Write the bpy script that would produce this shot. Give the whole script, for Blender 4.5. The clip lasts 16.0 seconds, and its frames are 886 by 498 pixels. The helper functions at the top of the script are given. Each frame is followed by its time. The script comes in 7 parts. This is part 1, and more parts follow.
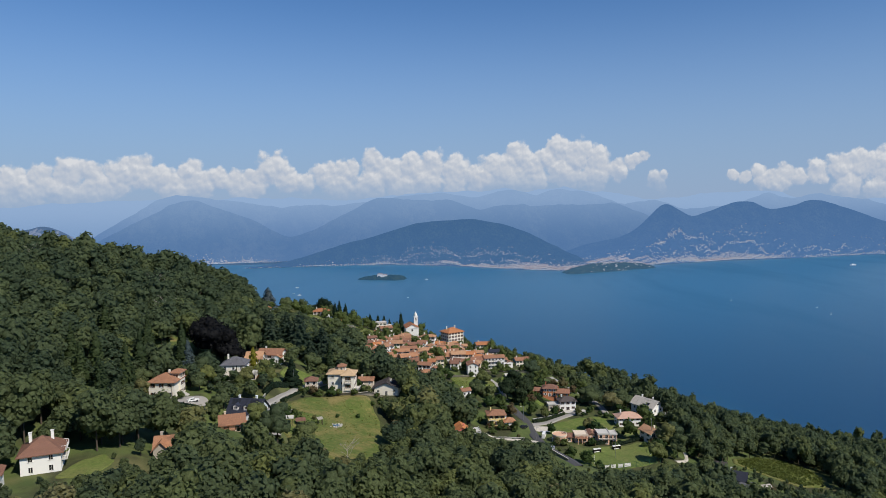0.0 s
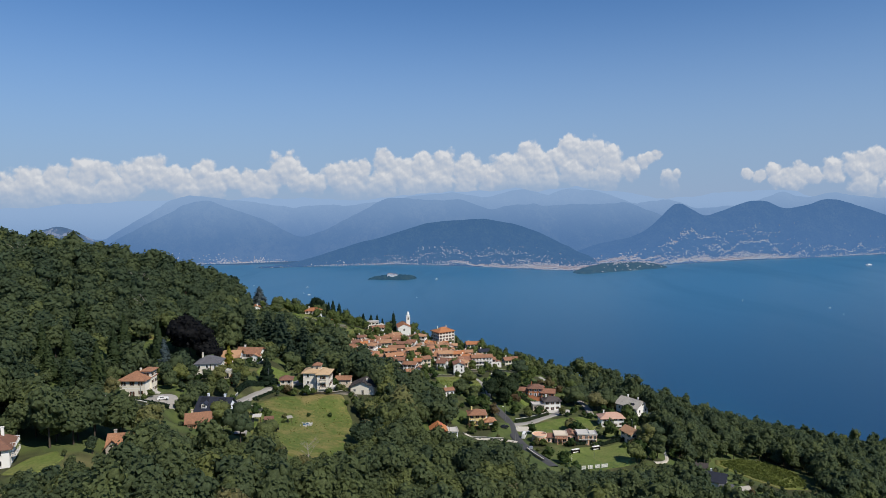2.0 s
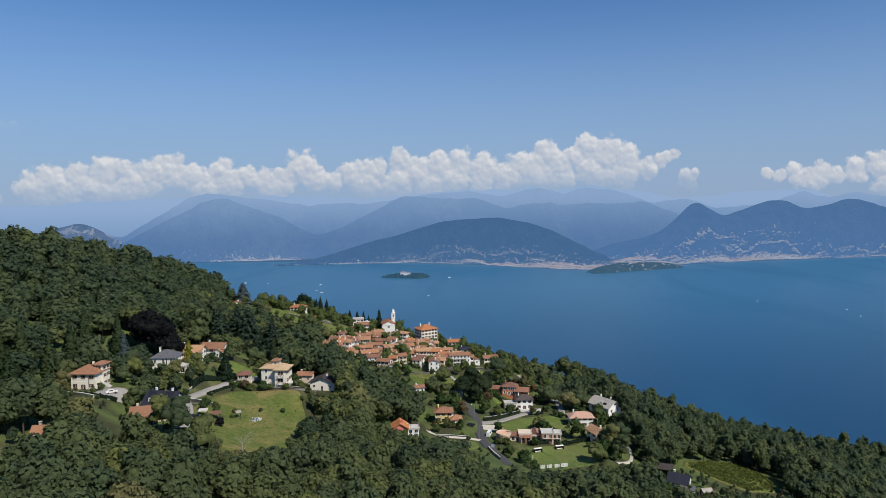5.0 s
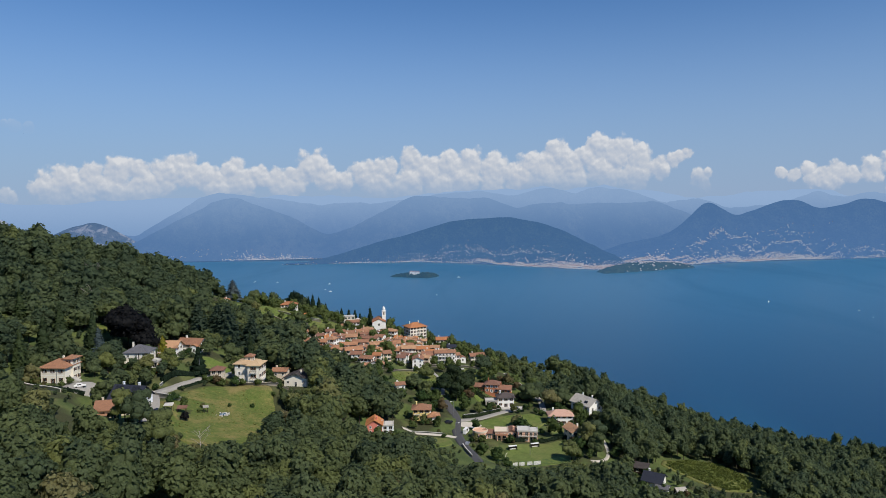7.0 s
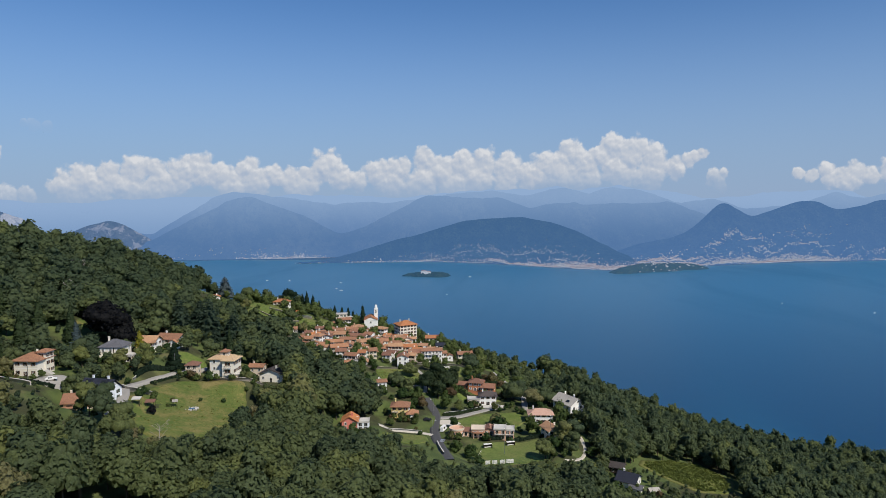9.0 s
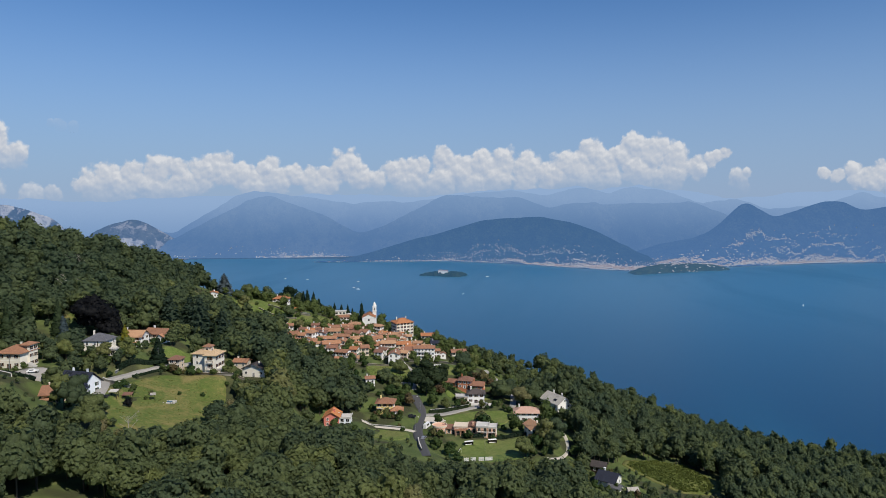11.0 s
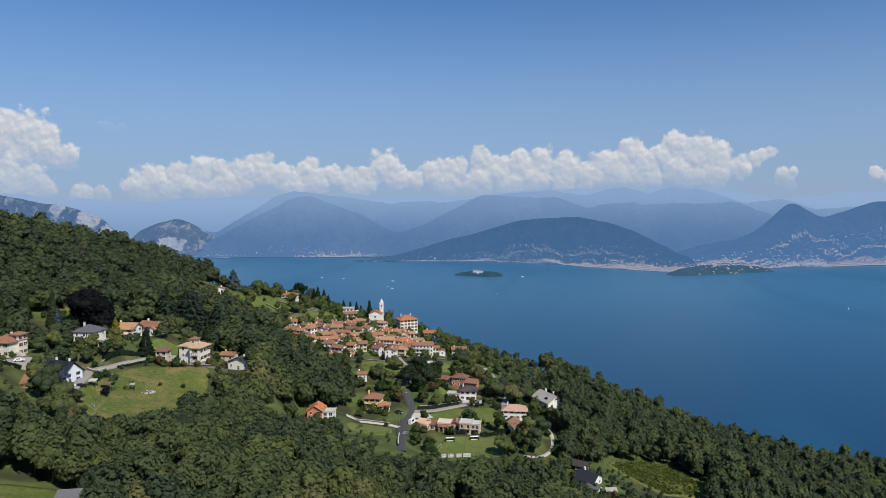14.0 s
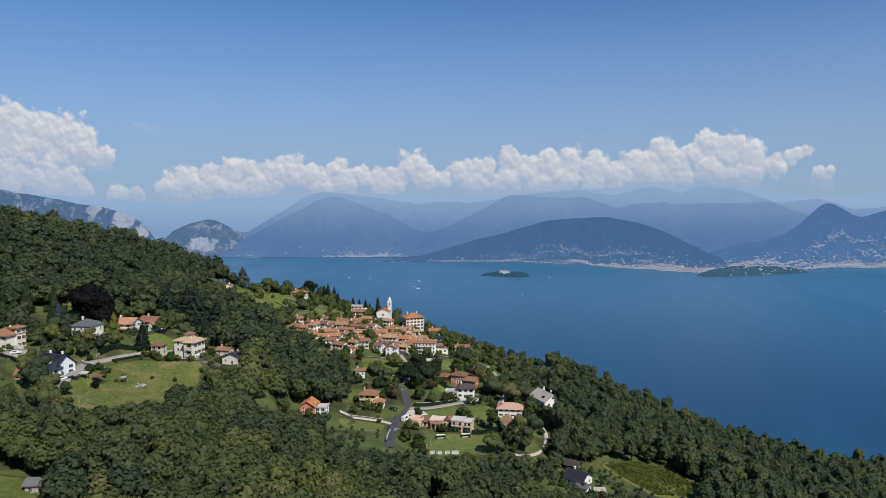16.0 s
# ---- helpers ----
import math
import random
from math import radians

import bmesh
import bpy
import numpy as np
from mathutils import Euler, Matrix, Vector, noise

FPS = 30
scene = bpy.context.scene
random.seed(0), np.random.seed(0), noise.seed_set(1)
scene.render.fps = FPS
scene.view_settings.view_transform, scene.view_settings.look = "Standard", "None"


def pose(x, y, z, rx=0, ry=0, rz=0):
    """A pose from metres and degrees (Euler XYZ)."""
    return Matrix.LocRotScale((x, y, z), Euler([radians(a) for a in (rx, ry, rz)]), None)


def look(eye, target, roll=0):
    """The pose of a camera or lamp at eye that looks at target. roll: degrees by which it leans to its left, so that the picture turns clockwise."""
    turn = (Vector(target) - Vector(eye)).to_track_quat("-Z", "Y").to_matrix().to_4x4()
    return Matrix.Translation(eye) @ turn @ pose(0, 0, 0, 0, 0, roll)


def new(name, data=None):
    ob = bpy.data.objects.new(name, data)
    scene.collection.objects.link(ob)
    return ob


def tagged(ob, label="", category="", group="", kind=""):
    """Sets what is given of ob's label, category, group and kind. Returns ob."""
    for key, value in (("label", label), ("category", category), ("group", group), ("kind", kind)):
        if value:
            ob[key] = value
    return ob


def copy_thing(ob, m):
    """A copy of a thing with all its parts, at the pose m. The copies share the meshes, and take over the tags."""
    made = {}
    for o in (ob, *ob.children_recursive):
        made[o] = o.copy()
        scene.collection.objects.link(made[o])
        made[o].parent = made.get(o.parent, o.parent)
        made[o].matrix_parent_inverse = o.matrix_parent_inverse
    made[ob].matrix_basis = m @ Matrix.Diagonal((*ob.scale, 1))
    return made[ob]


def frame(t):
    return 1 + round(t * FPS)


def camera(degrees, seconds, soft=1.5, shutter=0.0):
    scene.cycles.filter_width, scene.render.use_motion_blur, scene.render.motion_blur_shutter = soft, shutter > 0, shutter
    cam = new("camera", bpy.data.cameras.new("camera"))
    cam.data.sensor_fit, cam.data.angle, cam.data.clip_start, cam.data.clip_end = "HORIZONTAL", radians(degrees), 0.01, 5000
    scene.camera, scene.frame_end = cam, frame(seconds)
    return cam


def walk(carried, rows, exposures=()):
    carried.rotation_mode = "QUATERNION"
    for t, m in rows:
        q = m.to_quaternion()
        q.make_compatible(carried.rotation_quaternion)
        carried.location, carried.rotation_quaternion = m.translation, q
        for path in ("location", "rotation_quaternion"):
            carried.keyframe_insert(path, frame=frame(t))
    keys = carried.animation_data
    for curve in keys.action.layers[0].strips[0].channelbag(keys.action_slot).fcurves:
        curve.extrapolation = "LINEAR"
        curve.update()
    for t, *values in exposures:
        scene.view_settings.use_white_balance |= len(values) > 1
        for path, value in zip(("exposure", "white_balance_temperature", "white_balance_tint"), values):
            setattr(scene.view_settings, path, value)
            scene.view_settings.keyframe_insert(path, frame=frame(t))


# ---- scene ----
cam = camera(66.3, 16.0, soft=0.6)
PATH = [
    (0, (2.54, -1.981, 369.578), (2.529, 0.013, 369.427), -0.6),
    (0.5, (6.659, -1.819, 369.418), (6.638, 0.175, 369.268), -0.7),
    (1, (11.305, -1.567, 369.309), (11.273, 0.427, 369.158), -0.7),
    (1.5, (15.951, -1.442, 369.198), (15.908, 0.552, 369.047), -0.7),
    (2, (20.403, -0.887, 368.928), (20.351, 1.107, 368.777), -0.7),
    (2.5, (25.141, -0.402, 368.861), (25.079, 1.591, 368.709), -0.8),
    (3, (29.583, 0.267, 368.553), (29.513, 2.26, 368.401), -0.8),
    (3.5, (34.28, 0.888, 368.15), (34.201, 2.88, 367.997), -0.8),
    (4, (38.977, 1.285, 367.965), (38.888, 3.278, 367.812), -0.7),
    (6.5, (62.078, 3.631, 365.779), (61.94, 5.62, 365.624), -0.5),
    (7, (66.819, 4.054, 365.416), (66.671, 6.042, 365.262), -0.5),
    (7.5, (71.727, 4.536, 365.079), (71.567, 6.524, 364.925), -0.4),
    (8, (76.487, 5.073, 364.69), (76.315, 7.06, 364.536), -0.4),
    (8.5, (81.094, 5.64, 364.321), (80.911, 7.625, 364.167), -0.4),
    (9, (85.921, 6.008, 363.922), (85.727, 7.993, 363.768), -0.3),
    (11.5, (109.623, 8.717, 362.081), (109.346, 10.692, 361.927), -0.2),
    (12, (114.333, 9.638, 361.595), (114.035, 11.609, 361.442), -0.2),
    (12.5, (119.092, 10.231, 361.282), (118.773, 12.2, 361.129), -0.2),
    (13, (123.599, 10.919, 360.814), (123.261, 12.884, 360.661), -0.2),
    (13.5, (128.235, 11.863, 360.486), (127.877, 13.824, 360.333), -0.2),
    (14, (132.938, 13.005, 360.062), (132.561, 14.964, 359.909), -0.2),
    (14.5, (137.752, 14.009, 359.582), (137.356, 15.963, 359.429), -0.3),
    (15, (141.94, 15.681, 359.062), (141.521, 17.63, 358.909), -0.3),
    (15.5, (146.175, 17.143, 358.483), (145.734, 19.088, 358.331), -0.3),
    (16, (151.235, 17.982, 357.909), (150.77, 19.921, 357.758), -0.3),
]
walk(cam, [(t, look(eye, target, roll)) for t, eye, target, roll in PATH])

# ---- sky, sun, exposure ----
SUN_EL, SUN_AZ = 48.0, 133.0          # degrees; azimuth clockwise from +y
scene.view_settings.exposure = -0.07
world = bpy.data.worlds.new("sky")
scene.world = world
world.use_nodes = True
wn = world.node_tree
sky = wn.nodes.new("ShaderNodeTexSky")
sky.sky_type, sky.sun_disc = "NISHITA", False
sky.sun_elevation, sky.sun_rotation = radians(SUN_EL), radians(SUN_AZ)
sky.altitude, sky.air_density, sky.dust_density, sky.ozone_density = 400, 1.0, 0.0, 3.0
def world_mix(kind, factor, a, b):
    n = wn.nodes.new("ShaderNodeMix")
    n.data_type, n.blend_type = "RGBA", kind
    for socket, v in zip((n.inputs[0], n.inputs[6], n.inputs[7]), (factor, a, b)):
        if isinstance(v, bpy.types.NodeSocket):
            wn.links.new(v, socket)
        else:
            socket.default_value = v
    return n.outputs[2]


# summer haze pales the sky towards the horizon
up = wn.nodes.new("ShaderNodeSeparateXYZ")
wn.links.new(wn.nodes.new("ShaderNodeTexCoord").outputs["Generated"], up.inputs[0])
haze = wn.nodes.new("ShaderNodeMapRange")
haze.interpolation_type = "SMOOTHSTEP"
for socket, v in zip(haze.inputs[1:], (-0.02, 0.31, 0.90, 0.0)):
    socket.default_value = v
wn.links.new(up.outputs[2], haze.inputs[0])
blue = world_mix("MULTIPLY", 1.0, sky.outputs[0], (0.72, 1.07, 1.44, 1))
wn.links.new(world_mix("MIX", haze.outputs[0], blue, (4.0, 5.5, 8.3, 1)), wn.nodes["Background"].inputs[0])
wn.nodes["Background"].inputs[1].default_value = 0.072
sun = new("sun", bpy.data.lights.new("sun", "SUN"))
sun.data.energy, sun.data.angle, sun.data.color = 4.7, radians(0.53), (1.0, 0.93, 0.82)
toward = Vector((math.sin(radians(SUN_AZ)) * math.cos(radians(SUN_EL)), math.cos(radians(SUN_AZ)) * math.cos(radians(SUN_EL)), math.sin(radians(SUN_EL))))
sun.matrix_world = look(toward * 900 + Vector((0, 300, 300)), Vector((0, 300, 300)))


# ---- materials ----
class Nodes:
    """A small writer of node materials."""

    def __init__(self, name):
        self.mat = bpy.data.materials.new(name)
        self.mat.use_nodes = True
        self.tree = self.mat.node_tree
        self.bsdf = self.tree.nodes["Principled BSDF"]
        self.out = self.tree.nodes["Material Output"]
        self.bsdf.inputs["Specular IOR Level"].default_value = 0.3

    def add(self, kind, **values):
        n = self.tree.nodes.new("ShaderNode" + kind)
        for key, v in values.items():
            setattr(n, key, v)
        return n

    def link(self, a, b):
        self.tree.links.new(a, b)

    def put(self, socket, v):
        if isinstance(v, bpy.types.NodeSocket):
            self.link(v, socket)
        else:
            socket.default_value = (*v, 1) if isinstance(v, tuple) and len(v) == 3 and socket.type == "RGBA" else v

    def coords(self, which="Object"):
        return self.add("TexCoord").outputs[which]

    def place(self):
        return self.add("NewGeometry").outputs["Position"]

    def noise(self, vec, scale, detail=4, rough=0.55, warp=0.0):
        n = self.add("TexNoise")
        self.put(n.inputs["Vector"], vec)
        n.inputs["Scale"].default_value, n.inputs["Detail"].default_value = scale, detail
        n.inputs["Roughness"].default_value, n.inputs["Distortion"].default_value = rough, warp
        return n.outputs["Fac"]

    def math(self, op, a, b=0.0, c=0.0, clamp=False):
        n = self.add("Math", operation=op, use_clamp=clamp)
        for socket, v in zip(n.inputs, (a, b, c)):
            self.put(socket, v)
        return n.outputs[0]

    def vmath(self, op, a, b=(0, 0, 0), c=(0, 0, 0), out=0):
        n = self.add("VectorMath", operation=op)
        for socket, v in zip(n.inputs, (a, b, c)):
            self.put(socket, v)
        return n.outputs[out]

    def step(self, v, lo, hi, a=0.0, b=1.0):
        n = self.add("MapRange", interpolation_type="SMOOTHSTEP")
        for socket, x in zip(n.inputs, (v, lo, hi, a, b)):
            self.put(socket, x)
        return n.outputs[0]

    def mix(self, f, a, b, kind="MIX"):
        n = self.add("Mix", data_type="RGBA", blend_type=kind)
        self.put(n.inputs[0], f)
        self.put(n.inputs[6], a)
        self.put(n.inputs[7], b)
        return n.outputs[2]

    def ramp(self, f, stops):
        n = self.add("ValToRGB")
        self.put(n.inputs[0], f)
        e = n.color_ramp.elements
        while len(e) < len(stops):
            e.new(0.5)
        for el, (p, col) in zip(e, stops):
            el.position, el.color = p, (*col, 1)
        return n.outputs[0]

    def bump(self, h, strength, distance):
        n = self.add("Bump")
        n.inputs["Strength"].default_value, n.inputs["Distance"].default_value = strength, distance
        self.put(n.inputs["Height"], h)
        self.link(n.outputs[0], self.bsdf.inputs["Normal"])

    def done(self, color=None, rough=0.8, metal=0.0):
        if color is not None:
            self.put(self.bsdf.inputs["Base Color"], color)
        self.put(self.bsdf.inputs["Roughness"], rough)
        self.bsdf.inputs["Metallic"].default_value = metal
        return self.mat


def plain(name, col, rough=0.7, vary=0.15, scale=3.0, metal=0.0, bump=0.0):
    """A painted or mineral surface: mottled at two scales, each piece a little different."""
    n = Nodes(name)
    p = n.place()
    f = n.math("ADD", n.math("MULTIPLY", n.noise(p, scale), 0.6), n.math("MULTIPLY", n.noise(p, scale * 0.17), 0.4))
    rnd = n.add("ObjectInfo").outputs["Random"]
    f = n.math("ADD", n.math("MULTIPLY", f, vary * 2.2), n.math("MULTIPLY", rnd, vary * 0.6))
    f = n.math("ADD", f, 1.0 - vary * 1.4)
    c = n.mix(1.0, col, (1, 1, 1), "MULTIPLY")
    mul = n.vmath("SCALE", c)
    n.link(f, mul.node.inputs["Scale"])
    if bump:
        n.bump(n.noise(p, scale * 3), 0.4, bump)
    return n.done(mul, rough, metal)


def leaf_material(name, stops, tint_name="", dry=0.0):
    """Foliage: the tint of each tree, darker and lighter sprays, leaves that let some light through."""
    n = Nodes(name)
    p = n.place()
    if tint_name:
        tint = n.add("Attribute", attribute_name=tint_name).outputs["Fac"]
    else:
        tint = n.add("ObjectInfo").outputs["Random"]
    spray = n.add("NewGeometry").outputs["Random Per Island"]
    col = n.ramp(tint, stops)
    leaf = n.noise(p, 1.5, 5, 0.8)
    f = n.math("ADD", n.math("MULTIPLY", spray, 0.28), n.math("MULTIPLY", n.noise(p, 0.3, 2), 0.4))
    f = n.math("ADD", f, n.math("MULTIPLY", n.step(leaf, 0.38, 0.62), 0.6))
    f = n.math("ADD", f, 0.64)
    mul = n.vmath("SCALE", col)
    n.link(f, mul.node.inputs["Scale"])
    n.bump(leaf, 0.5, 0.3)
    n.done(mul, 0.65)
    n.bsdf.inputs["Specular IOR Level"].default_value = 0.2
    back = n.add("BsdfTranslucent")
    n.link(mul, back.inputs[0])
    m = n.add("MixShader")
    m.inputs[0].default_value = 0.55
    n.link(n.bsdf.outputs[0], m.inputs[1])
    n.link(back.outputs[0], m.inputs[2])
    n.link(m.outputs[0], n.out.inputs[0])
    return n.mat


GREENS = [(0.0, (0.057, 0.084, 0.045)), (0.3, (0.080, 0.107, 0.050)), (0.6, (0.105, 0.132, 0.053)), (0.88, (0.154, 0.174, 0.057)), (1.0, (0.182, 0.166, 0.084))]
M_FOREST = leaf_material("forest_leaves", GREENS, "tint")
M_LEAF = leaf_material("leaves", GREENS)
M_CONIFER = leaf_material("conifer_needles", [(0.0, (0.013, 0.027, 0.015)), (0.6, (0.022, 0.040, 0.019)), (1.0, (0.036, 0.052, 0.021))])
M_BARK = plain("bark", (0.075, 0.06, 0.045), 0.9, 0.3, 6.0)


def painted_haze_material(name, low, high, air, amount, rock=0.0, scale=0.004, relief=70.0, faces=(), pale=None, top=None, rise=420.0):
    """Far land with haze painted in as a glow: air colours the valleys, pale the crests."""
    n = Nodes(name)
    p = n.place()
    f = n.step(n.noise(p, scale, 7, 0.65), 0.38, 0.62)
    col = n.mix(f, low, high)
    col = n.mix(n.step(n.noise(p, scale * 6, 5, 0.7), 0.48, 0.62, 0.0, 0.75), col, tuple(v * 0.3 for v in low))
    col = n.mix(n.step(n.noise(p, scale * 15, 3, 0.7), 0.58, 0.72, 0.0, 0.6), col, tuple(v * 1.7 for v in high))
    if rock:
        col = n.mix(n.step(n.noise(p, scale * 2.3, 6, 0.65, 0.6), 0.62 - rock * 0.2, 0.72 - rock * 0.2), col, (0.46, 0.43, 0.40))
    for (fx, fy, fz), reach in faces:
        away = n.vmath("DISTANCE", p, (fx, fy, fz), out="Value")
        rim = n.math("ADD", away, n.math("MULTIPLY", n.noise(p, scale * 4, 5, 0.7), reach * 1.2))
        col = n.mix(n.step(rim, reach * 1.35, reach * 1.55, 1.0, 0.0), col, (0.78, 0.73, 0.66))
    n.bump(n.noise(p, scale * 2.2, 7, 0.65), 1.0, relief)
    n.done(col, 1.0)
    n.bsdf.inputs["Specular IOR Level"].default_value = 0.0
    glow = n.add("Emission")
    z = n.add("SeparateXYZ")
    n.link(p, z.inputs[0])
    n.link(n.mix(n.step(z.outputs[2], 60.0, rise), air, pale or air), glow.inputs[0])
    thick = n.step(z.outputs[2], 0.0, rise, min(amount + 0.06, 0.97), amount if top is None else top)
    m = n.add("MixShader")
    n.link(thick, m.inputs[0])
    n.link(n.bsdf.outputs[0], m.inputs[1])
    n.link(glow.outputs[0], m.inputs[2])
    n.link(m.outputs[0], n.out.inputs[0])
    return n.mat


# ---- mesh helpers ----
def mesh_from(name, verts, quads, mats, index=None, tint=None, smooth=False):
    """A mesh of four-sided faces from arrays."""
    v, q = np.asarray(verts, dtype=np.float32), np.asarray(quads, dtype=np.int32)
    me = bpy.data.meshes.new(name)
    me.vertices.add(len(v))
    me.vertices.foreach_set("co", v.ravel())
    me.loops.add(q.size)
    me.loops.foreach_set("vertex_index", q.ravel())
    me.polygons.add(len(q))
    me.polygons.foreach_set("loop_start", np.arange(len(q), dtype=np.int32) * 4)
    for m in mats:
        me.materials.append(m)
    if index is not None:
        me.polygons.foreach_set("material_index", np.asarray(index, dtype=np.int32))
    if smooth:
        me.polygons.foreach_set("use_smooth", np.ones(len(q), dtype=bool))
    if tint is not None:
        a = me.attributes.new("tint", "FLOAT", "POINT")
        a.data.foreach_set("value", np.asarray(tint, dtype=np.float32))
    me.update(calc_edges=True)
    me.validate()
    return me


def grid_quads(nx, ny):
    i, j = np.meshgrid(np.arange(nx - 1), np.arange(ny - 1), indexing="ij")
    a = (i * ny + j).ravel()
    return np.stack([a, a + ny, a + ny + 1, a + 1], -1)


def waves(x, y, scale, seed, octaves=4, gain=0.5):
    """Smooth value noise in arrays, about -1 to 1."""
    total, amp, norm = 0.0, 1.0, 0.0
    for o in range(octaves):
        u, v = x / scale + 17.3 * seed + 5.1 * o, y / scale - 9.7 * seed + 3.3 * o
        iu, iv = np.floor(u), np.floor(v)
        fu, fv = u - iu, v - iv
        fu, fv = fu * fu * (3 - 2 * fu), fv * fv * (3 - 2 * fv)

        def h(a, b):
            s = np.sin(a * 127.1 + b * 311.7 + seed * 74.7) * 43758.5453
            return (s - np.floor(s)) * 2 - 1

        total = total + amp * ((h(iu, iv) * (1 - fu) + h(iu + 1, iv) * fu) * (1 - fv) + (h(iu, iv + 1) * (1 - fu) + h(iu + 1, iv + 1) * fu) * fv)
        norm, amp, scale = norm + amp, amp * gain, scale * 0.5
    return total / norm



# ---- the hill, the lake bed and the far shore: one sheet ----
KNOLLS = [(7, 323, 30, -7.4), (-28, 316, 22, 9.7), (-81, 479, 22, -7.5), (120, 388, 22, 6.1), (46, 366, 30, -5.2), (-108, 267, 22, -3.8), (-88, 362, 45, 4.8), (105, 337, 22, 1.9), (57, 463, 30, 3.6), (-101, 542, 22, 3.4), (7, 323, 22, -3.2), (-28, 551, 22, -3.0), (210, 332, 30, 6.3), (-260, 400, 22, -5.9), (82, 326, 22, -1.3), (105, 337, 22, 1.0), (150, 100, 22, -5.6), (-176, 390, 45, 5.4), (-230, 430, 45, 8.0), (-195, 500, 40, 16.8), (-150, 420, 30, 10.8), (115, 475, 30, -8.3), (165, 500, 40, -16.6), (230, 500, 45, -17.6), (300, 490, 55, -16.6), (-285, 420, 35, -8.0)]
EDGE_X = (-600, -300, -230, -180, -98, -24, 41, 90, 130, 185, 280, 400, 700)
EDGE_Y = (430, 430, 431, 453, 600, 580, 540, 526, 531, 522, 497, 481, 430)
SHORE_X = (-6000, -2600, -1900, -1320, -446, 30, 400, 589, 800, 1078, 1639, 2056, 2692, 6000)
SHORE_Y = (3700, 3780, 3700, 3880, 3800, 3640, 3420, 3349, 3450, 3582, 3849, 3910, 4151, 4300)


# level ground cut for houses and the pitch: x, y, radius, height
PADS = [(-110, 266, 12, 291.5), (-91, 294, 12, 291), (-91, 326, 14, 288.5), (-44, 308, 12, 280.5), (-27, 317, 9, 276.3), (-74, 254, 11, 284.5), (-99, 170, 15, 300),
        (10, 325, 11, 251), (29, 358, 10, 247), (88, 325, 20, 241.8), (70, 342, 12, 243.5), (66, 414, 13, 246.5), (72, 399, 10, 242.3), (120, 391, 10, 242),
        (103, 371, 10, 241.5), (107, 341, 8, 243), (141, 318, 10, 231.5), (-78, 246, 7, 284)]


def hill(x, y):
    """Height of the ground."""
    x, y = np.asarray(x, dtype=float), np.asarray(y, dtype=float)
    cx, cy = np.clip(x, -300, 380), np.clip(y, 60, 570)
    u, v = cx / 200, (cy - 320) / 150
    z = 262.6 + -46.4 * u + -9.3 * v + 8.2 * u * u + 3.5 * u * v + 4.6 * v * v + -5.9 * u ** 3 + 1.1 * u * u * v + 6.6 * u * v * v + -1.3 * v ** 3
    for kx, ky, s, a in KNOLLS:
        z = z + a * np.exp(-((x - kx) ** 2 + (y - ky) ** 2) / (2 * s * s))
    for px, py, r, pz in PADS:
        f = np.clip((r * 1.9 - np.hypot(x - px, y - py)) / (r * 0.9), 0, 1)
        f = f * f * (3 - 2 * f)
        z = z * (1 - f) + pz * f
    z = z - 0.35 * np.maximum(0, x - 380)
    past = (y - np.interp(x, EDGE_X, EDGE_Y)) / 14
    z = z - 0.75 * 14 * np.where(past > 20, past, np.log1p(np.exp(np.minimum(past, 20))))
    shore = np.interp(x, SHORE_X, SHORE_Y)
    far = np.clip((y - shore) * 0.04, -25, 60)
    return np.maximum(z, far)


def spread(parts):
    return np.concatenate([np.arange(a, b, s) for a, b, s in parts])


gx = spread([(-9000, -1000, 500), (-1000, -360, 40), (-360, 420, 4), (420, 1000, 30), (1000, 9001, 500)])
gy = spread([(-6000, -200, 400), (-200, 60, 20), (60, 620, 4), (620, 1100, 30), (1100, 3200, 150), (3200, 4950, 50)])
X, Y = np.meshgrid(gx, gy, indexing="ij")
Z = hill(X, Y)
near = (np.abs(X) < 420) & (Y > 50) & (Y < 630)
Z = Z + np.where(near, waves(X, Y, 14, 3, 3) * 0.15, 0)


def ground_material():
    n = Nodes("hillside_ground")
    p = n.place()
    grass = n.mix(n.step(n.noise(p, 0.12, 5), 0.35, 0.65), (0.060, 0.088, 0.024), (0.098, 0.125, 0.036))
    grass = n.mix(n.step(n.noise(p, 0.035, 4), 0.52, 0.7), grass, (0.13, 0.12, 0.05))
    soil = n.mix(n.noise(p, 0.9), (0.03, 0.04, 0.015), (0.06, 0.06, 0.025))
    col = n.mix(n.step(n.noise(p, 0.05, 3), 0.4, 0.55), soil, grass)
    n.bump(n.noise(p, 2.5, 4), 0.6, 0.3)
    return n.done(col, 0.95)


M_GROUND = ground_material()
# land across the lake glows bluish: haze painted into its material
FAR_SHORE = painted_haze_material("far_shore_plain", (0.03, 0.05, 0.024), (0.12, 0.13, 0.07), (0.072, 0.165, 0.335), 0.70, scale=0.012)
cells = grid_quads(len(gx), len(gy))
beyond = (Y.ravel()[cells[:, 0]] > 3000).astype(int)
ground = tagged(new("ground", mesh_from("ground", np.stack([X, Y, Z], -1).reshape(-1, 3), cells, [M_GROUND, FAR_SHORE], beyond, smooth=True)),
                "grassy wooded hillside falling to the lake", "hillside", kind="structure")


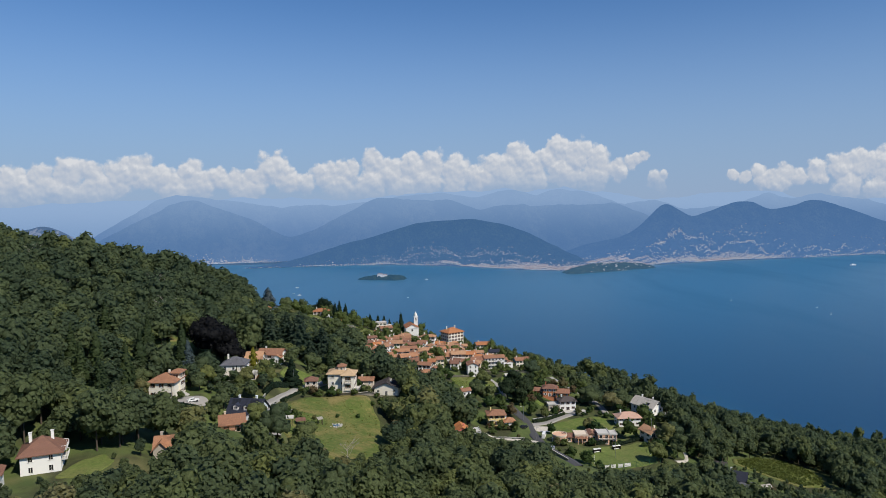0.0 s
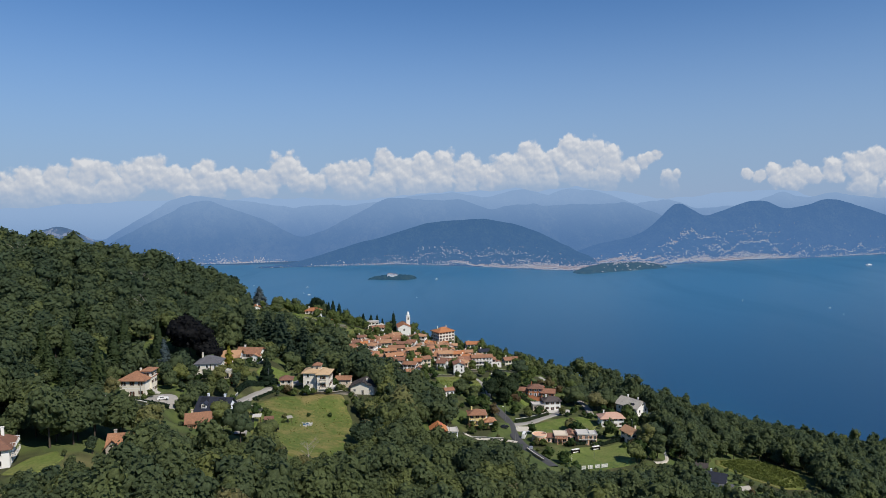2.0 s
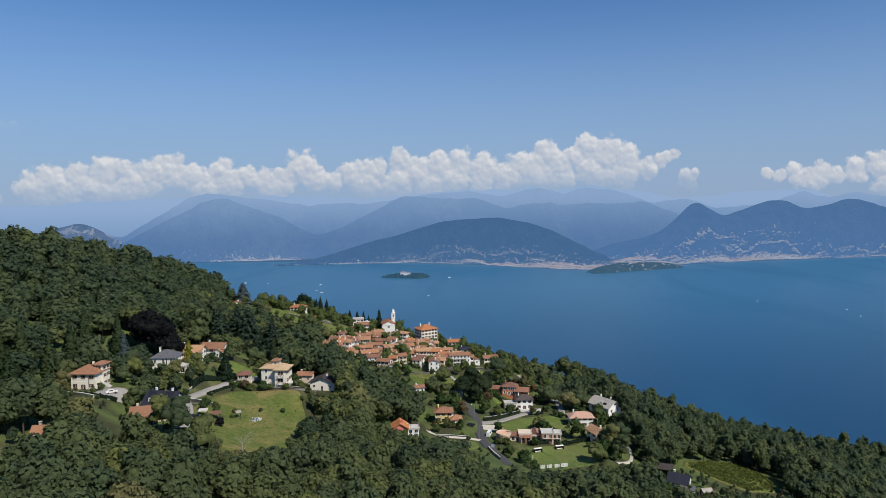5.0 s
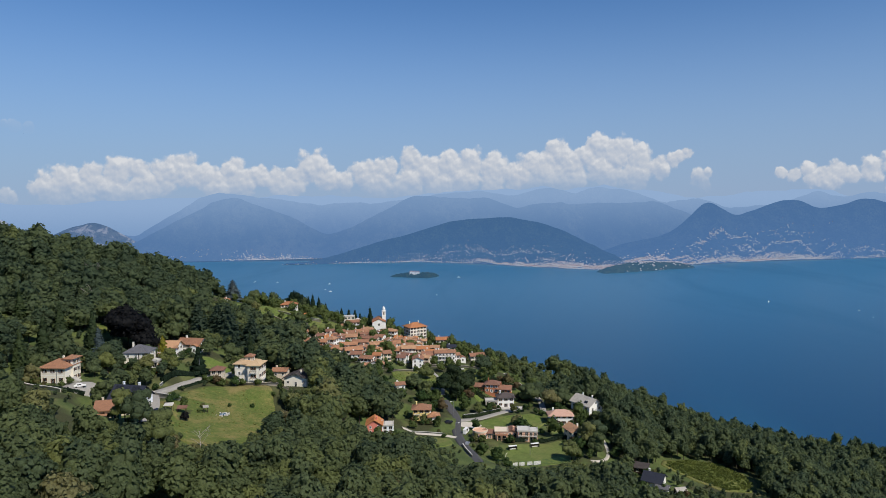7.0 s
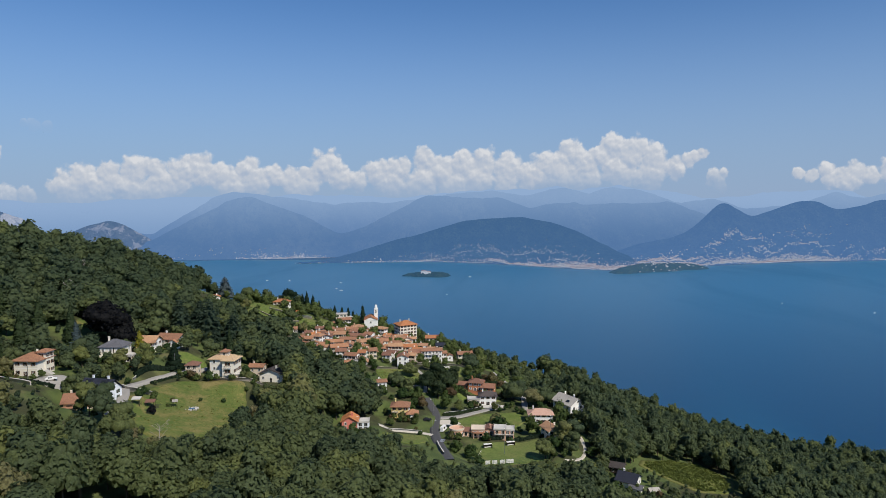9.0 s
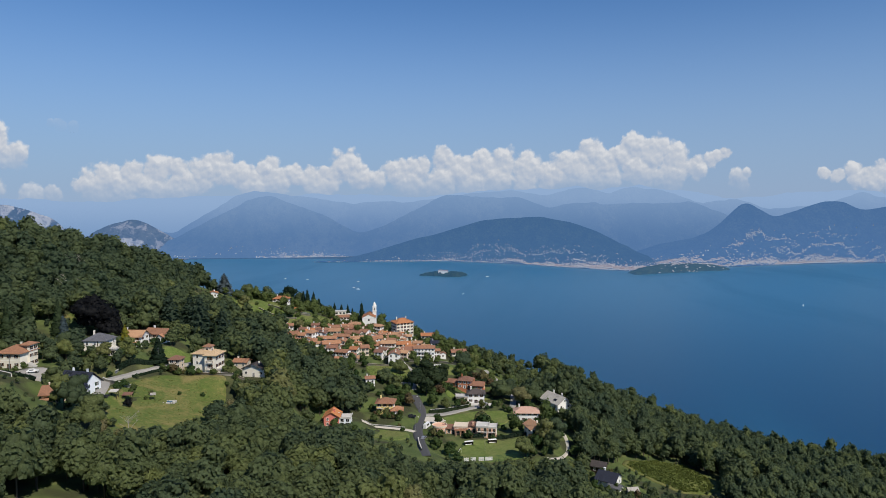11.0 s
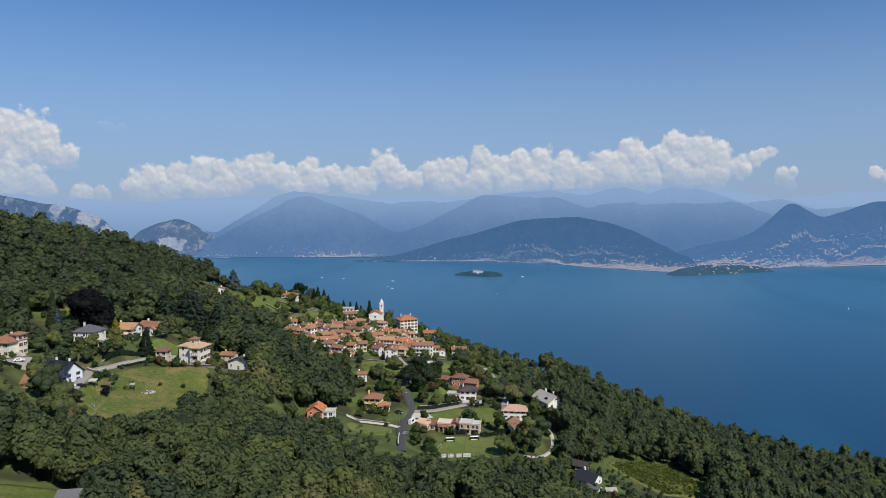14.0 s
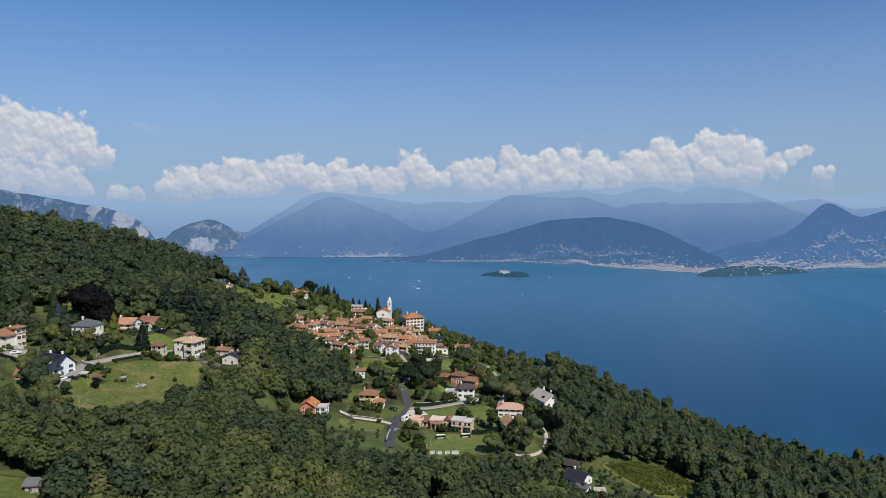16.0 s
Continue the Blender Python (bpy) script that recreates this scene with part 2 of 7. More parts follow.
def water_material():
    n = Nodes("lake_water")
    p = n.place()
    n.bsdf.inputs["IOR"].default_value = 1.33
    n.bsdf.inputs["Specular IOR Level"].default_value = 0.5
    s = n.vmath("MULTIPLY", p, (0.8, 0.22, 1.0))
    streak = n.step(n.noise(s, 0.0030, 4, 0.6, 0.5), 0.45, 0.75)
    rip = n.math("ADD", n.noise(p, 0.25, 4, 0.6), n.math("MULTIPLY", n.noise(p, 0.03, 3), 2.0))
    n.bump(rip, 0.05, 1.0)
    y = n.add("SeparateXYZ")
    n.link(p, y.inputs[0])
    # base colour painted paler with distance, for haze and sky reflection
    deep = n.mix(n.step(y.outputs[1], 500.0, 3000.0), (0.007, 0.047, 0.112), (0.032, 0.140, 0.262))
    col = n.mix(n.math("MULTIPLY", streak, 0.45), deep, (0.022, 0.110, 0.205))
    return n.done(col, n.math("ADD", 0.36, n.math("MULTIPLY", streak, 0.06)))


wx, wy = spread([(-9000, 9001, 600)]), spread([(300, 4901, 200)])
WX, WY = np.meshgrid(wx, wy, indexing="ij")
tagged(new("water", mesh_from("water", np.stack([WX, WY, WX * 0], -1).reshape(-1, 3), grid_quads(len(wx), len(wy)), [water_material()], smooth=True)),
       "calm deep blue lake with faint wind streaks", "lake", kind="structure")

# ---- far mountains ----
SLOPES = []


def ridge(name, label, mat, foot_y, crest_y, xs, zs, seed, rough=0.34, foot_z=2.0, step=14, jag=1.0, taper=0.0):
    """A mountain range: a crest line over x, spurs running down to its foot."""
    x = np.arange(xs[0], xs[-1] + step, step)
    k = np.interp(x, xs, zs)
    k = np.convolve(np.pad(k, 2, mode="edge"), np.ones(5) / 5, "valid")
    k = k + (waves(x, x * 0, 130, seed, 4) * 14 + waves(x, x * 0, 40, seed + 3, 3) * 5) * jag
    if taper:
        k = foot_z + (k - foot_z) * np.clip(np.minimum(x - x[0], x[-1] - x) / taper, 0, 1) ** 0.7
    k = np.maximum(k, foot_z)
    v = np.concatenate([np.linspace(0, 1, 34), [1.04, 1.12]])
    GX, GV = np.meshgrid(x, v, indexing="ij")
    K = np.repeat(k[:, None], len(v), 1)
    front = np.minimum(GV, 1)
    spur = waves(GX, GV * 260, 240, seed + 7, 5, 0.55) * np.clip((K - foot_z) / 120, 0, 1)
    shape = front ** 1.15 + rough * (0.5 - np.abs(spur) * 2.4) * np.sin(front * math.pi)
    zz = foot_z + (K - foot_z) * np.clip(shape, 0, 1.0)
    zz = np.where(GV > 1, foot_z + (K - foot_z) * (1 - (GV - 1) * 2.5), zz)
    foot = np.interp(GX, SHORE_X, SHORE_Y) + 12 if foot_y is None else foot_y
    crest = crest_y + 0.2 * np.minimum(GX, 0)
    foot = np.minimum(foot if foot_y is None else foot + 0.2 * np.minimum(GX, 0), crest - 60)
    yy = foot + (crest - foot) * GV + spur * 12 * front
    SLOPES.append(np.stack([GX, yy, zz, GV], -1))
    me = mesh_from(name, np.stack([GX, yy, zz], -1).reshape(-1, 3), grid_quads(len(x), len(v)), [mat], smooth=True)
    return tagged(new(name, me), label, "mountain", kind="structure")


QUARRIES = [((-2375, 3860, 90), 70), ((-2300, 3850, 62), 70), ((-2040, 3770, 25), 45), ((-2985, 3930, 237), 85), ((-2842, 3930, 165), 75), ((-3195, 3930, 286), 60)]
# each range glows with its own painted haze, palest on the farthest
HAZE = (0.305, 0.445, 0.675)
FAR = painted_haze_material("far_mountain", (0.04, 0.06, 0.04), (0.12, 0.13, 0.10), (0.21, 0.34, 0.57), 0.92, pale=HAZE, top=0.97, rise=360.0)
MID = painted_haze_material("middle_mountain", (0.03, 0.05, 0.03), (0.20, 0.21, 0.15), (0.130, 0.250, 0.49), 0.82, pale=(0.27, 0.405, 0.63), top=0.94)
MASS = painted_haze_material("dark_mountain", (0.025, 0.045, 0.022), (0.17, 0.18, 0.11), (0.105, 0.215, 0.435), 0.82, pale=(0.215, 0.345, 0.57), top=0.92)
RIGHT = painted_haze_material("terraced_slope", (0.02, 0.045, 0.018), (0.11, 0.14, 0.07), (0.090, 0.200, 0.425), 0.79, scale=0.013, relief=110.0)
NEARER = painted_haze_material("shore_hill", (0.018, 0.042, 0.018), (0.075, 0.11, 0.045), (0.074, 0.176, 0.375), 0.73, scale=0.016, relief=90.0)
ROCKY = painted_haze_material("rocky_mountain", (0.03, 0.05, 0.03), (0.10, 0.11, 0.08), (0.115, 0.215, 0.42), 0.62, rock=0.55, scale=0.006, faces=QUARRIES)

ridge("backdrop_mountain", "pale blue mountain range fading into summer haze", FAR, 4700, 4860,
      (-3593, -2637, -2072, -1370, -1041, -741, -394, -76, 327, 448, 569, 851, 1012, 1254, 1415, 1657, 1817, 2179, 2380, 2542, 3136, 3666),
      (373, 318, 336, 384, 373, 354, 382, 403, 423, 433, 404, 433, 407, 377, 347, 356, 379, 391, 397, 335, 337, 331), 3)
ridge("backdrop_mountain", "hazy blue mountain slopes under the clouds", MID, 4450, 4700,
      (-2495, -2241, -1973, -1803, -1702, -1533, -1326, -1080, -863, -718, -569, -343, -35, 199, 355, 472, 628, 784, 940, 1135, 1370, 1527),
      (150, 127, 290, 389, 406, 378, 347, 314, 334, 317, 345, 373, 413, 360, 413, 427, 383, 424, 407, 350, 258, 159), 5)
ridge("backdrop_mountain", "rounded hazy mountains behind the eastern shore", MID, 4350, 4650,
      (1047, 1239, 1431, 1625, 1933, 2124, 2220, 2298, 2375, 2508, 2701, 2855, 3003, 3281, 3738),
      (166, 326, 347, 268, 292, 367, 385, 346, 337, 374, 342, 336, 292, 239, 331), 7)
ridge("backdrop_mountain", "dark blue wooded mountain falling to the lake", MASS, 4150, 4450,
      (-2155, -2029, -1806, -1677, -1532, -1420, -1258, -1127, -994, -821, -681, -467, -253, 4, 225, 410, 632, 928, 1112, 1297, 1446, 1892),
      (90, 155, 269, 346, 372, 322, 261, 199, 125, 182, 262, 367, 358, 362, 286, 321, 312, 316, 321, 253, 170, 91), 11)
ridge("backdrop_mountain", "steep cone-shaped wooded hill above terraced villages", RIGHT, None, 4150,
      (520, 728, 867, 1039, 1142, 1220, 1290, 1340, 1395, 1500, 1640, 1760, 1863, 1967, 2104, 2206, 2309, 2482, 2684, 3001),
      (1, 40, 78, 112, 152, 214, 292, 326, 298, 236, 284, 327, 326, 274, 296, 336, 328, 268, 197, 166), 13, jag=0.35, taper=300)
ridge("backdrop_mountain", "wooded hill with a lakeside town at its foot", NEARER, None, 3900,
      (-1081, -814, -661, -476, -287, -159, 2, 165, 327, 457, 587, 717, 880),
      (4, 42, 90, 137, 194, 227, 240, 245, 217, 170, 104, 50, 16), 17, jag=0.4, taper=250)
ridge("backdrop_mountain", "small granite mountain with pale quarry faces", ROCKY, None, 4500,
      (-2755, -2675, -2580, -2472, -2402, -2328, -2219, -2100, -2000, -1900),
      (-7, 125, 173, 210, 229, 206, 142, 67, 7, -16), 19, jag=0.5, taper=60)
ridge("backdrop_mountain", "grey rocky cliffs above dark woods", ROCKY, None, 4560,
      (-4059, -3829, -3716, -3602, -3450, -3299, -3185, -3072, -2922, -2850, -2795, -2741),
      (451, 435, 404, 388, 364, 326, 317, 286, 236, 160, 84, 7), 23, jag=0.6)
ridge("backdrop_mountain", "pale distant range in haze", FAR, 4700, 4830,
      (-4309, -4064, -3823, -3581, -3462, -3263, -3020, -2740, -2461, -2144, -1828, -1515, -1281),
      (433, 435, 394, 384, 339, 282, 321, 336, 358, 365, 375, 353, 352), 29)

# ---- clouds: sheets close behind the peaks, placed to fit the camera's view ----
def cloud(label, y, blobs, body_=0.93):
    """A bank of cumulus as a far glowing sheet: heads given as x, z, radius."""
    n = Nodes("cumulus")
    p = n.vmath("MULTIPLY", n.coords(), (1, 0, 1))

    def offset(scale, size):
        t = n.add("TexNoise")
        n.put(t.inputs["Vector"], p)
        t.inputs["Scale"].default_value, t.inputs["Detail"].default_value = scale, 4
        return n.vmath("MULTIPLY_ADD", t.outputs["Color"], (size, 0, size), (-size / 2, 0, -size / 2))

    q = n.vmath("ADD", n.vmath("ADD", p, offset(0.006, 70)), offset(0.02, 34))
    body, lift = None, None
    for bx, bz, r in blobs:
        d = n.vmath("MULTIPLY_ADD", q, (1 / r, 0, 1 / r), (-bx / r, 0, -bz / r))
        e = n.math("SUBTRACT", 1.27, n.vmath("LENGTH", d, out=1))
        up = n.vmath("DOT_PRODUCT", d, (0.25, 0, 0.8), out=1)
        if body is None:
            body, lift = e, up
        else:
            lift = n.math("ADD", n.math("MULTIPLY", lift, n.step(n.math("SUBTRACT", body, e), -0.25, 0.25)),
                          n.math("MULTIPLY", up, n.step(n.math("SUBTRACT", e, body), -0.25, 0.25)))
            body = n.math("SMOOTH_MAX", body, e, 0.25)
    def puffs(at):
        total = None
        for scale, k in ((0.010, 0.60), (0.024, 0.26), (0.06, 0.10)):
            v = n.add("TexVoronoi", feature="SMOOTH_F1")
            n.put(v.inputs["Vector"], at)
            v.inputs["Scale"].default_value, v.inputs["Smoothness"].default_value = scale, 0.45
            e = n.math("MULTIPLY", n.math("SUBTRACT", 0.55, v.outputs["Distance"]), k)
            total = e if total is None else n.math("ADD", total, e)
        return total

    bent = n.vmath("ADD", p, offset(0.02, 26))
    here = puffs(bent)
    relief = n.math("SUBTRACT", here, puffs(n.vmath("ADD", bent, (9, 0, 20))))
    dens = n.math("ADD", body, n.math("ADD", n.math("MULTIPLY", here, 1.1), n.math("MULTIPLY", n.math("SUBTRACT", n.noise(p, 0.04, 4, 0.6), 0.5), 0.16)))
    low = min(b[1] - b[2] for b in blobs)
    z = n.add("SeparateXYZ")
    n.link(p, z.inputs[0])
    fade = n.step(z.outputs[2], low - 30, low + 210)
    alpha = n.math("MULTIPLY", n.step(dens, 0.14, 0.50), n.math("MULTIPLY_ADD", fade, 0.85, 0.15))
    alpha = n.math("MULTIPLY", alpha, body_)
    # sunlit tops and grey undersides are painted into the sheet's glow
    light = n.math("ADD", n.math("MULTIPLY", lift, 0.36), n.math("MULTIPLY", relief, 1.25))
    light = n.math("ADD", n.math("MULTIPLY_ADD", fade, 0.34, 0.30), light, clamp=True)
    col = n.ramp(light, [(0.0, (0.33, 0.43, 0.60)), (0.4, (0.44, 0.51, 0.63)), (0.75, (0.58, 0.615, 0.68)), (1.0, (0.74, 0.75, 0.775))])
    glow, clear, m = n.add("Emission"), n.add("BsdfTransparent"), n.add("MixShader")
    n.link(col, glow.inputs[0])
    n.link(alpha, m.inputs[0])
    n.link(clear.outputs[0], m.inputs[1])
    n.link(glow.outputs[0], m.inputs[2])
    n.link(m.outputs[0], n.out.inputs[0])
    x0, x1 = min(b[0] - 1.6 * b[2] for b in blobs) - 60, max(b[0] + 1.6 * b[2] for b in blobs) + 60
    z0, z1 = low - 120, max(b[1] + 1.6 * b[2] for b in blobs) + 60
    cx = np.linspace(x0, x1, 9)
    v = [(x, y + 0.2 * min(x, 0), z) for x in cx for z in (z0, z1)]
    return tagged(new("backdrop_cloud", mesh_from("cloud", v, grid_quads(9, 2), [n.mat])), label, "cloud", kind="structure")


cloud("towering white cumulus cloud with a ragged edge", 4890, [(-4259, 823, 249), (-4012, 861, 195), (-3812, 778, 191), (-3648, 797, 188), (-3529, 728, 158), (-3371, 634, 101), (-3979, 699, 203), (-3696, 657, 151)])
cloud("thin grey shred of low cloud", 4886, [(-4027, 517, 146), (-3782, 487, 161), (-3579, 474, 130), (-3258, 362, 99), (-3135, 390, 63)], 0.6)
cloud("long bank of white cumulus over the mountains", 4882, [(-2856, 429, 122), (-2745, 497, 117), (-2604, 536, 103), (-2443, 543, 119), (-2323, 566, 84), (-2688, 408, 108), (-2487, 427, 115), (-2286, 446, 126), (-2125, 525, 116), (-2005, 556, 103), (-1887, 515, 103), (-1708, 562, 82), (-1669, 490, 114), (-1531, 521, 81), (-1413, 488, 89), (-1809, 435, 115), (-1295, 519, 80), (-1177, 566, 112), (-1099, 510, 88), (-1335, 432, 97)])
cloud("billowing white cumulus bank resting on the peaks", 4890, [(-964, 470, 80), (-827, 544, 100), (-671, 563, 100), (-516, 601, 96), (-400, 537, 113), (-245, 576, 105), (-91, 582, 113), (64, 557, 114), (-128, 480, 113), (-516, 467, 120), (-749, 448, 100), (217, 500, 97), (-322, 434, 105), (65, 451, 106)])
cloud("tall bright cumulus head with a wispy tail", 4886, [(366, 576, 114), (513, 646, 106), (624, 587, 114), (479, 512, 122), (731, 645, 90), (819, 700, 107), (944, 660, 115), (1084, 620, 108), (841, 530, 123), (1053, 490, 116), (1224, 562, 83), (1324, 615, 54), (1375, 640, 44), (1417, 660, 38), (626, 465, 98), (293, 488, 81)])
cloud("small ragged cloud apart from the bank", 4882, [(1501, 484, 59), (1553, 520, 38), (1536, 436, 51)])
cloud("scattered white cumulus above the eastern mountains", 4890, [(2060, 516, 42), (2150, 500, 46), (2240, 540, 62), (2330, 505, 58), (2431, 525, 72), (2271, 462, 70), (2400, 452, 72), (2540, 490, 66), (2673, 525, 92), (2833, 554, 104), (2993, 580, 119), (3155, 558, 146), (2878, 428, 104), (3081, 386, 106), (3317, 536, 148)])
cloud("faint wisp of cloud high in the blue", 4886, [(-3056, 859, 40), (-2977, 843, 35), (-3116, 868, 27)], 0.3)

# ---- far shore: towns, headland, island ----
# far houses, island and headland also carry haze as a painted glow
TOWN_WALL = painted_haze_material("far_house_walls", (0.72, 0.68, 0.63), (0.98, 0.97, 0.95), (0.19, 0.30, 0.46), 0.42, scale=0.12, relief=0.1)
TOWN_ROOF = painted_haze_material("far_house_roofs", (0.32, 0.17, 0.12), (0.55, 0.38, 0.29), (0.13, 0.22, 0.38), 0.44, scale=0.12, relief=0.1)
ISLE_GREEN = painted_haze_material("island_trees", (0.02, 0.04, 0.018), (0.06, 0.085, 0.035), (0.036, 0.105, 0.205), 0.60, scale=0.05, relief=4.0)

CAPE_GREEN = painted_haze_material("headland_trees", (0.02, 0.04, 0.018), (0.08, 0.10, 0.045), (0.050, 0.130, 0.245), 0.66, scale=0.03, relief=4.0)


def town(label, slopes, heart_x, spread_x, heart_v, spread_v, count, seed, size=(3.5, 6.5), lean=0.2):
    """Many small far houses on a slope, as one mesh."""
    g = np.random.default_rng(seed)
    V, Q, I, k = [], [], [], 0
    flat = slopes.reshape(-1, 4)
    w = np.exp(-((flat[:, 0] - heart_x) / spread_x) ** 2 - ((flat[:, 3] - heart_v) / spread_v) ** 2) * (flat[:, 3] < 0.97) * np.clip(waves(flat[:, 0] * 0.35, flat[:, 3] * 2200, 120, seed, 4) * 3.2 + lean, 0.004, 1)
    pick = g.choice(len(flat), count, p=w / w.sum())
    t = g.uniform(0, 1, (count, 1))
    for x, y, z, _ in flat[pick] * (1 - t) + flat[np.minimum(pick + 1, len(flat) - 1)] * t:
        x, y = x + g.uniform(-9, 9), y + g.uniform(-3, 3)
        a, b, h = g.uniform(*size) / 2, g.uniform(2.8, 4.8) / 2, g.uniform(0.5, 1.8)
        turn = g.uniform(-0.5, 0.5)
        c, s = math.cos(turn), math.sin(turn)
        p = [(-a, -b, -2), (a, -b, -2), (a, b, -2), (-a, b, -2), (-a, -b, h), (a, -b, h), (a, b, h), (-a, b, h), (-a, 0, h + b * 0.6), (a, 0, h + b * 0.6)]
        V += [(x + i * c - j * s, y + i * s + j * c, z + 1 + l) for i, j, l in p]
        Q += [[k + i for i in f] for f in ((0, 1, 5, 4), (1, 2, 6, 5), (3, 0, 4, 7), (4, 5, 9, 8), (6, 7, 8, 9), (5, 6, 9, 9), (7, 4, 8, 8))]
        I += [0, 0, 0, 1, 1, 0, 0]
        k += 10
    Q = [f if f[2] != f[3] else f[:3] + [f[2]] for f in Q]
    me = bpy.data.meshes.new("far_town")
    me.from_pydata(V, [], [f if f[2] != f[3] else f[:3] for f in Q])
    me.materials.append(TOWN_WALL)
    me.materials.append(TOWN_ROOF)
    me.polygons.foreach_set("material_index", I)
    return tagged(new("far_town", me), label, "town", kind="stuff")


SLOPE_MASS, SLOPE_CONE, SLOPE_TOWN = SLOPES[3], SLOPES[4], SLOPES[5]
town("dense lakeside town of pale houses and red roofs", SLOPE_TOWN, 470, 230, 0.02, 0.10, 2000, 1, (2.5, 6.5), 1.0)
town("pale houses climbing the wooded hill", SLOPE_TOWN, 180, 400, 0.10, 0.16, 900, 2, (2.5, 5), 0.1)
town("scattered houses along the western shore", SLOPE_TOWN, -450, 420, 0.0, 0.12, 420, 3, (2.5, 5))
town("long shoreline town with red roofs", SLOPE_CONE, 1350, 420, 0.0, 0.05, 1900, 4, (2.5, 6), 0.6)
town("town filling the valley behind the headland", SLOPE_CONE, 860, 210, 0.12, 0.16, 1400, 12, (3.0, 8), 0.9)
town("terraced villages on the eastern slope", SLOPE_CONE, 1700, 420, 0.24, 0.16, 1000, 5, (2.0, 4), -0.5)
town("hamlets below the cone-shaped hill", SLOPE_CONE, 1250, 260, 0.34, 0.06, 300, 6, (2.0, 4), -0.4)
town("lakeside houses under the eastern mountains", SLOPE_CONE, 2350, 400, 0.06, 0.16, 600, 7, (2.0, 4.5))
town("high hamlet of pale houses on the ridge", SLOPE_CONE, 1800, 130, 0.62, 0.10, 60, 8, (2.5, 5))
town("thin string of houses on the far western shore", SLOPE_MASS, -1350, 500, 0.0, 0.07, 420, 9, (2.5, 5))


def mound(name, label, cx, cy, rx, ry, turn, height, mat, seed, category):
    """A low wooded rise from the water, its outline broken by tree crowns."""
    nu, nv = 240, 26
    a = np.linspace(0, 2 * math.pi, nu, endpoint=False)
    edge = 1 + 0.16 * np.sin(a * 3 + seed) + 0.08 * np.sin(a * 7 + seed * 2)
    rows = []
    for k in range(nv):
        f = 1 - k / (nv - 1)
        u, v = np.cos(a) * rx * f * edge, np.sin(a) * ry * f * edge
        c, s = math.cos(radians(turn)), math.sin(radians(turn))
        x, y = cx + u * c - v * s, cy + u * s + v * c
        z = height * (1 - f ** 2.6) + (waves(x, y, 12, seed, 3) * 6 + 5) * min(1.0, (1 - f) * 9)
        rows.append(np.stack([x, y, z - 0.6 * (k == 0)], -1))
    v = np.concatenate(rows)
    q = [[i * nu + j, i * nu + (j + 1) % nu, (i + 1) * nu + (j + 1) % nu, (i + 1) * nu + j] for i in range(nv - 1) for j in range(nu)]
    SLOPES.append(np.stack([v[:, 0], v[:, 1], v[:, 2], np.zeros(len(v))], -1))
    return tagged(new(name, mesh_from(name, v, q, [mat])), label, category, kind="structure")


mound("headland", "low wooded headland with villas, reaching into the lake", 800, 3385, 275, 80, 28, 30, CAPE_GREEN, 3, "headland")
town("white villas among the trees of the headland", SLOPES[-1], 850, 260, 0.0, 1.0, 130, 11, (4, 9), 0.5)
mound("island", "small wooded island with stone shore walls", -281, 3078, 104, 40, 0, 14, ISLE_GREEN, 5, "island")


def palace():
    root = tagged(new("palace"), "long pinkish palace with red roof on the island", "palace")
    root.matrix_basis = pose(-292, 3062, 20, 0, 0, 3)
    for name, x, w, h in (("wing", -9, 26, 6), ("wing", 14, 18, 3.5)):
        polys = [(-w / 2, -6, -12), (w / 2, -6, -12), (w / 2, 6, -12), (-w / 2, 6, -12), (-w / 2, -6, h), (w / 2, -6, h), (w / 2, 6, h), (-w / 2, 6, h)]
        me = bpy.data.meshes.new(name)
        me.from_pydata(polys, [], [(0, 1, 5, 4), (1, 2, 6, 5), (2, 3, 7, 6), (3, 0, 4, 7)])
        me.materials.append(TOWN_WALL)
        o = new(name, me)
        o.parent, o.location = root, (x, 0, 0)
        me = bpy.data.meshes.new("roof")
        me.from_pydata([(-w / 2 - 0.6, -6.6, h), (w / 2 + 0.6, -6.6, h), (w / 2 + 0.6, 6.6, h), (-w / 2 - 0.6, 6.6, h), (-w / 2 + 4, 0, h + 3.4), (w / 2 - 4, 0, h + 3.4)], [],
                       [(0, 1, 5, 4), (1, 2, 5), (2, 3, 4, 5), (3, 0, 4), (3, 2, 1, 0)])
        me.materials.append(TOWN_ROOF)
        o = new("roof", me)
        o.parent, o.location = root, (x, 0, 0)


palace()

# ---- boats ----
M_HULL = plain("white_boat_paint", (0.80, 0.80, 0.78), 0.4, 0.05, 1.0)
M_SAIL = plain("white_sailcloth", (0.85, 0.84, 0.80), 0.9, 0.05, 0.5)
M_FOAM = plain("churned_wake", (0.16, 0.26, 0.36), 0.8, 0.25, 0.3)


def hull_mesh(length, beam, high):
    v = [(-length / 2, -beam / 2, high), (length * 0.2, -beam / 2, high), (length / 2, 0, high * 1.25), (length * 0.2, beam / 2, high), (-length / 2, beam / 2, high),
         (-length / 2, -beam * 0.35, -0.4), (length * 0.2, -beam * 0.3, -0.4), (length * 0.42, 0, -0.4), (length * 0.2, beam * 0.3, -0.4), (-length / 2, beam * 0.35, -0.4)]
    me = bpy.data.meshes.new("hull")
    me.from_pydata(v, [], [(0, 1, 2, 3, 4)] + [(i, (i + 1) % 5, (i + 1) % 5 + 5, i + 5) for i in range(5)])
    me.materials.append(M_HULL)
    return me


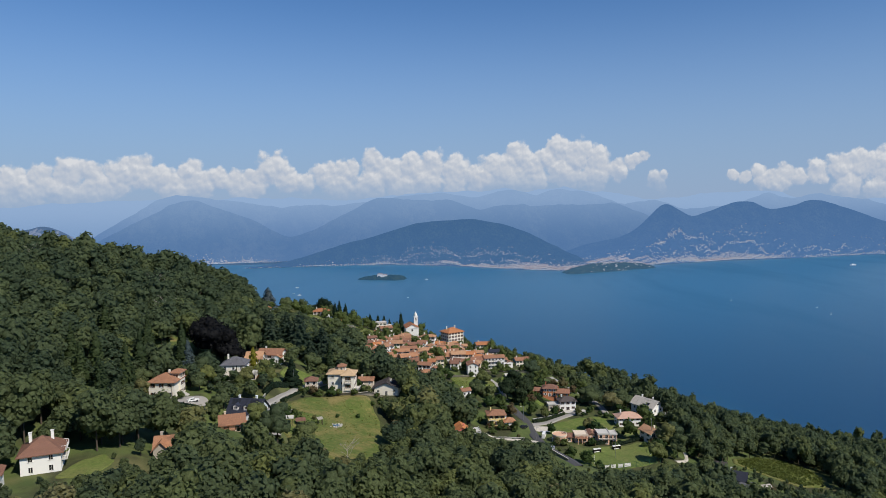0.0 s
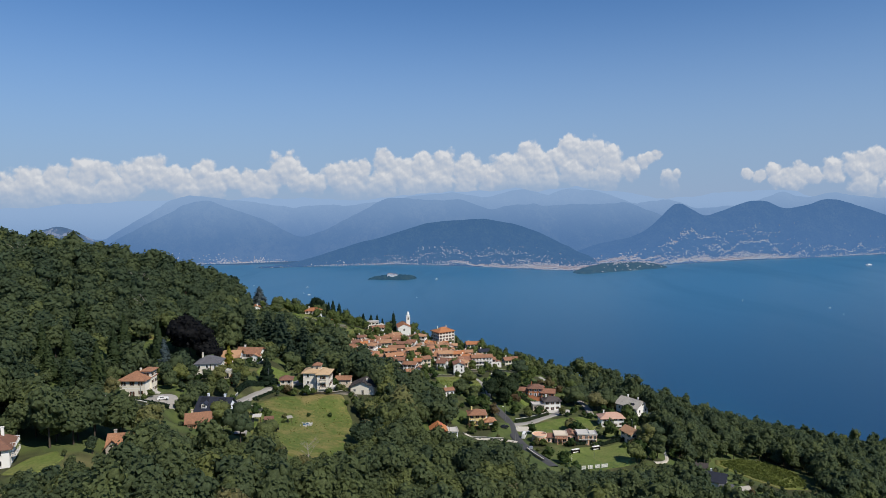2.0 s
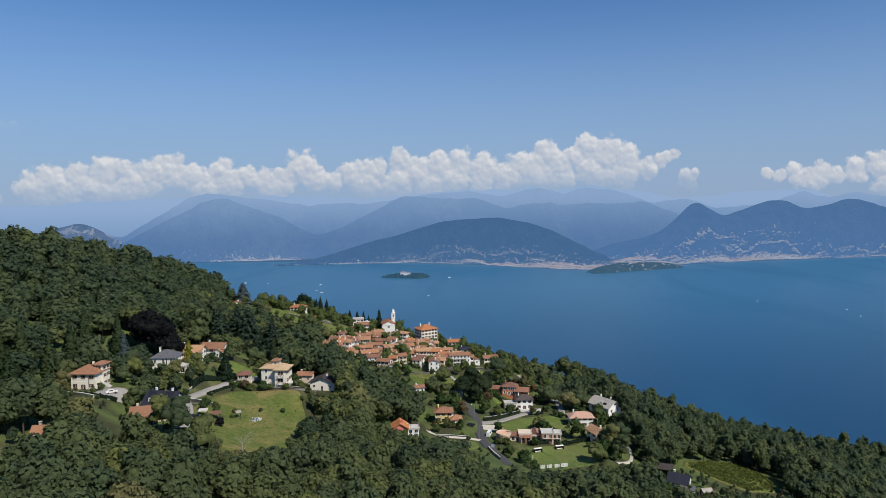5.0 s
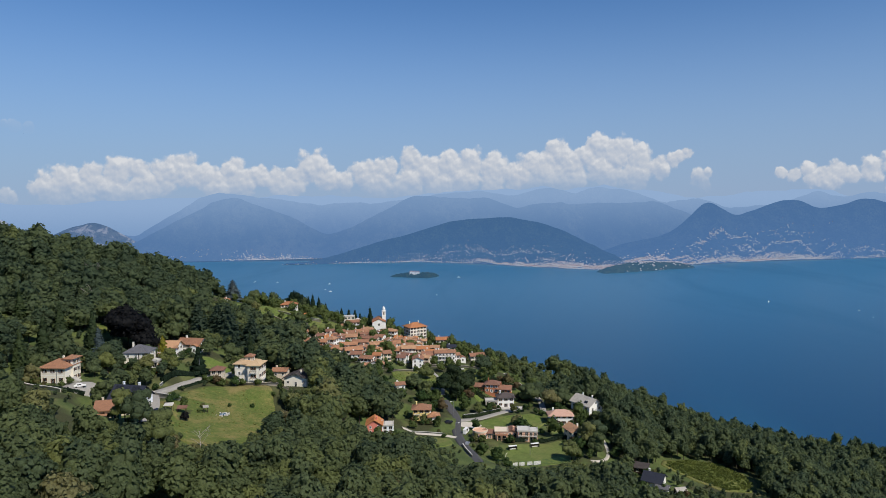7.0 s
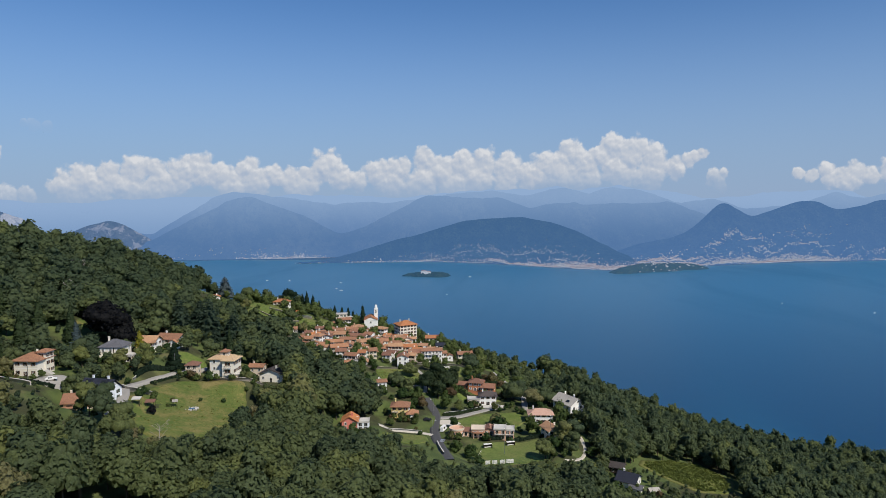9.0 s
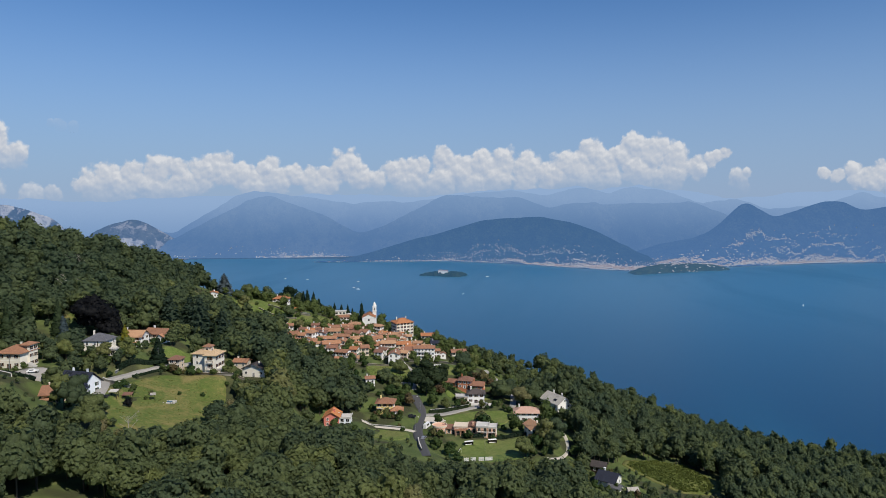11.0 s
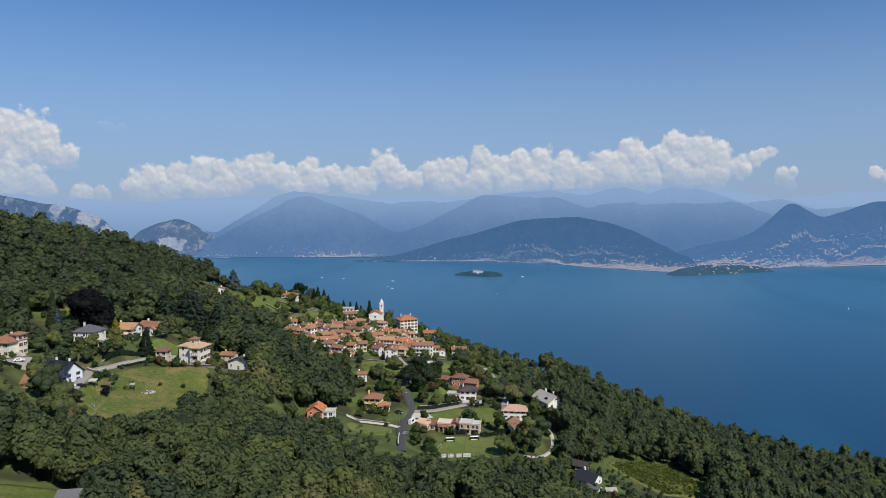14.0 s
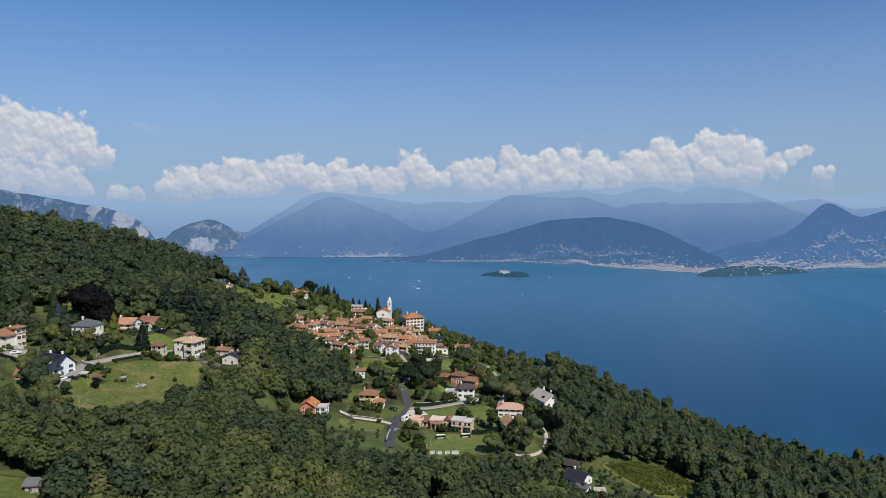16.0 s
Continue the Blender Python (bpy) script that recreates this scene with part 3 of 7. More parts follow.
def boat(label, x, y, turn, length, sail=0.0, wake=0.0):
    root = tagged(new("sailing_boat" if sail else "motor_boat"), label, "boat", "boats on the lake")
    root.matrix_basis = pose(x, y, 0.0, 0, 0, turn)
    o = new("hull", hull_mesh(length, length * 0.3, length * 0.12))
    o.parent = root
    if sail:
        for name, tri in (("sail", [(-length * 0.35, 0, 1.6), (length * 0.1, 0, 1.6), (length * 0.1, 0, sail)]), ("jib", [(length * 0.14, 0, 1.6), (length * 0.46, 0, 1.4), (length * 0.12, 0, sail * 0.85)])):
            me = bpy.data.meshes.new(name)
            belly = [(a, b + 0.12, c) for a, b, c in tri]
            me.from_pydata(tri + belly, [], [(0, 1, 2), (5, 4, 3), (0, 3, 4, 1), (1, 4, 5, 2), (2, 5, 3, 0)])
            me.materials.append(M_SAIL)
            o = new(name, me)
            o.parent = root
    else:
        me = bpy.data.meshes.new("cabin")
        l, b, h = length * 0.2, length * 0.1, length * 0.26
        me.from_pydata([(-l, -b, 0.3), (l, -b, 0.3), (l, b, 0.3), (-l, b, 0.3), (-l, -b * 0.8, h), (l * 0.6, -b * 0.8, h), (l * 0.6, b * 0.8, h), (-l, b * 0.8, h)], [],
                       [(4, 5, 6, 7), (0, 1, 5, 4), (1, 2, 6, 5), (2, 3, 7, 6), (3, 0, 4, 7)])
        me.materials.append(M_HULL)
        o = new("cabin", me)
        o.parent = root
    if wake:
        me = bpy.data.meshes.new("wake")
        me.from_pydata([(-length / 2, -0.8, 0.06), (-length / 2, 0.8, 0.06), (-length / 2 - wake, 2.5, 0.05), (-length / 2 - wake, -2.5, 0.05)], [], [(0, 1, 2, 3)])
        me.materials.append(M_FOAM)
        o = new("wake", me)
        o.parent = root


boat("white sailing boat with hoisted sails", 1178, 2061, 70, 7, 9)
boat("white sailing boat with hoisted sails", 992, 2346, 40, 6, 7.5)
boat("small white motor boat on the lake", 1204, 2187, 10, 8)
boat("long white passenger ferry", 2093, 3481, 5, 34)
boat("small white motor boat on the lake", -144, 2501, 30, 8)
boat("white motor boat near the island", -90, 3055, 15, 14)
boat("small white motor boat on the lake", -599, 2636, 160, 10)
boat("white motor boat trailing a pale wake", -566, 2584, 12, 13, 0, 120)
boat("small white motor boat on the lake", -868, 2870, 20, 10)
boat("white motor boat trailing a pale wake", -625, 2813, 5, 12, 0, 60)
boat("small white motor boat on the lake", -972, 2880, 10, 11)

# ---- building materials ----
def tile_material(name, col, dark, mottle=0.5):
    """Clay tiles: rows of barrel tiles, each roof its own shade, lichen and soot."""
    n = Nodes(name)
    p, rnd = n.place(), n.add("ObjectInfo").outputs["Random"]
    f = n.math("ADD", n.math("MULTIPLY", n.noise(p, 1.3, 5, 0.65), mottle), n.math("MULTIPLY", rnd, 0.6))
    c = n.mix(n.step(f, 0.15, 0.95), col, dark)
    c = n.mix(n.step(n.noise(p, 0.25, 4), 0.55, 0.75), c, tuple(v * 0.72 for v in dark))
    c = n.mix(n.step(n.noise(p, 6.0, 2), 0.55, 0.7, 0.0, 0.45), c, tuple(min(1, v * 1.45) for v in col))
    w = n.add("TexWave", wave_type="BANDS", bands_direction="X")
    n.link(n.coords(), w.inputs["Vector"])
    w.inputs["Scale"].default_value = 1.4
    n.bump(w.outputs["Fac"], 0.5, 0.06)
    return n.done(c, 0.85)


M_TILE = tile_material("orange_clay_tiles", (0.43, 0.215, 0.112), (0.25, 0.128, 0.078), 0.9)
M_BRIGHT = tile_material("new_orange_tiles", (0.52, 0.205, 0.075), (0.31, 0.135, 0.066), 0.8)
M_BROWN = tile_material("brown_clay_tiles", (0.31, 0.150, 0.090), (0.18, 0.095, 0.067), 0.9)
M_TAN = tile_material("sun_bleached_tiles", (0.46, 0.27, 0.15), (0.31, 0.17, 0.10))
M_PALE = tile_material("sand_coloured_tiles", (0.58, 0.42, 0.25), (0.42, 0.29, 0.17))
M_MOTTLED = tile_material("mottled_red_tiles", (0.42, 0.17, 0.12), (0.50, 0.33, 0.25), 1.2)
M_SLATE = tile_material("grey_slate", (0.20, 0.205, 0.215), (0.10, 0.10, 0.11))
M_DARKROOF = tile_material("dark_brown_roofing", (0.085, 0.07, 0.065), (0.05, 0.043, 0.042))
M_NAVY = tile_material("dark_blue_roofing", (0.028, 0.035, 0.06), (0.02, 0.023, 0.035))
M_GREYROOF = tile_material("weathered_grey_roofing", (0.42, 0.39, 0.34), (0.30, 0.28, 0.25))
M_CREAM = plain("cream_render", (0.76, 0.715, 0.61), 0.9, 0.10, 0.9)
M_WHITE = plain("white_render", (0.80, 0.79, 0.75), 0.9, 0.07, 0.9)
M_STONE = plain("grey_brown_rubble_wall", (0.42, 0.37, 0.31), 0.95, 0.3, 2.5)
M_PINK = plain("salmon_render", (0.66, 0.40, 0.27), 0.9, 0.12, 0.9)
M_RED = plain("coral_render", (0.66, 0.22, 0.17), 0.9, 0.08, 0.9)
M_YELLOW = plain("yellow_render", (0.78, 0.62, 0.27), 0.9, 0.08, 0.9)
M_OCHRE = plain("ochre_render", (0.64, 0.54, 0.42), 0.9, 0.14, 0.9)
M_BRICK = plain("orange_brown_render", (0.48, 0.19, 0.095), 0.9, 0.12, 0.9)
M_BLUEWHITE = plain("bluish_white_render", (0.74, 0.78, 0.82), 0.9, 0.05, 0.9)
M_CONCRETE = plain("pale_concrete", (0.50, 0.48, 0.44), 0.9, 0.18, 1.2)
M_WOOD = plain("brown_shutter_wood", (0.10, 0.05, 0.03), 0.7, 0.2, 4)
M_GREENWOOD = plain("green_shutter_wood", (0.03, 0.07, 0.045), 0.7, 0.2, 4)
M_DARKWOOD = plain("dark_timber", (0.05, 0.035, 0.025), 0.8, 0.3, 4)
M_METAL = plain("grey_metal", (0.35, 0.36, 0.37), 0.45, 0.1, 3, metal=0.8)
M_FRAME = plain("white_frame_paint", (0.75, 0.74, 0.70), 0.6, 0.05, 3)
M_CANVAS = plain("white_awning_cloth", (0.80, 0.78, 0.74), 0.9, 0.06, 2)


def glass_material():
    n = Nodes("window_glass")
    n.bsdf.inputs["Specular IOR Level"].default_value = 0.6
    return n.done(n.mix(n.noise(n.place(), 0.7), (0.012, 0.014, 0.017), (0.035, 0.035, 0.035)), 0.08)


M_GLASS = glass_material()


# ---- houses ----
def solid(name, polys, mat):
    """A mesh from polygons given by their corners; corners in one place are shared."""
    at, faces, verts = {}, [], []
    for poly in polys:
        f = []
        for c in poly:
            k = tuple(round(v, 4) for v in c)
            if k not in at:
                at[k] = len(verts)
                verts.append(k)
            f.append(at[k])
        faces.append(f)
    me = bpy.data.meshes.new(name)
    me.from_pydata(verts, [], faces)
    me.materials.append(mat)
    bm = bmesh.new()
    bm.from_mesh(me)
    bmesh.ops.recalc_face_normals(bm, faces=bm.faces)
    bm.to_mesh(me)
    bm.free()
    return me


def box_polys(x0, x1, y0, y1, z0, z1):
    c = [(x, y, z) for z in (z0, z1) for y in (y0, y1) for x in (x0, x1)]
    return [[c[i] for i in f] for f in ((0, 2, 3, 1), (4, 5, 7, 6), (0, 1, 5, 4), (2, 6, 7, 3), (0, 4, 6, 2), (1, 3, 7, 5))]


def part(name, me, parent, m=None, label=""):
    """One mesh object under a thing or a part."""
    o = new(name, me)
    o.parent = parent
    if m is not None:
        o.matrix_basis = m
    if label:
        o["label"] = label
    return o


CACHE = {}


def cached(key, make):
    if key not in CACHE:
        CACHE[key] = make()
    return CACHE[key]


def window(parent, m, w, h, shutters=None, door=False):
    """A window facing local -y: frame and sill, pane set back, two open shutters."""
    t = 0.09

    def frame_mesh():
        p = box_polys(-w / 2 - t, -w / 2, -0.06, 0.02, 0, h) + box_polys(w / 2, w / 2 + t, -0.06, 0.02, 0, h)
        p += box_polys(-w / 2 - t, w / 2 + t, -0.06, 0.02, h, h + t) + box_polys(-0.03, 0.03, -0.04, 0.01, 0, h)
        return solid("window_frame", p + box_polys(-w / 2 - t - 0.08, w / 2 + t + 0.08, -0.16, 0.02, -t, 0), M_FRAME)

    fr = part("door" if door else "window", cached(("frame", w, h), frame_mesh), parent, m)
    part("pane", cached(("pane", w, h), lambda: solid("pane", box_polys(-w / 2, w / 2, -0.015, 0.01, 0, h), M_GLASS)), fr)
    if shutters:
        sw = w * 0.52

        def shutter_mesh():
            p = box_polys(0, sw, -0.11, -0.065, 0.02, h)
            for i in range(4):
                p += box_polys(0.05, sw - 0.05, -0.13, -0.11, 0.1 + i * h / 4, 0.02 + (i + 0.8) * h / 4)
            return solid("shutter", p, shutters)

        me = cached(("shutter", w, h, shutters.name), shutter_mesh)
        part("shutter", me, fr, pose(w / 2 + 0.02, 0, 0))
        part("shutter", me, fr, pose(-w / 2 - 0.02 - sw, 0, 0))
    return fr


FOOT = []       # x, y, half width and the height from which the wall stays in the camera's view


def block(root, x, y, z, w, d, h, roof="gable", rise=None, wall=None, tiles=None, rows=2, cols=3, side=2, shutters=None, turn=0.0, over=0.6, base=-4.0, win=(0.9, 1.35), chimneys=1, ridge="x", blank=()):
    """One block of a house: walls, windows, roof. Its front faces local -y."""
    m = pose(x, y, z, 0, 0, turn)
    rise = rise if rise is not None else 0.21 * (d if ridge == "x" else w)
    a, b = w / 2, d / 2
    polys = box_polys(-a, a, -b, b, base, h)
    if roof == "gable":
        k = h + rise * (1 - 0.12)
        if ridge == "x":
            for s in (-a, a):
                polys += [[(s, -b, h), (s, b, h), (s, 0, k)]]
            polys += [[(-a, -b, h), (a, -b, h), (a, 0, k), (-a, 0, k)], [(-a, b, h), (a, b, h), (a, 0, k), (-a, 0, k)]]
        else:
            for s in (-b, b):
                polys += [[(-a, s, h), (a, s, h), (0, s, k)]]
            polys += [[(-a, -b, h), (-a, b, h), (0, b, k), (0, -b, k)], [(a, -b, h), (a, b, h), (0, b, k), (0, -b, k)]]
    part("wall", solid("wall", polys, wall), root, m)
    t = 0.22
    if roof == "flat":
        p = box_polys(-a - 0.3, a + 0.3, -b - 0.3, b + 0.3, h, h + 0.3) + box_polys(-a - 0.3, a + 0.3, -b - 0.3, -b - 0.1, h + 0.3, h + 0.7)
        p += box_polys(-a - 0.3, -a - 0.1, -b - 0.1, b + 0.3, h + 0.3, h + 0.7) + box_polys(a + 0.1, a + 0.3, -b - 0.1, b + 0.3, h + 0.3, h + 0.7)
    else:
        A, B = a + over, b + over
        half = (b if ridge == "x" else a)
        drop = rise * over / half
        e = [(-A, -B), (A, -B), (A, B), (-A, B)]
        if ridge == "x":
            r = [(-A, 0), (A, 0)] if roof == "gable" else [(-max(a - b, 0.05), 0), (max(a - b, 0.05), 0)]
        else:
            r = [(0, -B), (0, B)] if roof == "gable" else [(0, -max(b - a, 0.05)), (0, max(b - a, 0.05))]
        ez, rz = h - drop, h + rise
        if roof == "gable":
            p = []
            for s in (1, -1):
                if ridge == "x":
                    q = [(-A, -B * s, ez), (A, -B * s, ez), (A, 0, rz), (-A, 0, rz)]
                else:
                    q = [(-A * s, -B, ez), (-A * s, B, ez), (0, B, rz), (0, -B, rz)]
                u = [(i, j, k + t) for i, j, k in q]
                p += [q, u] + [[q[i], q[(i + 1) % 4], u[(i + 1) % 4], u[i]] for i in range(4)]
        else:
            lo = [(i, j, ez) for i, j in e]
            up = [(i, j, ez + t) for i, j in e]
            top = [(i, j, rz + t) for i, j in r]
            if ridge == "x":
                p = [[up[0], up[1], top[1], top[0]], [up[2], up[3], top[0], top[1]], [up[1], up[2], top[1]], [up[3], up[0], top[0]]]
            else:
                p = [[up[1], up[2], top[1], top[0]], [up[3], up[0], top[0], top[1]], [up[0], up[1], top[0]], [up[2], up[3], top[1]]]
            p += [lo] + [[lo[i], lo[(i + 1) % 4], up[(i + 1) % 4], up[i]] for i in range(4)]
    ro = part("roof", solid("roof", p, tiles), root, m)
    for c in range(chimneys if roof != "flat" else 0):
        cx, cy = ((-0.3 + 0.55 * c) * w, 0.12 * d) if ridge == "x" else (0.15 * w, (-0.2 + 0.5 * c) * d)
        p = box_polys(cx - 0.35, cx + 0.35, cy - 0.3, cy + 0.3, h, h + rise + 0.9) + box_polys(cx - 0.45, cx + 0.45, cy - 0.4, cy + 0.4, h + rise + 0.9, h + rise + 1.05)
        part("chimney", solid("chimney", p, wall), ro)
    ww, wh = win
    floor_h = h / max(rows, 1)
    for r_ in range(rows):
        zz = r_ * floor_h + (floor_h - wh) * 0.55
        for face, n_, span, off, ang in (("front", cols, w, b, 0), ("right", side, d, a, 90), ("left", side, d, a, -90)):
            if face in blank:
                continue
            for i in range(n_):
                u = (i + 0.5) / n_ * span - span / 2
                is_door = r_ == 0 and face == "front" and i == n_ // 2 and n_ > 2
                place = pose(0, 0, 0, 0, 0, ang) @ pose(u, -off, 0.05 if is_door else zz)
                window(root, m @ place, ww, wh + (zz - 0.05 if is_door else 0) * 0.7, shutters, is_door)
    return m


def balcony(root, m, w, deep=1.2, rail=None):
    """A slab with posts and a rail, hung on local -y."""
    p = box_polys(-w / 2, w / 2, -deep, 0.0, -0.15, 0.0)
    bal = part("balcony", solid("balcony", p, M_CONCRETE), root, m)
    p = box_polys(-w / 2, w / 2, -deep, -deep + 0.06, 0.9, 1.0)
    for i in range(int(w / 0.35) + 1):
        x = -w / 2 + i * 0.35
        p += box_polys(x, x + 0.05, -deep + 0.01, -deep + 0.05, 0.0, 0.9)
    for s in (-w / 2, w / 2 - 0.06):
        p += box_polys(s, s + 0.06, -deep, -0.02, 0.9, 1.0) + box_polys(s, s + 0.06, -deep / 2, -deep / 2 + 0.05, 0, 0.9)
    part("railing", solid("railing", p, rail or M_DARKWOOD), bal)
    return bal


def house_root(label, x, y, turn=0.0, z=None, name="house", size=6.0, group="", category="house", clear=2.6):
    z = float(hill(x, y)) if z is None else z
    root = tagged(new(name), label, category, group)
    root.matrix_basis = pose(x, y, z, 0, 0, turn)
    FOOT.append((x, y, size, clear))
    return root


def house(label, x, y, turn, w, d, h, z=None, balconies=0, annex=0, group="houses of the hill village", **more):
    """A house of one block, with a lower wing on one side where annex says so."""
    w, d, h = w * 0.86, d * 0.88, h * 0.9
    root = house_root(label, x, y, turn, z, size=max(w, d) / 2, group=group)
    block(root, 0, 0, 0, w, d, h, **more)
    rows = more.get("rows", 2)
    for i in range(balconies):
        balcony(root, pose(0, -d / 2, h / rows * (i + 1) + 0.1), w * 0.7)
    if annex:
        wing = 3.2 + (abs(x) * 7 + y) % 1.8
        block(root, annex * (w + wing) / 2, -0.12 * d, -0.3, wing, d * 0.72, h * 0.62, "gable", wall=more["wall"], tiles=more["tiles"] if h > 4 else M_TAN, rows=1, cols=1, side=1,
              over=0.45, chimneys=0, ridge="y" if int(y) % 2 else "x", win=(0.9, 1.2))
    return root


# ---- the villas and houses below the wood ----
def villa():
    r = house_root("cream two-storey villa with orange hipped roof and corner turret", -111.0, 266.0, 0, 291.2, "villa", 9, clear=0.0)
    block(r, 0, 0, 0, 10.2, 9.6, 6.9, "hip", 2.3, M_CREAM, M_TILE, 2, 3, 2, M_WOOD, over=0.9, win=(0.85, 1.4), chimneys=0, blank=("right",))
    block(r, 3.9, 2.2, 0, 3.8, 5.0, 9.4, "hip", 0.9, M_CREAM, M_TILE, 3, 1, 2, M_WOOD, over=0.7, chimneys=0)
    part("string_course", solid("string_course", box_polys(-5.16, 5.16, -4.86, -4.8, 3.4, 3.6), M_WHITE), r)
    steps = []
    for i in range(9):
        steps += box_polys(5.9 + i * 0.42, 6.3 + i * 0.42, -2.0, 0.2, -3.0, 2.0 - i * 0.22)
    part("staircase", solid("staircase", steps, M_CONCRETE), r, None, "pale stone outside staircase")
    part("chimney", solid("chimney", box_polys(0.6, 1.3, 1.0, 1.6, 7.5, 10.2), M_CREAM), r)


def grey_house():
    r = house_root("pale two-storey house with grey slate hipped roof and terrace", -91.5, 293.0, 6, 291.3, "house", 9, clear=0.8)
    block(r, 0, 0, 0, 10.4, 9.0, 6.6, "hip", 2.5, M_CREAM, M_SLATE, 2, 3, 2, M_FRAME, over=0.6, chimneys=1)
    part("pilaster", solid("pilaster", box_polys(1.2, 1.55, -4.6, -4.5, -2, 6.2), M_DARKWOOD), r)
    block(r, 7.3, -1.5, -0.6, 4.2, 7.0, 2.9, "flat", 0.3, M_OCHRE, M_CONCRETE, 1, 2, 1, None, win=(1.8, 1.9), chimneys=0)
    balcony(r, pose(7.3, -5.1, 2.6), 4.6, 0.8, M_METAL)


def long_house():
    r = house_root("white farmhouse with long orange tiled roofs on two levels", -93.5, 322.5, 4, 288.4, "house", 11, clear=0.5)
    block(r, 0, 0, 0, 12.0, 8.5, 5.2, "gable", 2.3, M_WHITE, M_TAN, 2, 3, 2, M_WOOD, over=0.9, win=(0.9, 1.1))
    part("porch", solid("porch", box_polys(-2.6, 4.6, -6.4, -4.25, 2.4, 2.6), M_TAN), r)
    for x in (-2.4, 1.0, 4.2):
        part("post", solid("post", box_polys(x, x + 0.2, -6.3, -6.1, -1, 2.4), M_DARKWOOD), r)
    r = house_root("white house with brown-orange tiled roof and wide balcony", -85.5, 333.0, -6, 288.0, "house", 8, clear=2)
    block(r, 0, 0, 0, 11.5, 8.0, 5.0, "gable", 2.0, M_WHITE, M_TILE, 2, 3, 2, M_WOOD, over=0.8)
    block(r, 4.4, -4.6, 0, 4.0, 3.4, 4.0, "gable", 1.1, M_WHITE, M_TILE, 1, 1, 1, None, ridge="y", chimneys=0, over=0.4)
    balcony(r, pose(-1.5, -4.0, 2.5), 6.0, 1.2, M_DARKWOOD)


def tower_house():
    r = house_root("cream three-storey villa with sandy roofs and a small roof tower", -46.5, 308.0, 0, 280.0, "villa", 10, clear=0.0)
    block(r, -2.0, 1.4, 0, 8.8, 8.5, 9.2, "hip", 1.7, M_CREAM, M_PALE, 3, 2, 2, M_FRAME, over=0.8, chimneys=0)
    block(r, 3.2, -0.4, -1.4, 5.4, 9.2, 10.4, "hip", 1.4, M_CREAM, M_PALE, 3, 1, 3, M_WOOD, over=0.8, chimneys=0, win=(1.2, 1.5))
    block(r, -0.4, 1.2, 9.2, 3.4, 3.4, 2.9, "hip", 0.9, M_OCHRE, M_TILE, 1, 1, 1, None, over=0.5, base=-1.0, chimneys=0)
    balcony(r, pose(3.2, -5.0, 2.2), 3.0, 1.0, M_DARKWOOD)
    balcony(r, pose(3.2, -5.0, 5.4), 3.0, 1.0, M_DARKWOOD)
    block(r, 6.9, -1.0, -1.4, 2.2, 5.0, 3.2, "flat", 0.2, M_OCHRE, M_CONCRETE, 1, 2, 2, None, chimneys=0)
    r = house_root("low outbuilding with orange tiled roof", -37.5, 325.0, 0, 278.2, "outbuilding", 4, category="shed")
    block(r, 0, 0, 0, 7.0, 5.0, 3.0, "gable", 1.1, M_OCHRE, M_TILE, 1, 2, 1, None)
    r = house_root("small open pavilion with brown tiled roof beside the lane", -60.2, 303.5, 8, 282.5, "pavilion", 4, category="pavilion")
    block(r, 0, 0, 0, 5.4, 5.0, 4.6, "hip", 1.3, M_OCHRE, M_BROWN, 2, 2, 1, None, over=0.6, win=(1.3, 1.3), chimneys=0)


def white_cottage():
    r = house_root("cream cottage with dark brown low-pitched roof", -26.5, 318.0, -4, 276.0, "house", 7, clear=0.5)
    block(r, 0, 0, 0, 11.5, 8.5, 4.2, "gable", 2.3, M_CREAM, M_DARKROOF, 1, 3, 1, None, over=0.9, ridge="y", win=(1.0, 1.1))
    part("terrace", solid("terrace", box_polys(-6.5, 6.5, -7.0, -4.2, -3.0, -0.3), M_CONCRETE), r)


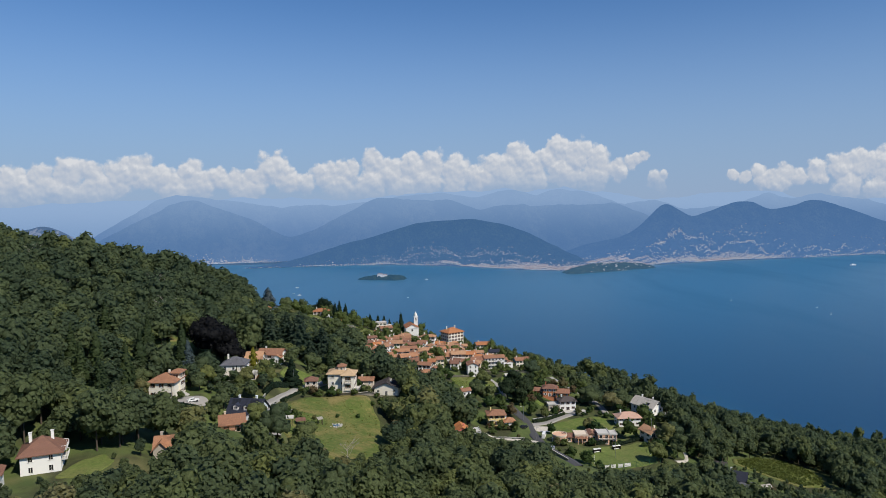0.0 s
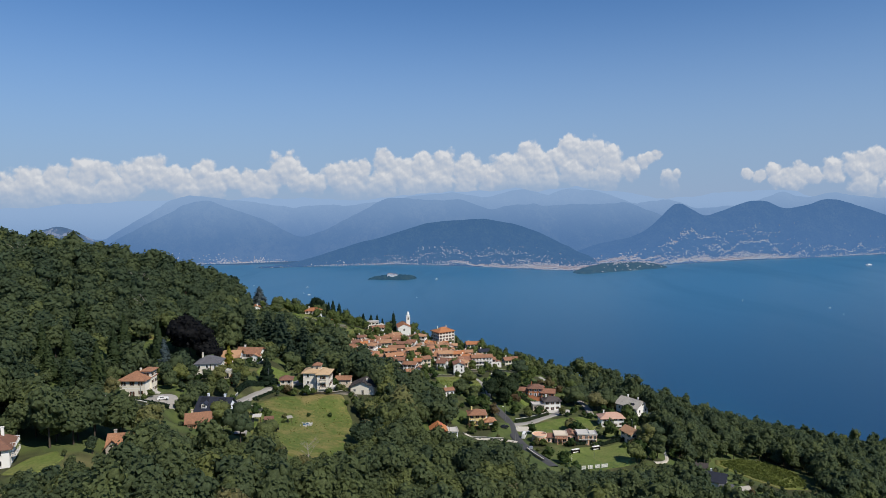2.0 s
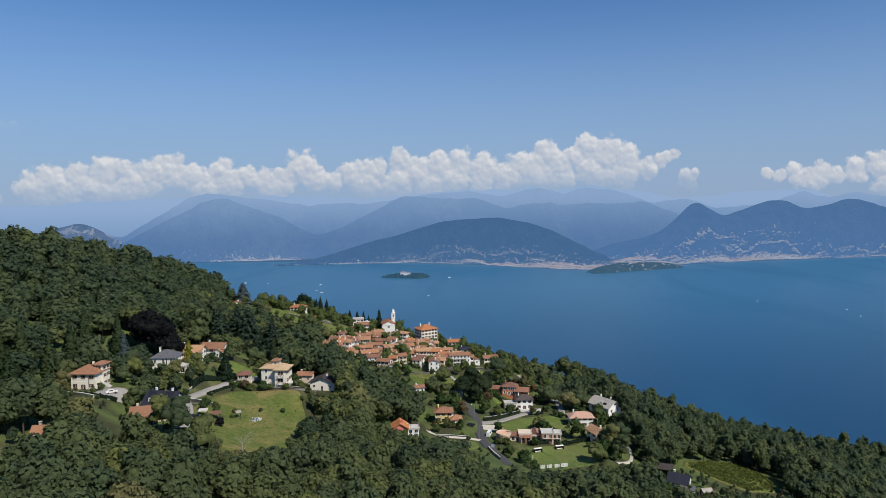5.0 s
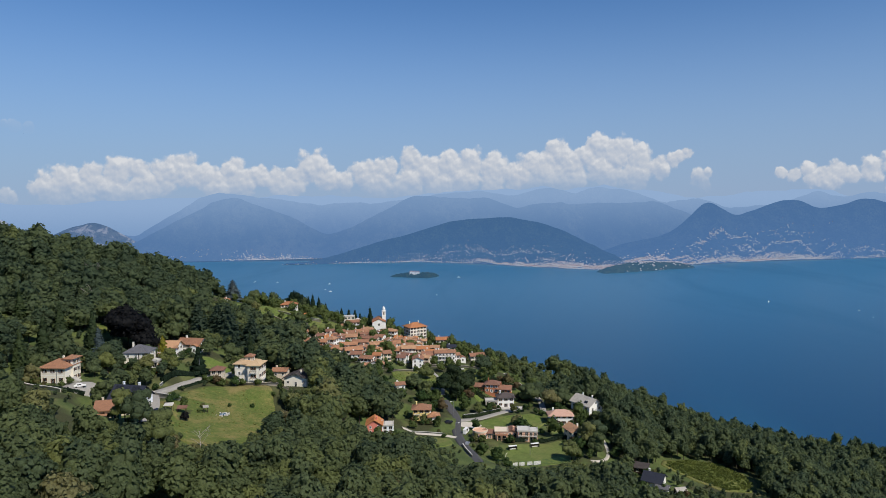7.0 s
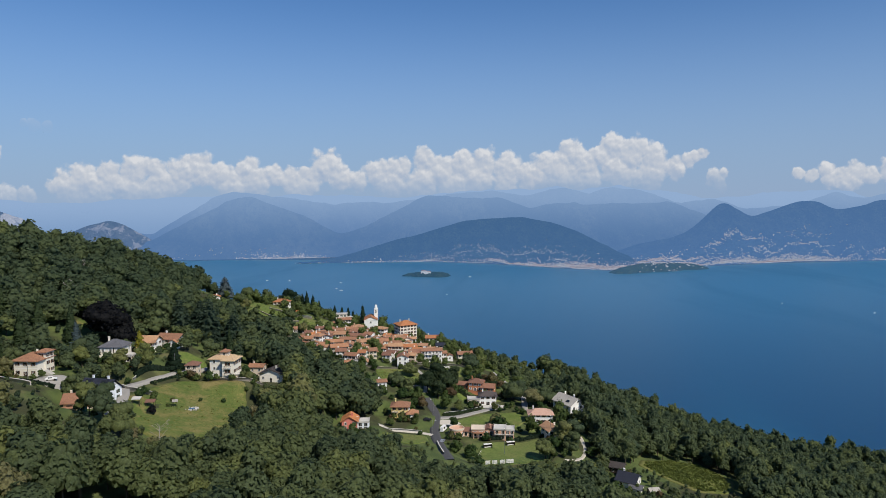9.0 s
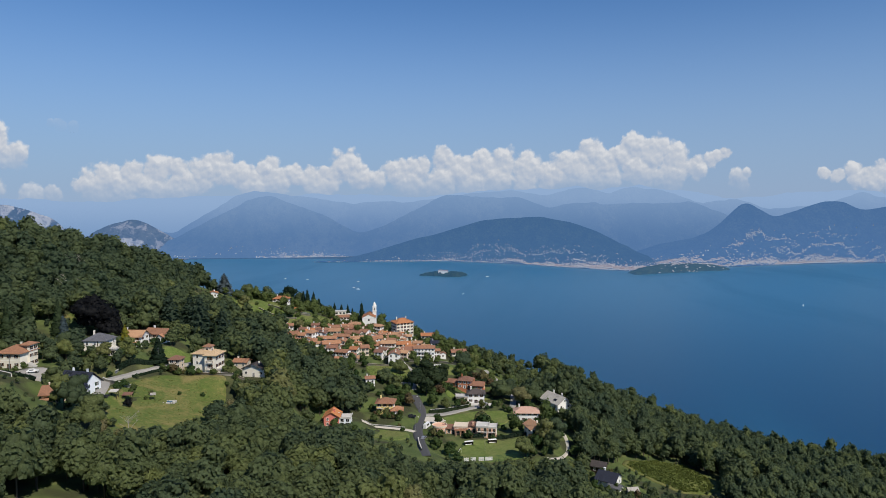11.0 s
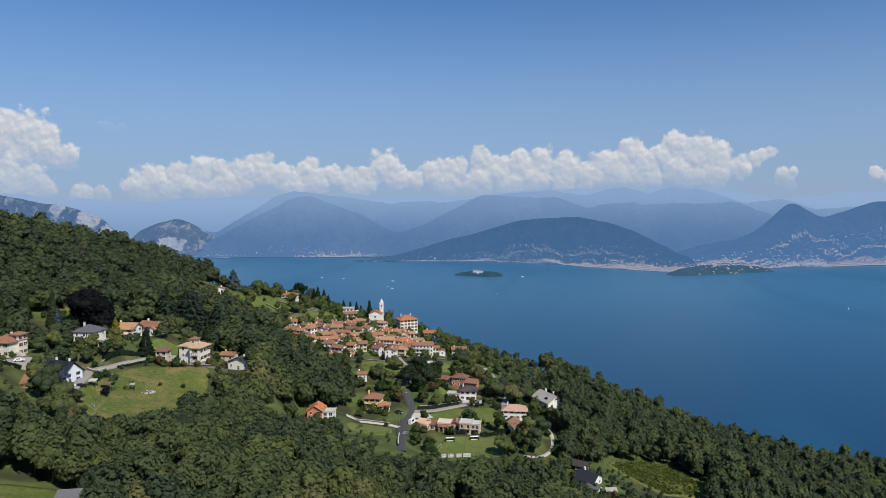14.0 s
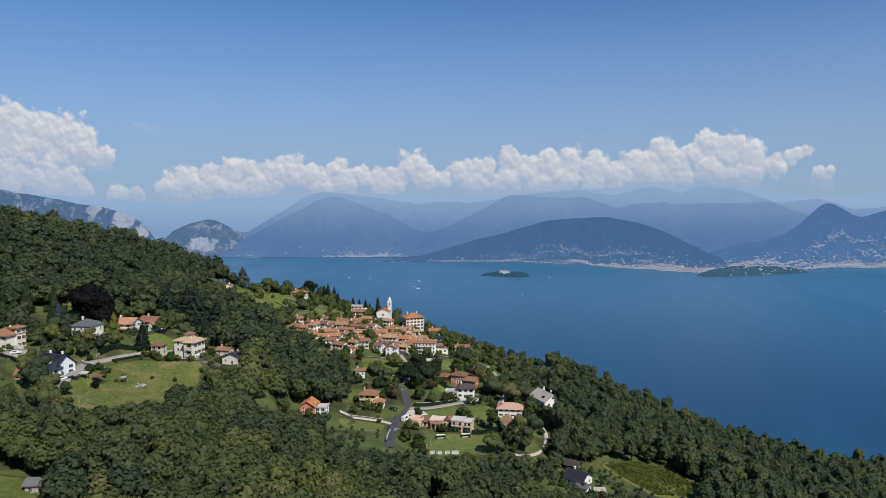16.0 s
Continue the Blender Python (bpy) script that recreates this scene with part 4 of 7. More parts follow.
def blue_house():
    r = house_root("bluish white house with dark blue roof, dormers and solar panels", -75.0, 255.0, -8, 284.2, "house", 10, clear=0.4)
    block(r, 0, 0, 0, 12.5, 9.0, 4.6, "gable", 4.0, M_BLUEWHITE, M_NAVY, 2, 3, 2, M_GREENWOOD, over=0.8, ridge="x", chimneys=2)
    block(r, 4.6, -5.4, 0, 5.0, 4.4, 3.9, "gable", 2.2, M_BLUEWHITE, M_NAVY, 2, 1, 1, M_GREENWOOD, over=0.5, ridge="y", chimneys=0)
    for x in (-3.2, 1.0):
        block(r, x, -2.9, 5.5, 2.0, 2.2, 1.3, "gable", 0.7, M_WHITE, M_NAVY, 1, 1, 0, None, over=0.3, base=-0.9, chimneys=0, win=(1.0, 0.9), ridge="y")
    balcony(r, pose(-1.0, -4.5, 2.4), 5.0, 1.3, M_FRAME)
    awn = [(-3.4, -4.6, 4.3), (1.4, -4.6, 4.3), (1.4, -6.6, 3.7), (-3.4, -6.6, 3.7)]
    low = [(a, b, c - 0.05) for a, b, c in awn]
    part("awning", solid("awning", [awn, low] + [[awn[j], awn[(j + 1) % 4], low[(j + 1) % 4], low[j]] for j in range(4)], M_CANVAS), r, None, "white cloth awning")
    k = 4.0 / 4.5
    for i in range(6):
        x, y = -5.2 + 1.15 * (i % 3) + (7.2 if i > 2 else 0), -1.3
        z = 8.6 + k * y + 0.3
        q = [(x - 0.5, y - 0.8, z - 0.8 * k), (x + 0.5, y - 0.8, z - 0.8 * k), (x + 0.5, y + 0.8, z + 0.8 * k), (x - 0.5, y + 0.8, z + 0.8 * k)]
        u = [(a, b, c + 0.06) for a, b, c in q]
        part("solar_panel", solid("solar_panel", [q, u] + [[q[j], q[(j + 1) % 4], u[(j + 1) % 4], u[j]] for j in range(4)], M_GLASS), r)


def chalet():
    r = house_root("chalet with orange tiled roof and shaded timber porch", -78.5, 246.0, 18, 283.2, "house", 7, clear=4.2)
    block(r, 0, 0, 0, 8.0, 7.5, 4.2, "gable", 2.2, M_OCHRE, M_TILE, 1, 2, 1, M_WOOD, over=1.0, ridge="x")
    block(r, 6.6, 0.5, -1.2, 5.4, 6.0, 3.6, "gable", 1.7, M_OCHRE, M_TILE, 1, 1, 1, None, over=0.6, ridge="x", chimneys=0)
    part("porch", solid("porch", box_polys(-4.6, 1.0, -6.2, -3.7, 2.2, 2.4), M_TAN), r)
    for x in (-4.4, -1.8, 0.7):
        part("post", solid("post", box_polys(x, x + 0.18, -6.1, -5.9, -2, 2.2), M_DARKWOOD), r)


def gable_cottage():
    r = house_root("small cottage with crossed orange gables half hidden by trees", -78.5, 189.5, 12, 295.2, "cottage", 5, clear=6.5)
    block(r, 0, 0, 0, 6.8, 5.4, 4.2, "gable", 2.3, M_STONE, M_TILE, 1, 2, 1, M_WOOD, over=0.7)
    block(r, -1.6, -2.4, 0, 4.0, 3.6, 4.0, "gable", 2.1, M_STONE, M_TILE, 1, 1, 0, None, over=0.6, ridge="y", chimneys=0)


def red_roof_house():
    r = house_root("tall white house with dusty red-brown hipped roof", -104.0, 171.0, 24, 299.8, "house", 8, clear=1.0)
    block(r, 0, 0, 0, 9.2, 9.2, 5.6, "hip", 3.0, M_WHITE, M_BROWN, 2, 2, 2, None, over=0.8, chimneys=2)
    balcony(r, pose(4.6, 0, 2.6, 0, 0, 90), 6.0, 1.3, M_FRAME)
    balcony(r, pose(4.6, 0, 5.2, 0, 0, 90), 6.0, 1.3, M_FRAME)
    r = house_root("low white garage with brown roof", -109.5, 156.5, 26, 301.5, "garage", 4, category="garage")
    block(r, 0, 0, 0, 7.0, 6.0, 3.0, "gable", 1.4, M_WHITE, M_BROWN, 1, 2, 1, None, ridge="y")


def coral_house():
    r = house_root("coral red house with bright orange roof and white flat annex", 8.6, 325.0, 8, 251.0, "house", 8, clear=0.5)
    block(r, 0, 0, 0, 7.4, 8.0, 4.7, "gable", 2.3, M_RED, M_BRIGHT, 2, 2, 2, None, over=0.7, ridge="y")
    block(r, 6.5, -0.4, 0, 5.4, 6.5, 3.8, "flat", 0.3, M_BLUEWHITE, M_CONCRETE, 2, 2, 1, None, chimneys=0, win=(1.5, 1.4))
    part("terrace", solid("terrace", box_polys(-3, 11, -6.5, -4.0, -3, -0.1), M_CONCRETE), r)
    FOOT.append((16.5, 324.0, 6.0, 0.3))


def yellow_house():
    r = house_root("yellow house with orange hipped roof and corner balcony", 28.2, 358.0, 4, 247.6, "house", 7, clear=1.0)
    block(r, 0, 0, 0, 9.0, 7.6, 5.6, "hip", 1.7, M_YELLOW, M_TILE, 2, 3, 2, M_WOOD, over=0.9, chimneys=1)
    balcony(r, pose(-2.5, -3.8, 2.8), 3.4, 1.1, M_DARKWOOD)
    r = house_root("small white house with orange pyramid roof", 35.0, 354.5, 10, 246.0, "house", 5)
    block(r, 0, 0, 0, 5.6, 5.6, 4.2, "hip", 1.5, M_WHITE, M_TILE, 2, 2, 2, None, over=0.7, chimneys=1)


def brown_house():
    r = house_root("spread-out orange-brown house with three dark red roofs", 66.0, 414.0, -8, 246.2, "house", 11)
    block(r, 0, 0, 0, 8.4, 7.0, 5.0, "hip", 1.7, M_BRICK, M_BROWN, 2, 3, 2, M_FRAME, over=0.8)
    block(r, -8.4, 0.5, 0, 9.0, 5.5, 3.0, "gable", 1.3, M_BRICK, M_BROWN, 1, 3, 1, None, over=0.7, chimneys=0)
    block(r, 7.6, -1.0, -0.6, 8.0, 6.5, 3.2, "gable", 1.6, M_BRICK, M_BROWN, 1, 3, 1, None, over=0.7)
    r = house_root("white house with dark hipped roof and arched ground floor", 73.5, 398.0, 6, 242.4, "house", 7)
    block(r, 0, 0, 0, 9.6, 7.0, 5.6, "hip", 1.8, M_WHITE, M_DARKROOF, 2, 3, 2, M_WOOD, over=0.8)
    block(r, -8.2, -0.5, 0.4, 7.0, 6.0, 3.0, "flat", 0.2, M_OCHRE, M_CONCRETE, 1, 3, 1, None, chimneys=0, win=(1.4, 1.5))
    part("forecourt", solid("forecourt", box_polys(-3, 10, -8.5, -3.6, -2, 0.05), M_CONCRETE), r)


def terrace_complex():
    r = house_root("rambling salmon-coloured terrace house with rotunda, loggias and roof gardens", 70.0, 340.5, 0, 243.4, "house", 16)
    n = 20
    ring = [(math.cos(i * 2 * math.pi / n), math.sin(i * 2 * math.pi / n)) for i in range(n)]
    cx, cy, rr = -10.2, -0.6, 3.7
    p = [[(cx + rr * c, cy + rr * s, 3.9) for c, s in ring]]
    for i in range(n):
        (a, b), (c, d) = ring[i], ring[(i + 1) % n]
        p += [[(cx + rr * a, cy + rr * b, -4), (cx + rr * c, cy + rr * d, -4), (cx + rr * c, cy + rr * d, 3.9), (cx + rr * a, cy + rr * b, 3.9)]]
    part("rotunda", solid("rotunda", p, M_PINK), r, None, "salmon round tower with parapet")
    p = []
    for i in range(n):
        (a, b), (c, d) = ring[i], ring[(i + 1) % n]
        o, k = rr + 0.18, rr - 0.1
        u = [(cx + o * a, cy + o * b), (cx + o * c, cy + o * d), (cx + k * c, cy + k * d), (cx + k * a, cy + k * b)]
        p += [[(*v, 3.5) for v in u], [(*v, 4.3) for v in u], [(*u[0], 3.5), (*u[1], 3.5), (*u[1], 4.3), (*u[0], 4.3)], [(*u[3], 3.5), (*u[2], 3.5), (*u[2], 4.3), (*u[3], 4.3)]]
    part("parapet", solid("parapet", p, M_OCHRE), r)
    for i in range(-4, 4):
        a = radians(-90 + i * 24 + 8)
        m = pose(cx + rr * math.cos(a), cy + rr * math.sin(a), 0.3, 0, 0, math.degrees(a) + 90)
        window(r, m, 0.8, 2.1)
    block(r, -4.4, 1.0, 0, 8.0, 6.0, 2.9, "gable", 1.0, M_PINK, M_BROWN, 1, 4, 1, None, chimneys=0, win=(1.2, 1.9))
    block(r, 0.6, 0.6, 0, 6.4, 7.0, 3.9, "flat", 0.3, M_PINK, M_OCHRE, 1, 2, 1, None, chimneys=0, win=(1.6, 2.4))
    block(r, 6.0, 1.4, 0, 5.0, 6.5, 3.7, "gable", 1.1, M_PINK, M_BROWN, 1, 2, 1, None, win=(1.2, 2.2), ridge="y")
    block(r, 11.6, -1.0, 0, 5.8, 7.5, 5.0, "flat", 0.3, M_PINK, M_CONCRETE, 2, 2, 2, None, chimneys=0, win=(1.3, 1.7))
    block(r, 16.4, -0.4, -0.2, 4.2, 6.5, 4.6, "flat", 0.3, M_PINK, M_CONCRETE, 2, 2, 2, None, chimneys=0, win=(1.2, 1.6))
    balcony(r, pose(11.6, -4.75, 3.0), 5.4, 1.1, M_DARKWOOD)
    balcony(r, pose(16.4, -3.65, 2.6), 4.0, 1.1, M_DARKWOOD)
    for x in (-1.6, 0.6, 2.8):
        part("post", solid("post", box_polys(x, x + 0.35, -5.2, -4.85, -3, 2.9), M_PINK), r)
    part("pergola", solid("pergola", box_polys(-2.0, 3.6, -5.3, -2.9, 2.9, 3.1), M_TILE), r)


def gable_white_house():
    r = house_root("white house with weathered grey gabled roof and round-topped window", 120.0, 391.5, 36, 242.4, "house", 8)
    block(r, 0, 0, 0, 10.0, 15.0, 4.6, "gable", 3.2, M_WHITE, M_GREYROOF, 1, 2, 3, None, over=0.9, ridge="y", chimneys=2, win=(1.2, 1.4))
    window(r, pose(0.3, -7.5, 5.4), 1.6, 0.9)
    part("skylight", solid("skylight", [[(-4.2, -4.5, 5.33), (-2.8, -4.5, 6.22), (-2.8, -2.0, 6.22), (-4.2, -2.0, 5.33)], [(-4.2, -4.5, 5.40), (-2.8, -4.5, 6.29), (-2.8, -2.0, 6.29), (-4.2, -2.0, 5.40)]], M_GLASS), r)
    part("terrace", solid("terrace", box_polys(-4, 7.5, -11.0, -7.5, -3, -0.1), M_CONCRETE), r)
    r = house_root("long white house with mottled red tiled roof", 103.0, 371.0, 4, 241.9, "house", 8)
    block(r, 0, 0, 0, 12.5, 7.5, 4.8, "hip", 2.0, M_WHITE, M_MOTTLED, 2, 4, 2, M_WOOD, over=0.9, win=(0.9, 1.0))
    r = house_root("beige house with orange gabled roof", 107.0, 341.5, 24, 243.0, "house", 6)
    block(r, 0, 0, 0, 6.6, 8.5, 5.4, "gable", 1.9, M_CREAM, M_TAN, 2, 2, 2, M_GREENWOOD, over=0.8, ridge="y")


def blue_roof_house():
    r = house_root("low white house with blue-grey sheet roof at the lane's end", 141.0, 316.0, -28, 231.0, "house", 8, clear=1.5)
    block(r, 0, 0, 0, 8.5, 9.0, 3.4, "gable", 2.6, M_WHITE, M_NAVY, 1, 2, 2, None, over=0.8, ridge="x")
    block(r, 5.0, -4.6, -0.8, 5.5, 4.0, 2.8, "gable", 1.2, M_WHITE, M_SLATE, 1, 2, 1, None, over=0.5, chimneys=0)
    r = house_root("dark timber hut with black roof", 138.0, 329.5, -20, None, "hut", 4, category="hut")
    block(r, 0, 0, 0, 6.5, 5.0, 3.0, "gable", 1.6, M_DARKWOOD, M_DARKROOF, 1, 2, 1, None, chimneys=0)
    r = house_root("small weathered shed with grey roof", 150.0, 306.0, 15, None, "shed", 3, category="shed")
    block(r, 0, 0, 0, 4.0, 3.5, 2.2, "gable", 0.9, M_DARKWOOD, M_GREYROOF, 1, 1, 1, None, chimneys=0)


for make in (villa, grey_house, long_house, tower_house, white_cottage, blue_house, chalet, gable_cottage, red_roof_house, coral_house, yellow_house, brown_house,
             terrace_complex, gable_white_house, blue_roof_house):
    make()

# ---- the village on the spur ----
house("long grey-brown house with dark weathered roof", -77.3, 473.8, 22, 8.1, 7.7, 5.6, rows=2, cols=3, side=2, roof="gable", wall=M_STONE, tiles=M_DARKROOF, shutters=M_GREENWOOD, ridge="x", annex=1)
house("white village house with orange tiled roof", -70.5, 481.2, 22, 6.4, 6.9, 5.6, rows=2, cols=2, side=2, roof="gable", wall=M_WHITE, tiles=M_TILE, shutters=M_WOOD, ridge="x", annex=0)
house("ochre village house with orange tiled roof", -52.6, 440.3, -6, 8.3, 8.2, 2.8, rows=1, cols=3, side=2, roof="gable", wall=M_OCHRE, tiles=M_TILE, shutters=M_WOOD, ridge="x", annex=-1)
house("white village house with orange tiled roof", -43.1, 431.4, -6, 5.5, 6.2, 5.6, rows=2, cols=2, side=2, roof="gable", wall=M_WHITE, tiles=M_TILE, shutters=M_WOOD, ridge="x", annex=1)
house("cream village house with orange tiled roof", -45.0, 431.0, 4, 5.7, 5.8, 2.8, rows=1, cols=2, side=2, roof="gable", wall=M_CREAM, tiles=M_TILE, shutters=M_WOOD, ridge="x", annex=0)
house("tall white village house with balconies", -38.6, 435.1, -14, 7.3, 8.0, 8.4, rows=3, cols=2, side=2, roof="hip", wall=M_WHITE, tiles=M_TAN, shutters=M_WOOD, ridge="x", balconies=2, annex=-1)
house("white village house with orange tiled roof", -36.8, 430.8, 10, 8.1, 7.7, 2.8, rows=1, cols=3, side=2, roof="gable", wall=M_WHITE, tiles=M_TILE, shutters=M_WOOD, ridge="x", annex=1)
house("old village house with brown tiled roof", -44.7, 464.5, -6, 6.9, 5.8, 5.6, rows=2, cols=2, side=2, roof="gable", wall=M_CREAM, tiles=M_BROWN, shutters=M_WOOD, ridge="x", annex=0)
house("cream gabled village house with tiled roof", -40.5, 467.2, -6, 5.5, 8.9, 5.6, rows=2, cols=2, side=2, roof="gable", wall=M_CREAM, tiles=M_TILE, shutters=M_WOOD, ridge="y", annex=-1)
house("village house with sun-bleached tiled roof", -50.6, 499.4, 22, 8.3, 6.9, 2.8, rows=1, cols=3, side=2, roof="gable", wall=M_CREAM, tiles=M_TAN, shutters=M_WOOD, ridge="x", annex=1)
house("village house with sun-bleached tiled roof", -34.4, 473.3, 10, 10.5, 8.4, 5.6, rows=2, cols=4, side=2, roof="gable", wall=M_CREAM, tiles=M_TAN, shutters=M_GREENWOOD, ridge="x", annex=0)
house("white village house with orange tiled roof", -37.9, 488.5, 10, 7.2, 6.5, 5.6, rows=2, cols=2, side=2, roof="gable", wall=M_WHITE, tiles=M_TILE, shutters=M_GREENWOOD, ridge="x", annex=-1)
house("white village house with orange tiled roof", -29.4, 440.7, 4, 14.7, 6.6, 5.6, rows=2, cols=5, side=2, roof="gable", wall=M_WHITE, tiles=M_TILE, shutters=M_WOOD, ridge="x", annex=1)
house("rubble stone house with orange tiled roof", -23.3, 429.5, 22, 12.7, 7.7, 5.6, rows=2, cols=4, side=2, roof="gable", wall=M_STONE, tiles=M_TILE, shutters=M_GREENWOOD, ridge="x", annex=0)
house("old village house with orange tiled roof", -24.4, 458.8, 4, 12.6, 6.6, 5.6, rows=2, cols=4, side=2, roof="gable", wall=M_OCHRE, tiles=M_TILE, shutters=M_GREENWOOD, ridge="x", annex=-1)
house("cream gabled village house with tiled roof", -20.0, 444.0, 4, 5.7, 9.4, 5.6, rows=2, cols=2, side=2, roof="gable", wall=M_CREAM, tiles=M_TILE, shutters=M_WOOD, ridge="y", annex=1)
house("village house with sun-bleached tiled roof", -13.7, 461.6, 22, 11.8, 7.5, 5.6, rows=2, cols=4, side=2, roof="gable", wall=M_CREAM, tiles=M_TAN, shutters=M_WOOD, ridge="x", annex=0)
house("old village house with brown tiled roof", -21.8, 477.6, -14, 15.7, 6.6, 5.6, rows=2, cols=6, side=2, roof="gable", wall=M_OCHRE, tiles=M_BROWN, shutters=M_GREENWOOD, ridge="x", annex=-1)
house("old village house with orange tiled roof", -16.0, 489.4, -14, 7.1, 8.2, 5.6, rows=2, cols=2, side=2, roof="gable", wall=M_WHITE, tiles=M_TILE, shutters=None, ridge="x", annex=1)
house("pinkish hip-roofed village house", -30.4, 515.5, 16, 10.3, 7.2, 5.6, rows=2, cols=3, side=2, roof="hip", wall=M_PINK, tiles=M_TAN, shutters=M_WOOD, ridge="x", annex=0)
house("white village house with orange tiled roof", -47.9, 544.7, 22, 11.0, 7.4, 5.6, rows=2, cols=4, side=2, roof="gable", wall=M_WHITE, tiles=M_TILE, shutters=M_WOOD, ridge="x", annex=-1)
house("cream flat-roofed house with parapet", -53.0, 555.8, 10, 10.2, 8.0, 8.4, rows=3, cols=3, side=2, roof="flat", wall=M_CREAM, tiles=M_CONCRETE, shutters=M_GREENWOOD, ridge="x", annex=1)
house("white village house with orange tiled roof", -37.1, 512.1, 4, 6.6, 6.8, 2.8, rows=1, cols=2, side=2, roof="gable", wall=M_WHITE, tiles=M_TILE, shutters=M_WOOD, ridge="x", annex=0)
house("old village house with brown tiled roof", -20.6, 430.4, 4, 9.6, 7.7, 2.8, rows=1, cols=3, side=2, roof="gable", wall=M_OCHRE, tiles=M_BROWN, shutters=M_GREENWOOD, ridge="x", annex=-1)
house("white village house with orange tiled roof", -11.5, 415.5, -14, 9.2, 6.6, 5.6, rows=2, cols=3, side=2, roof="gable", wall=M_WHITE, tiles=M_TILE, shutters=M_WOOD, ridge="x", annex=1)
house("village house with bright orange new roof", -7.7, 429.4, -6, 5.5, 6.4, 5.6, rows=2, cols=2, side=2, roof="gable", wall=M_CREAM, tiles=M_BRIGHT, shutters=M_GREENWOOD, ridge="x", annex=0)
house("ochre village house with orange tiled roof", -4.6, 438.1, 22, 8.8, 7.1, 5.6, rows=2, cols=3, side=2, roof="gable", wall=M_OCHRE, tiles=M_TILE, shutters=M_GREENWOOD, ridge="x", annex=-1)
house("cream gabled village house with tiled roof", -7.5, 419.5, 4, 5.5, 10.1, 2.8, rows=1, cols=2, side=2, roof="gable", wall=M_CREAM, tiles=M_TILE, shutters=M_WOOD, ridge="y", annex=1)
house("white village house with orange tiled roof", -11.5, 405.5, 22, 5.5, 6.4, 2.8, rows=1, cols=2, side=2, roof="gable", wall=M_WHITE, tiles=M_TILE, shutters=None, ridge="x", annex=0)
house("tall white village house with balconies", -12.1, 508.0, -14, 12.8, 6.8, 8.4, rows=3, cols=4, side=2, roof="hip", wall=M_WHITE, tiles=M_TAN, shutters=M_WOOD, ridge="x", balconies=2, annex=-1)
house("white village house with orange tiled roof", -5.6, 462.2, 16, 10.1, 8.5, 5.6, rows=2, cols=3, side=2, roof="gable", wall=M_WHITE, tiles=M_TILE, shutters=M_WOOD, ridge="x", annex=1)
house("cream village house with orange tiled roof", -4.1, 473.7, 16, 11.1, 7.0, 5.6, rows=2, cols=4, side=2, roof="gable", wall=M_CREAM, tiles=M_TILE, shutters=None, ridge="x", annex=0)
house("salmon village house with orange tiled roof", 6.4, 473.8, -6, 8.5, 7.8, 5.6, rows=2, cols=3, side=2, roof="gable", wall=M_PINK, tiles=M_TILE, shutters=M_WOOD, ridge="x", annex=-1)
house("village house with sun-bleached tiled roof", 5.9, 489.1, 4, 10.5, 8.1, 5.6, rows=2, cols=4, side=2, roof="gable", wall=M_CREAM, tiles=M_TAN, shutters=M_WOOD, ridge="x", annex=1)
house("cream gabled village house with tiled roof", 10.3, 494.5, 22, 8.0, 8.4, 5.6, rows=2, cols=3, side=2, roof="gable", wall=M_CREAM, tiles=M_TILE, shutters=M_WOOD, ridge="y", annex=0)
house("cream flat-roofed house with parapet", 15.5, 488.2, -14, 7.0, 6.7, 2.8, rows=1, cols=2, side=2, roof="flat", wall=M_CREAM, tiles=M_CONCRETE, shutters=M_WOOD, ridge="x", annex=-1)
house("white village house with orange tiled roof", 3.3, 454.1, -6, 9.0, 7.4, 5.6, rows=2, cols=3, side=2, roof="gable", wall=M_WHITE, tiles=M_TILE, shutters=M_WOOD, ridge="x", annex=1)
house("three-storey cream village house with shutters", 9.5, 454.0, 4, 10.6, 8.2, 8.4, rows=3, cols=4, side=2, roof="gable", wall=M_CREAM, tiles=M_TAN, shutters=M_WOOD, ridge="x", balconies=1, annex=0)
house("village house with bright orange new roof", 16.2, 469.0, 16, 12.6, 7.4, 5.6, rows=2, cols=4, side=2, roof="gable", wall=M_OCHRE, tiles=M_BRIGHT, shutters=M_WOOD, ridge="x", annex=-1)
house("old village house with brown tiled roof", 22.3, 453.8, 10, 8.9, 8.5, 5.6, rows=2, cols=3, side=2, roof="gable", wall=M_CREAM, tiles=M_BROWN, shutters=None, ridge="x", annex=1)
house("white house with orange roof", 18.3, 430.5, 4, 7.7, 10.1, 8.4, rows=3, cols=2, side=2, roof="gable", wall=M_WHITE, tiles=M_TILE, shutters=None, ridge="y", annex=0)
house("long white apartment house with three rows of balconies", 33.8, 455.1, 10, 16.1, 7.0, 8.4, rows=3, cols=6, side=2, roof="gable", wall=M_WHITE, tiles=M_TILE, shutters=None, ridge="x", balconies=2, annex=-1)
house("white house with orange roof", 40.7, 463.2, 16, 5.5, 5.7, 5.6, rows=2, cols=2, side=2, roof="gable", wall=M_WHITE, tiles=M_TILE, shutters=M_WOOD, ridge="x", annex=1)
house("village house with bright orange new roof", 29.1, 505.3, 10, 12.5, 7.8, 8.4, rows=3, cols=4, side=2, roof="gable", wall=M_CREAM, tiles=M_BRIGHT, shutters=M_GREENWOOD, ridge="x", annex=0)
house("white house with dark blue roof", 36.7, 491.7, 10, 8.7, 6.9, 5.6, rows=2, cols=3, side=2, roof="gable", wall=M_WHITE, tiles=M_NAVY, shutters=M_GREENWOOD, ridge="x", annex=-1)
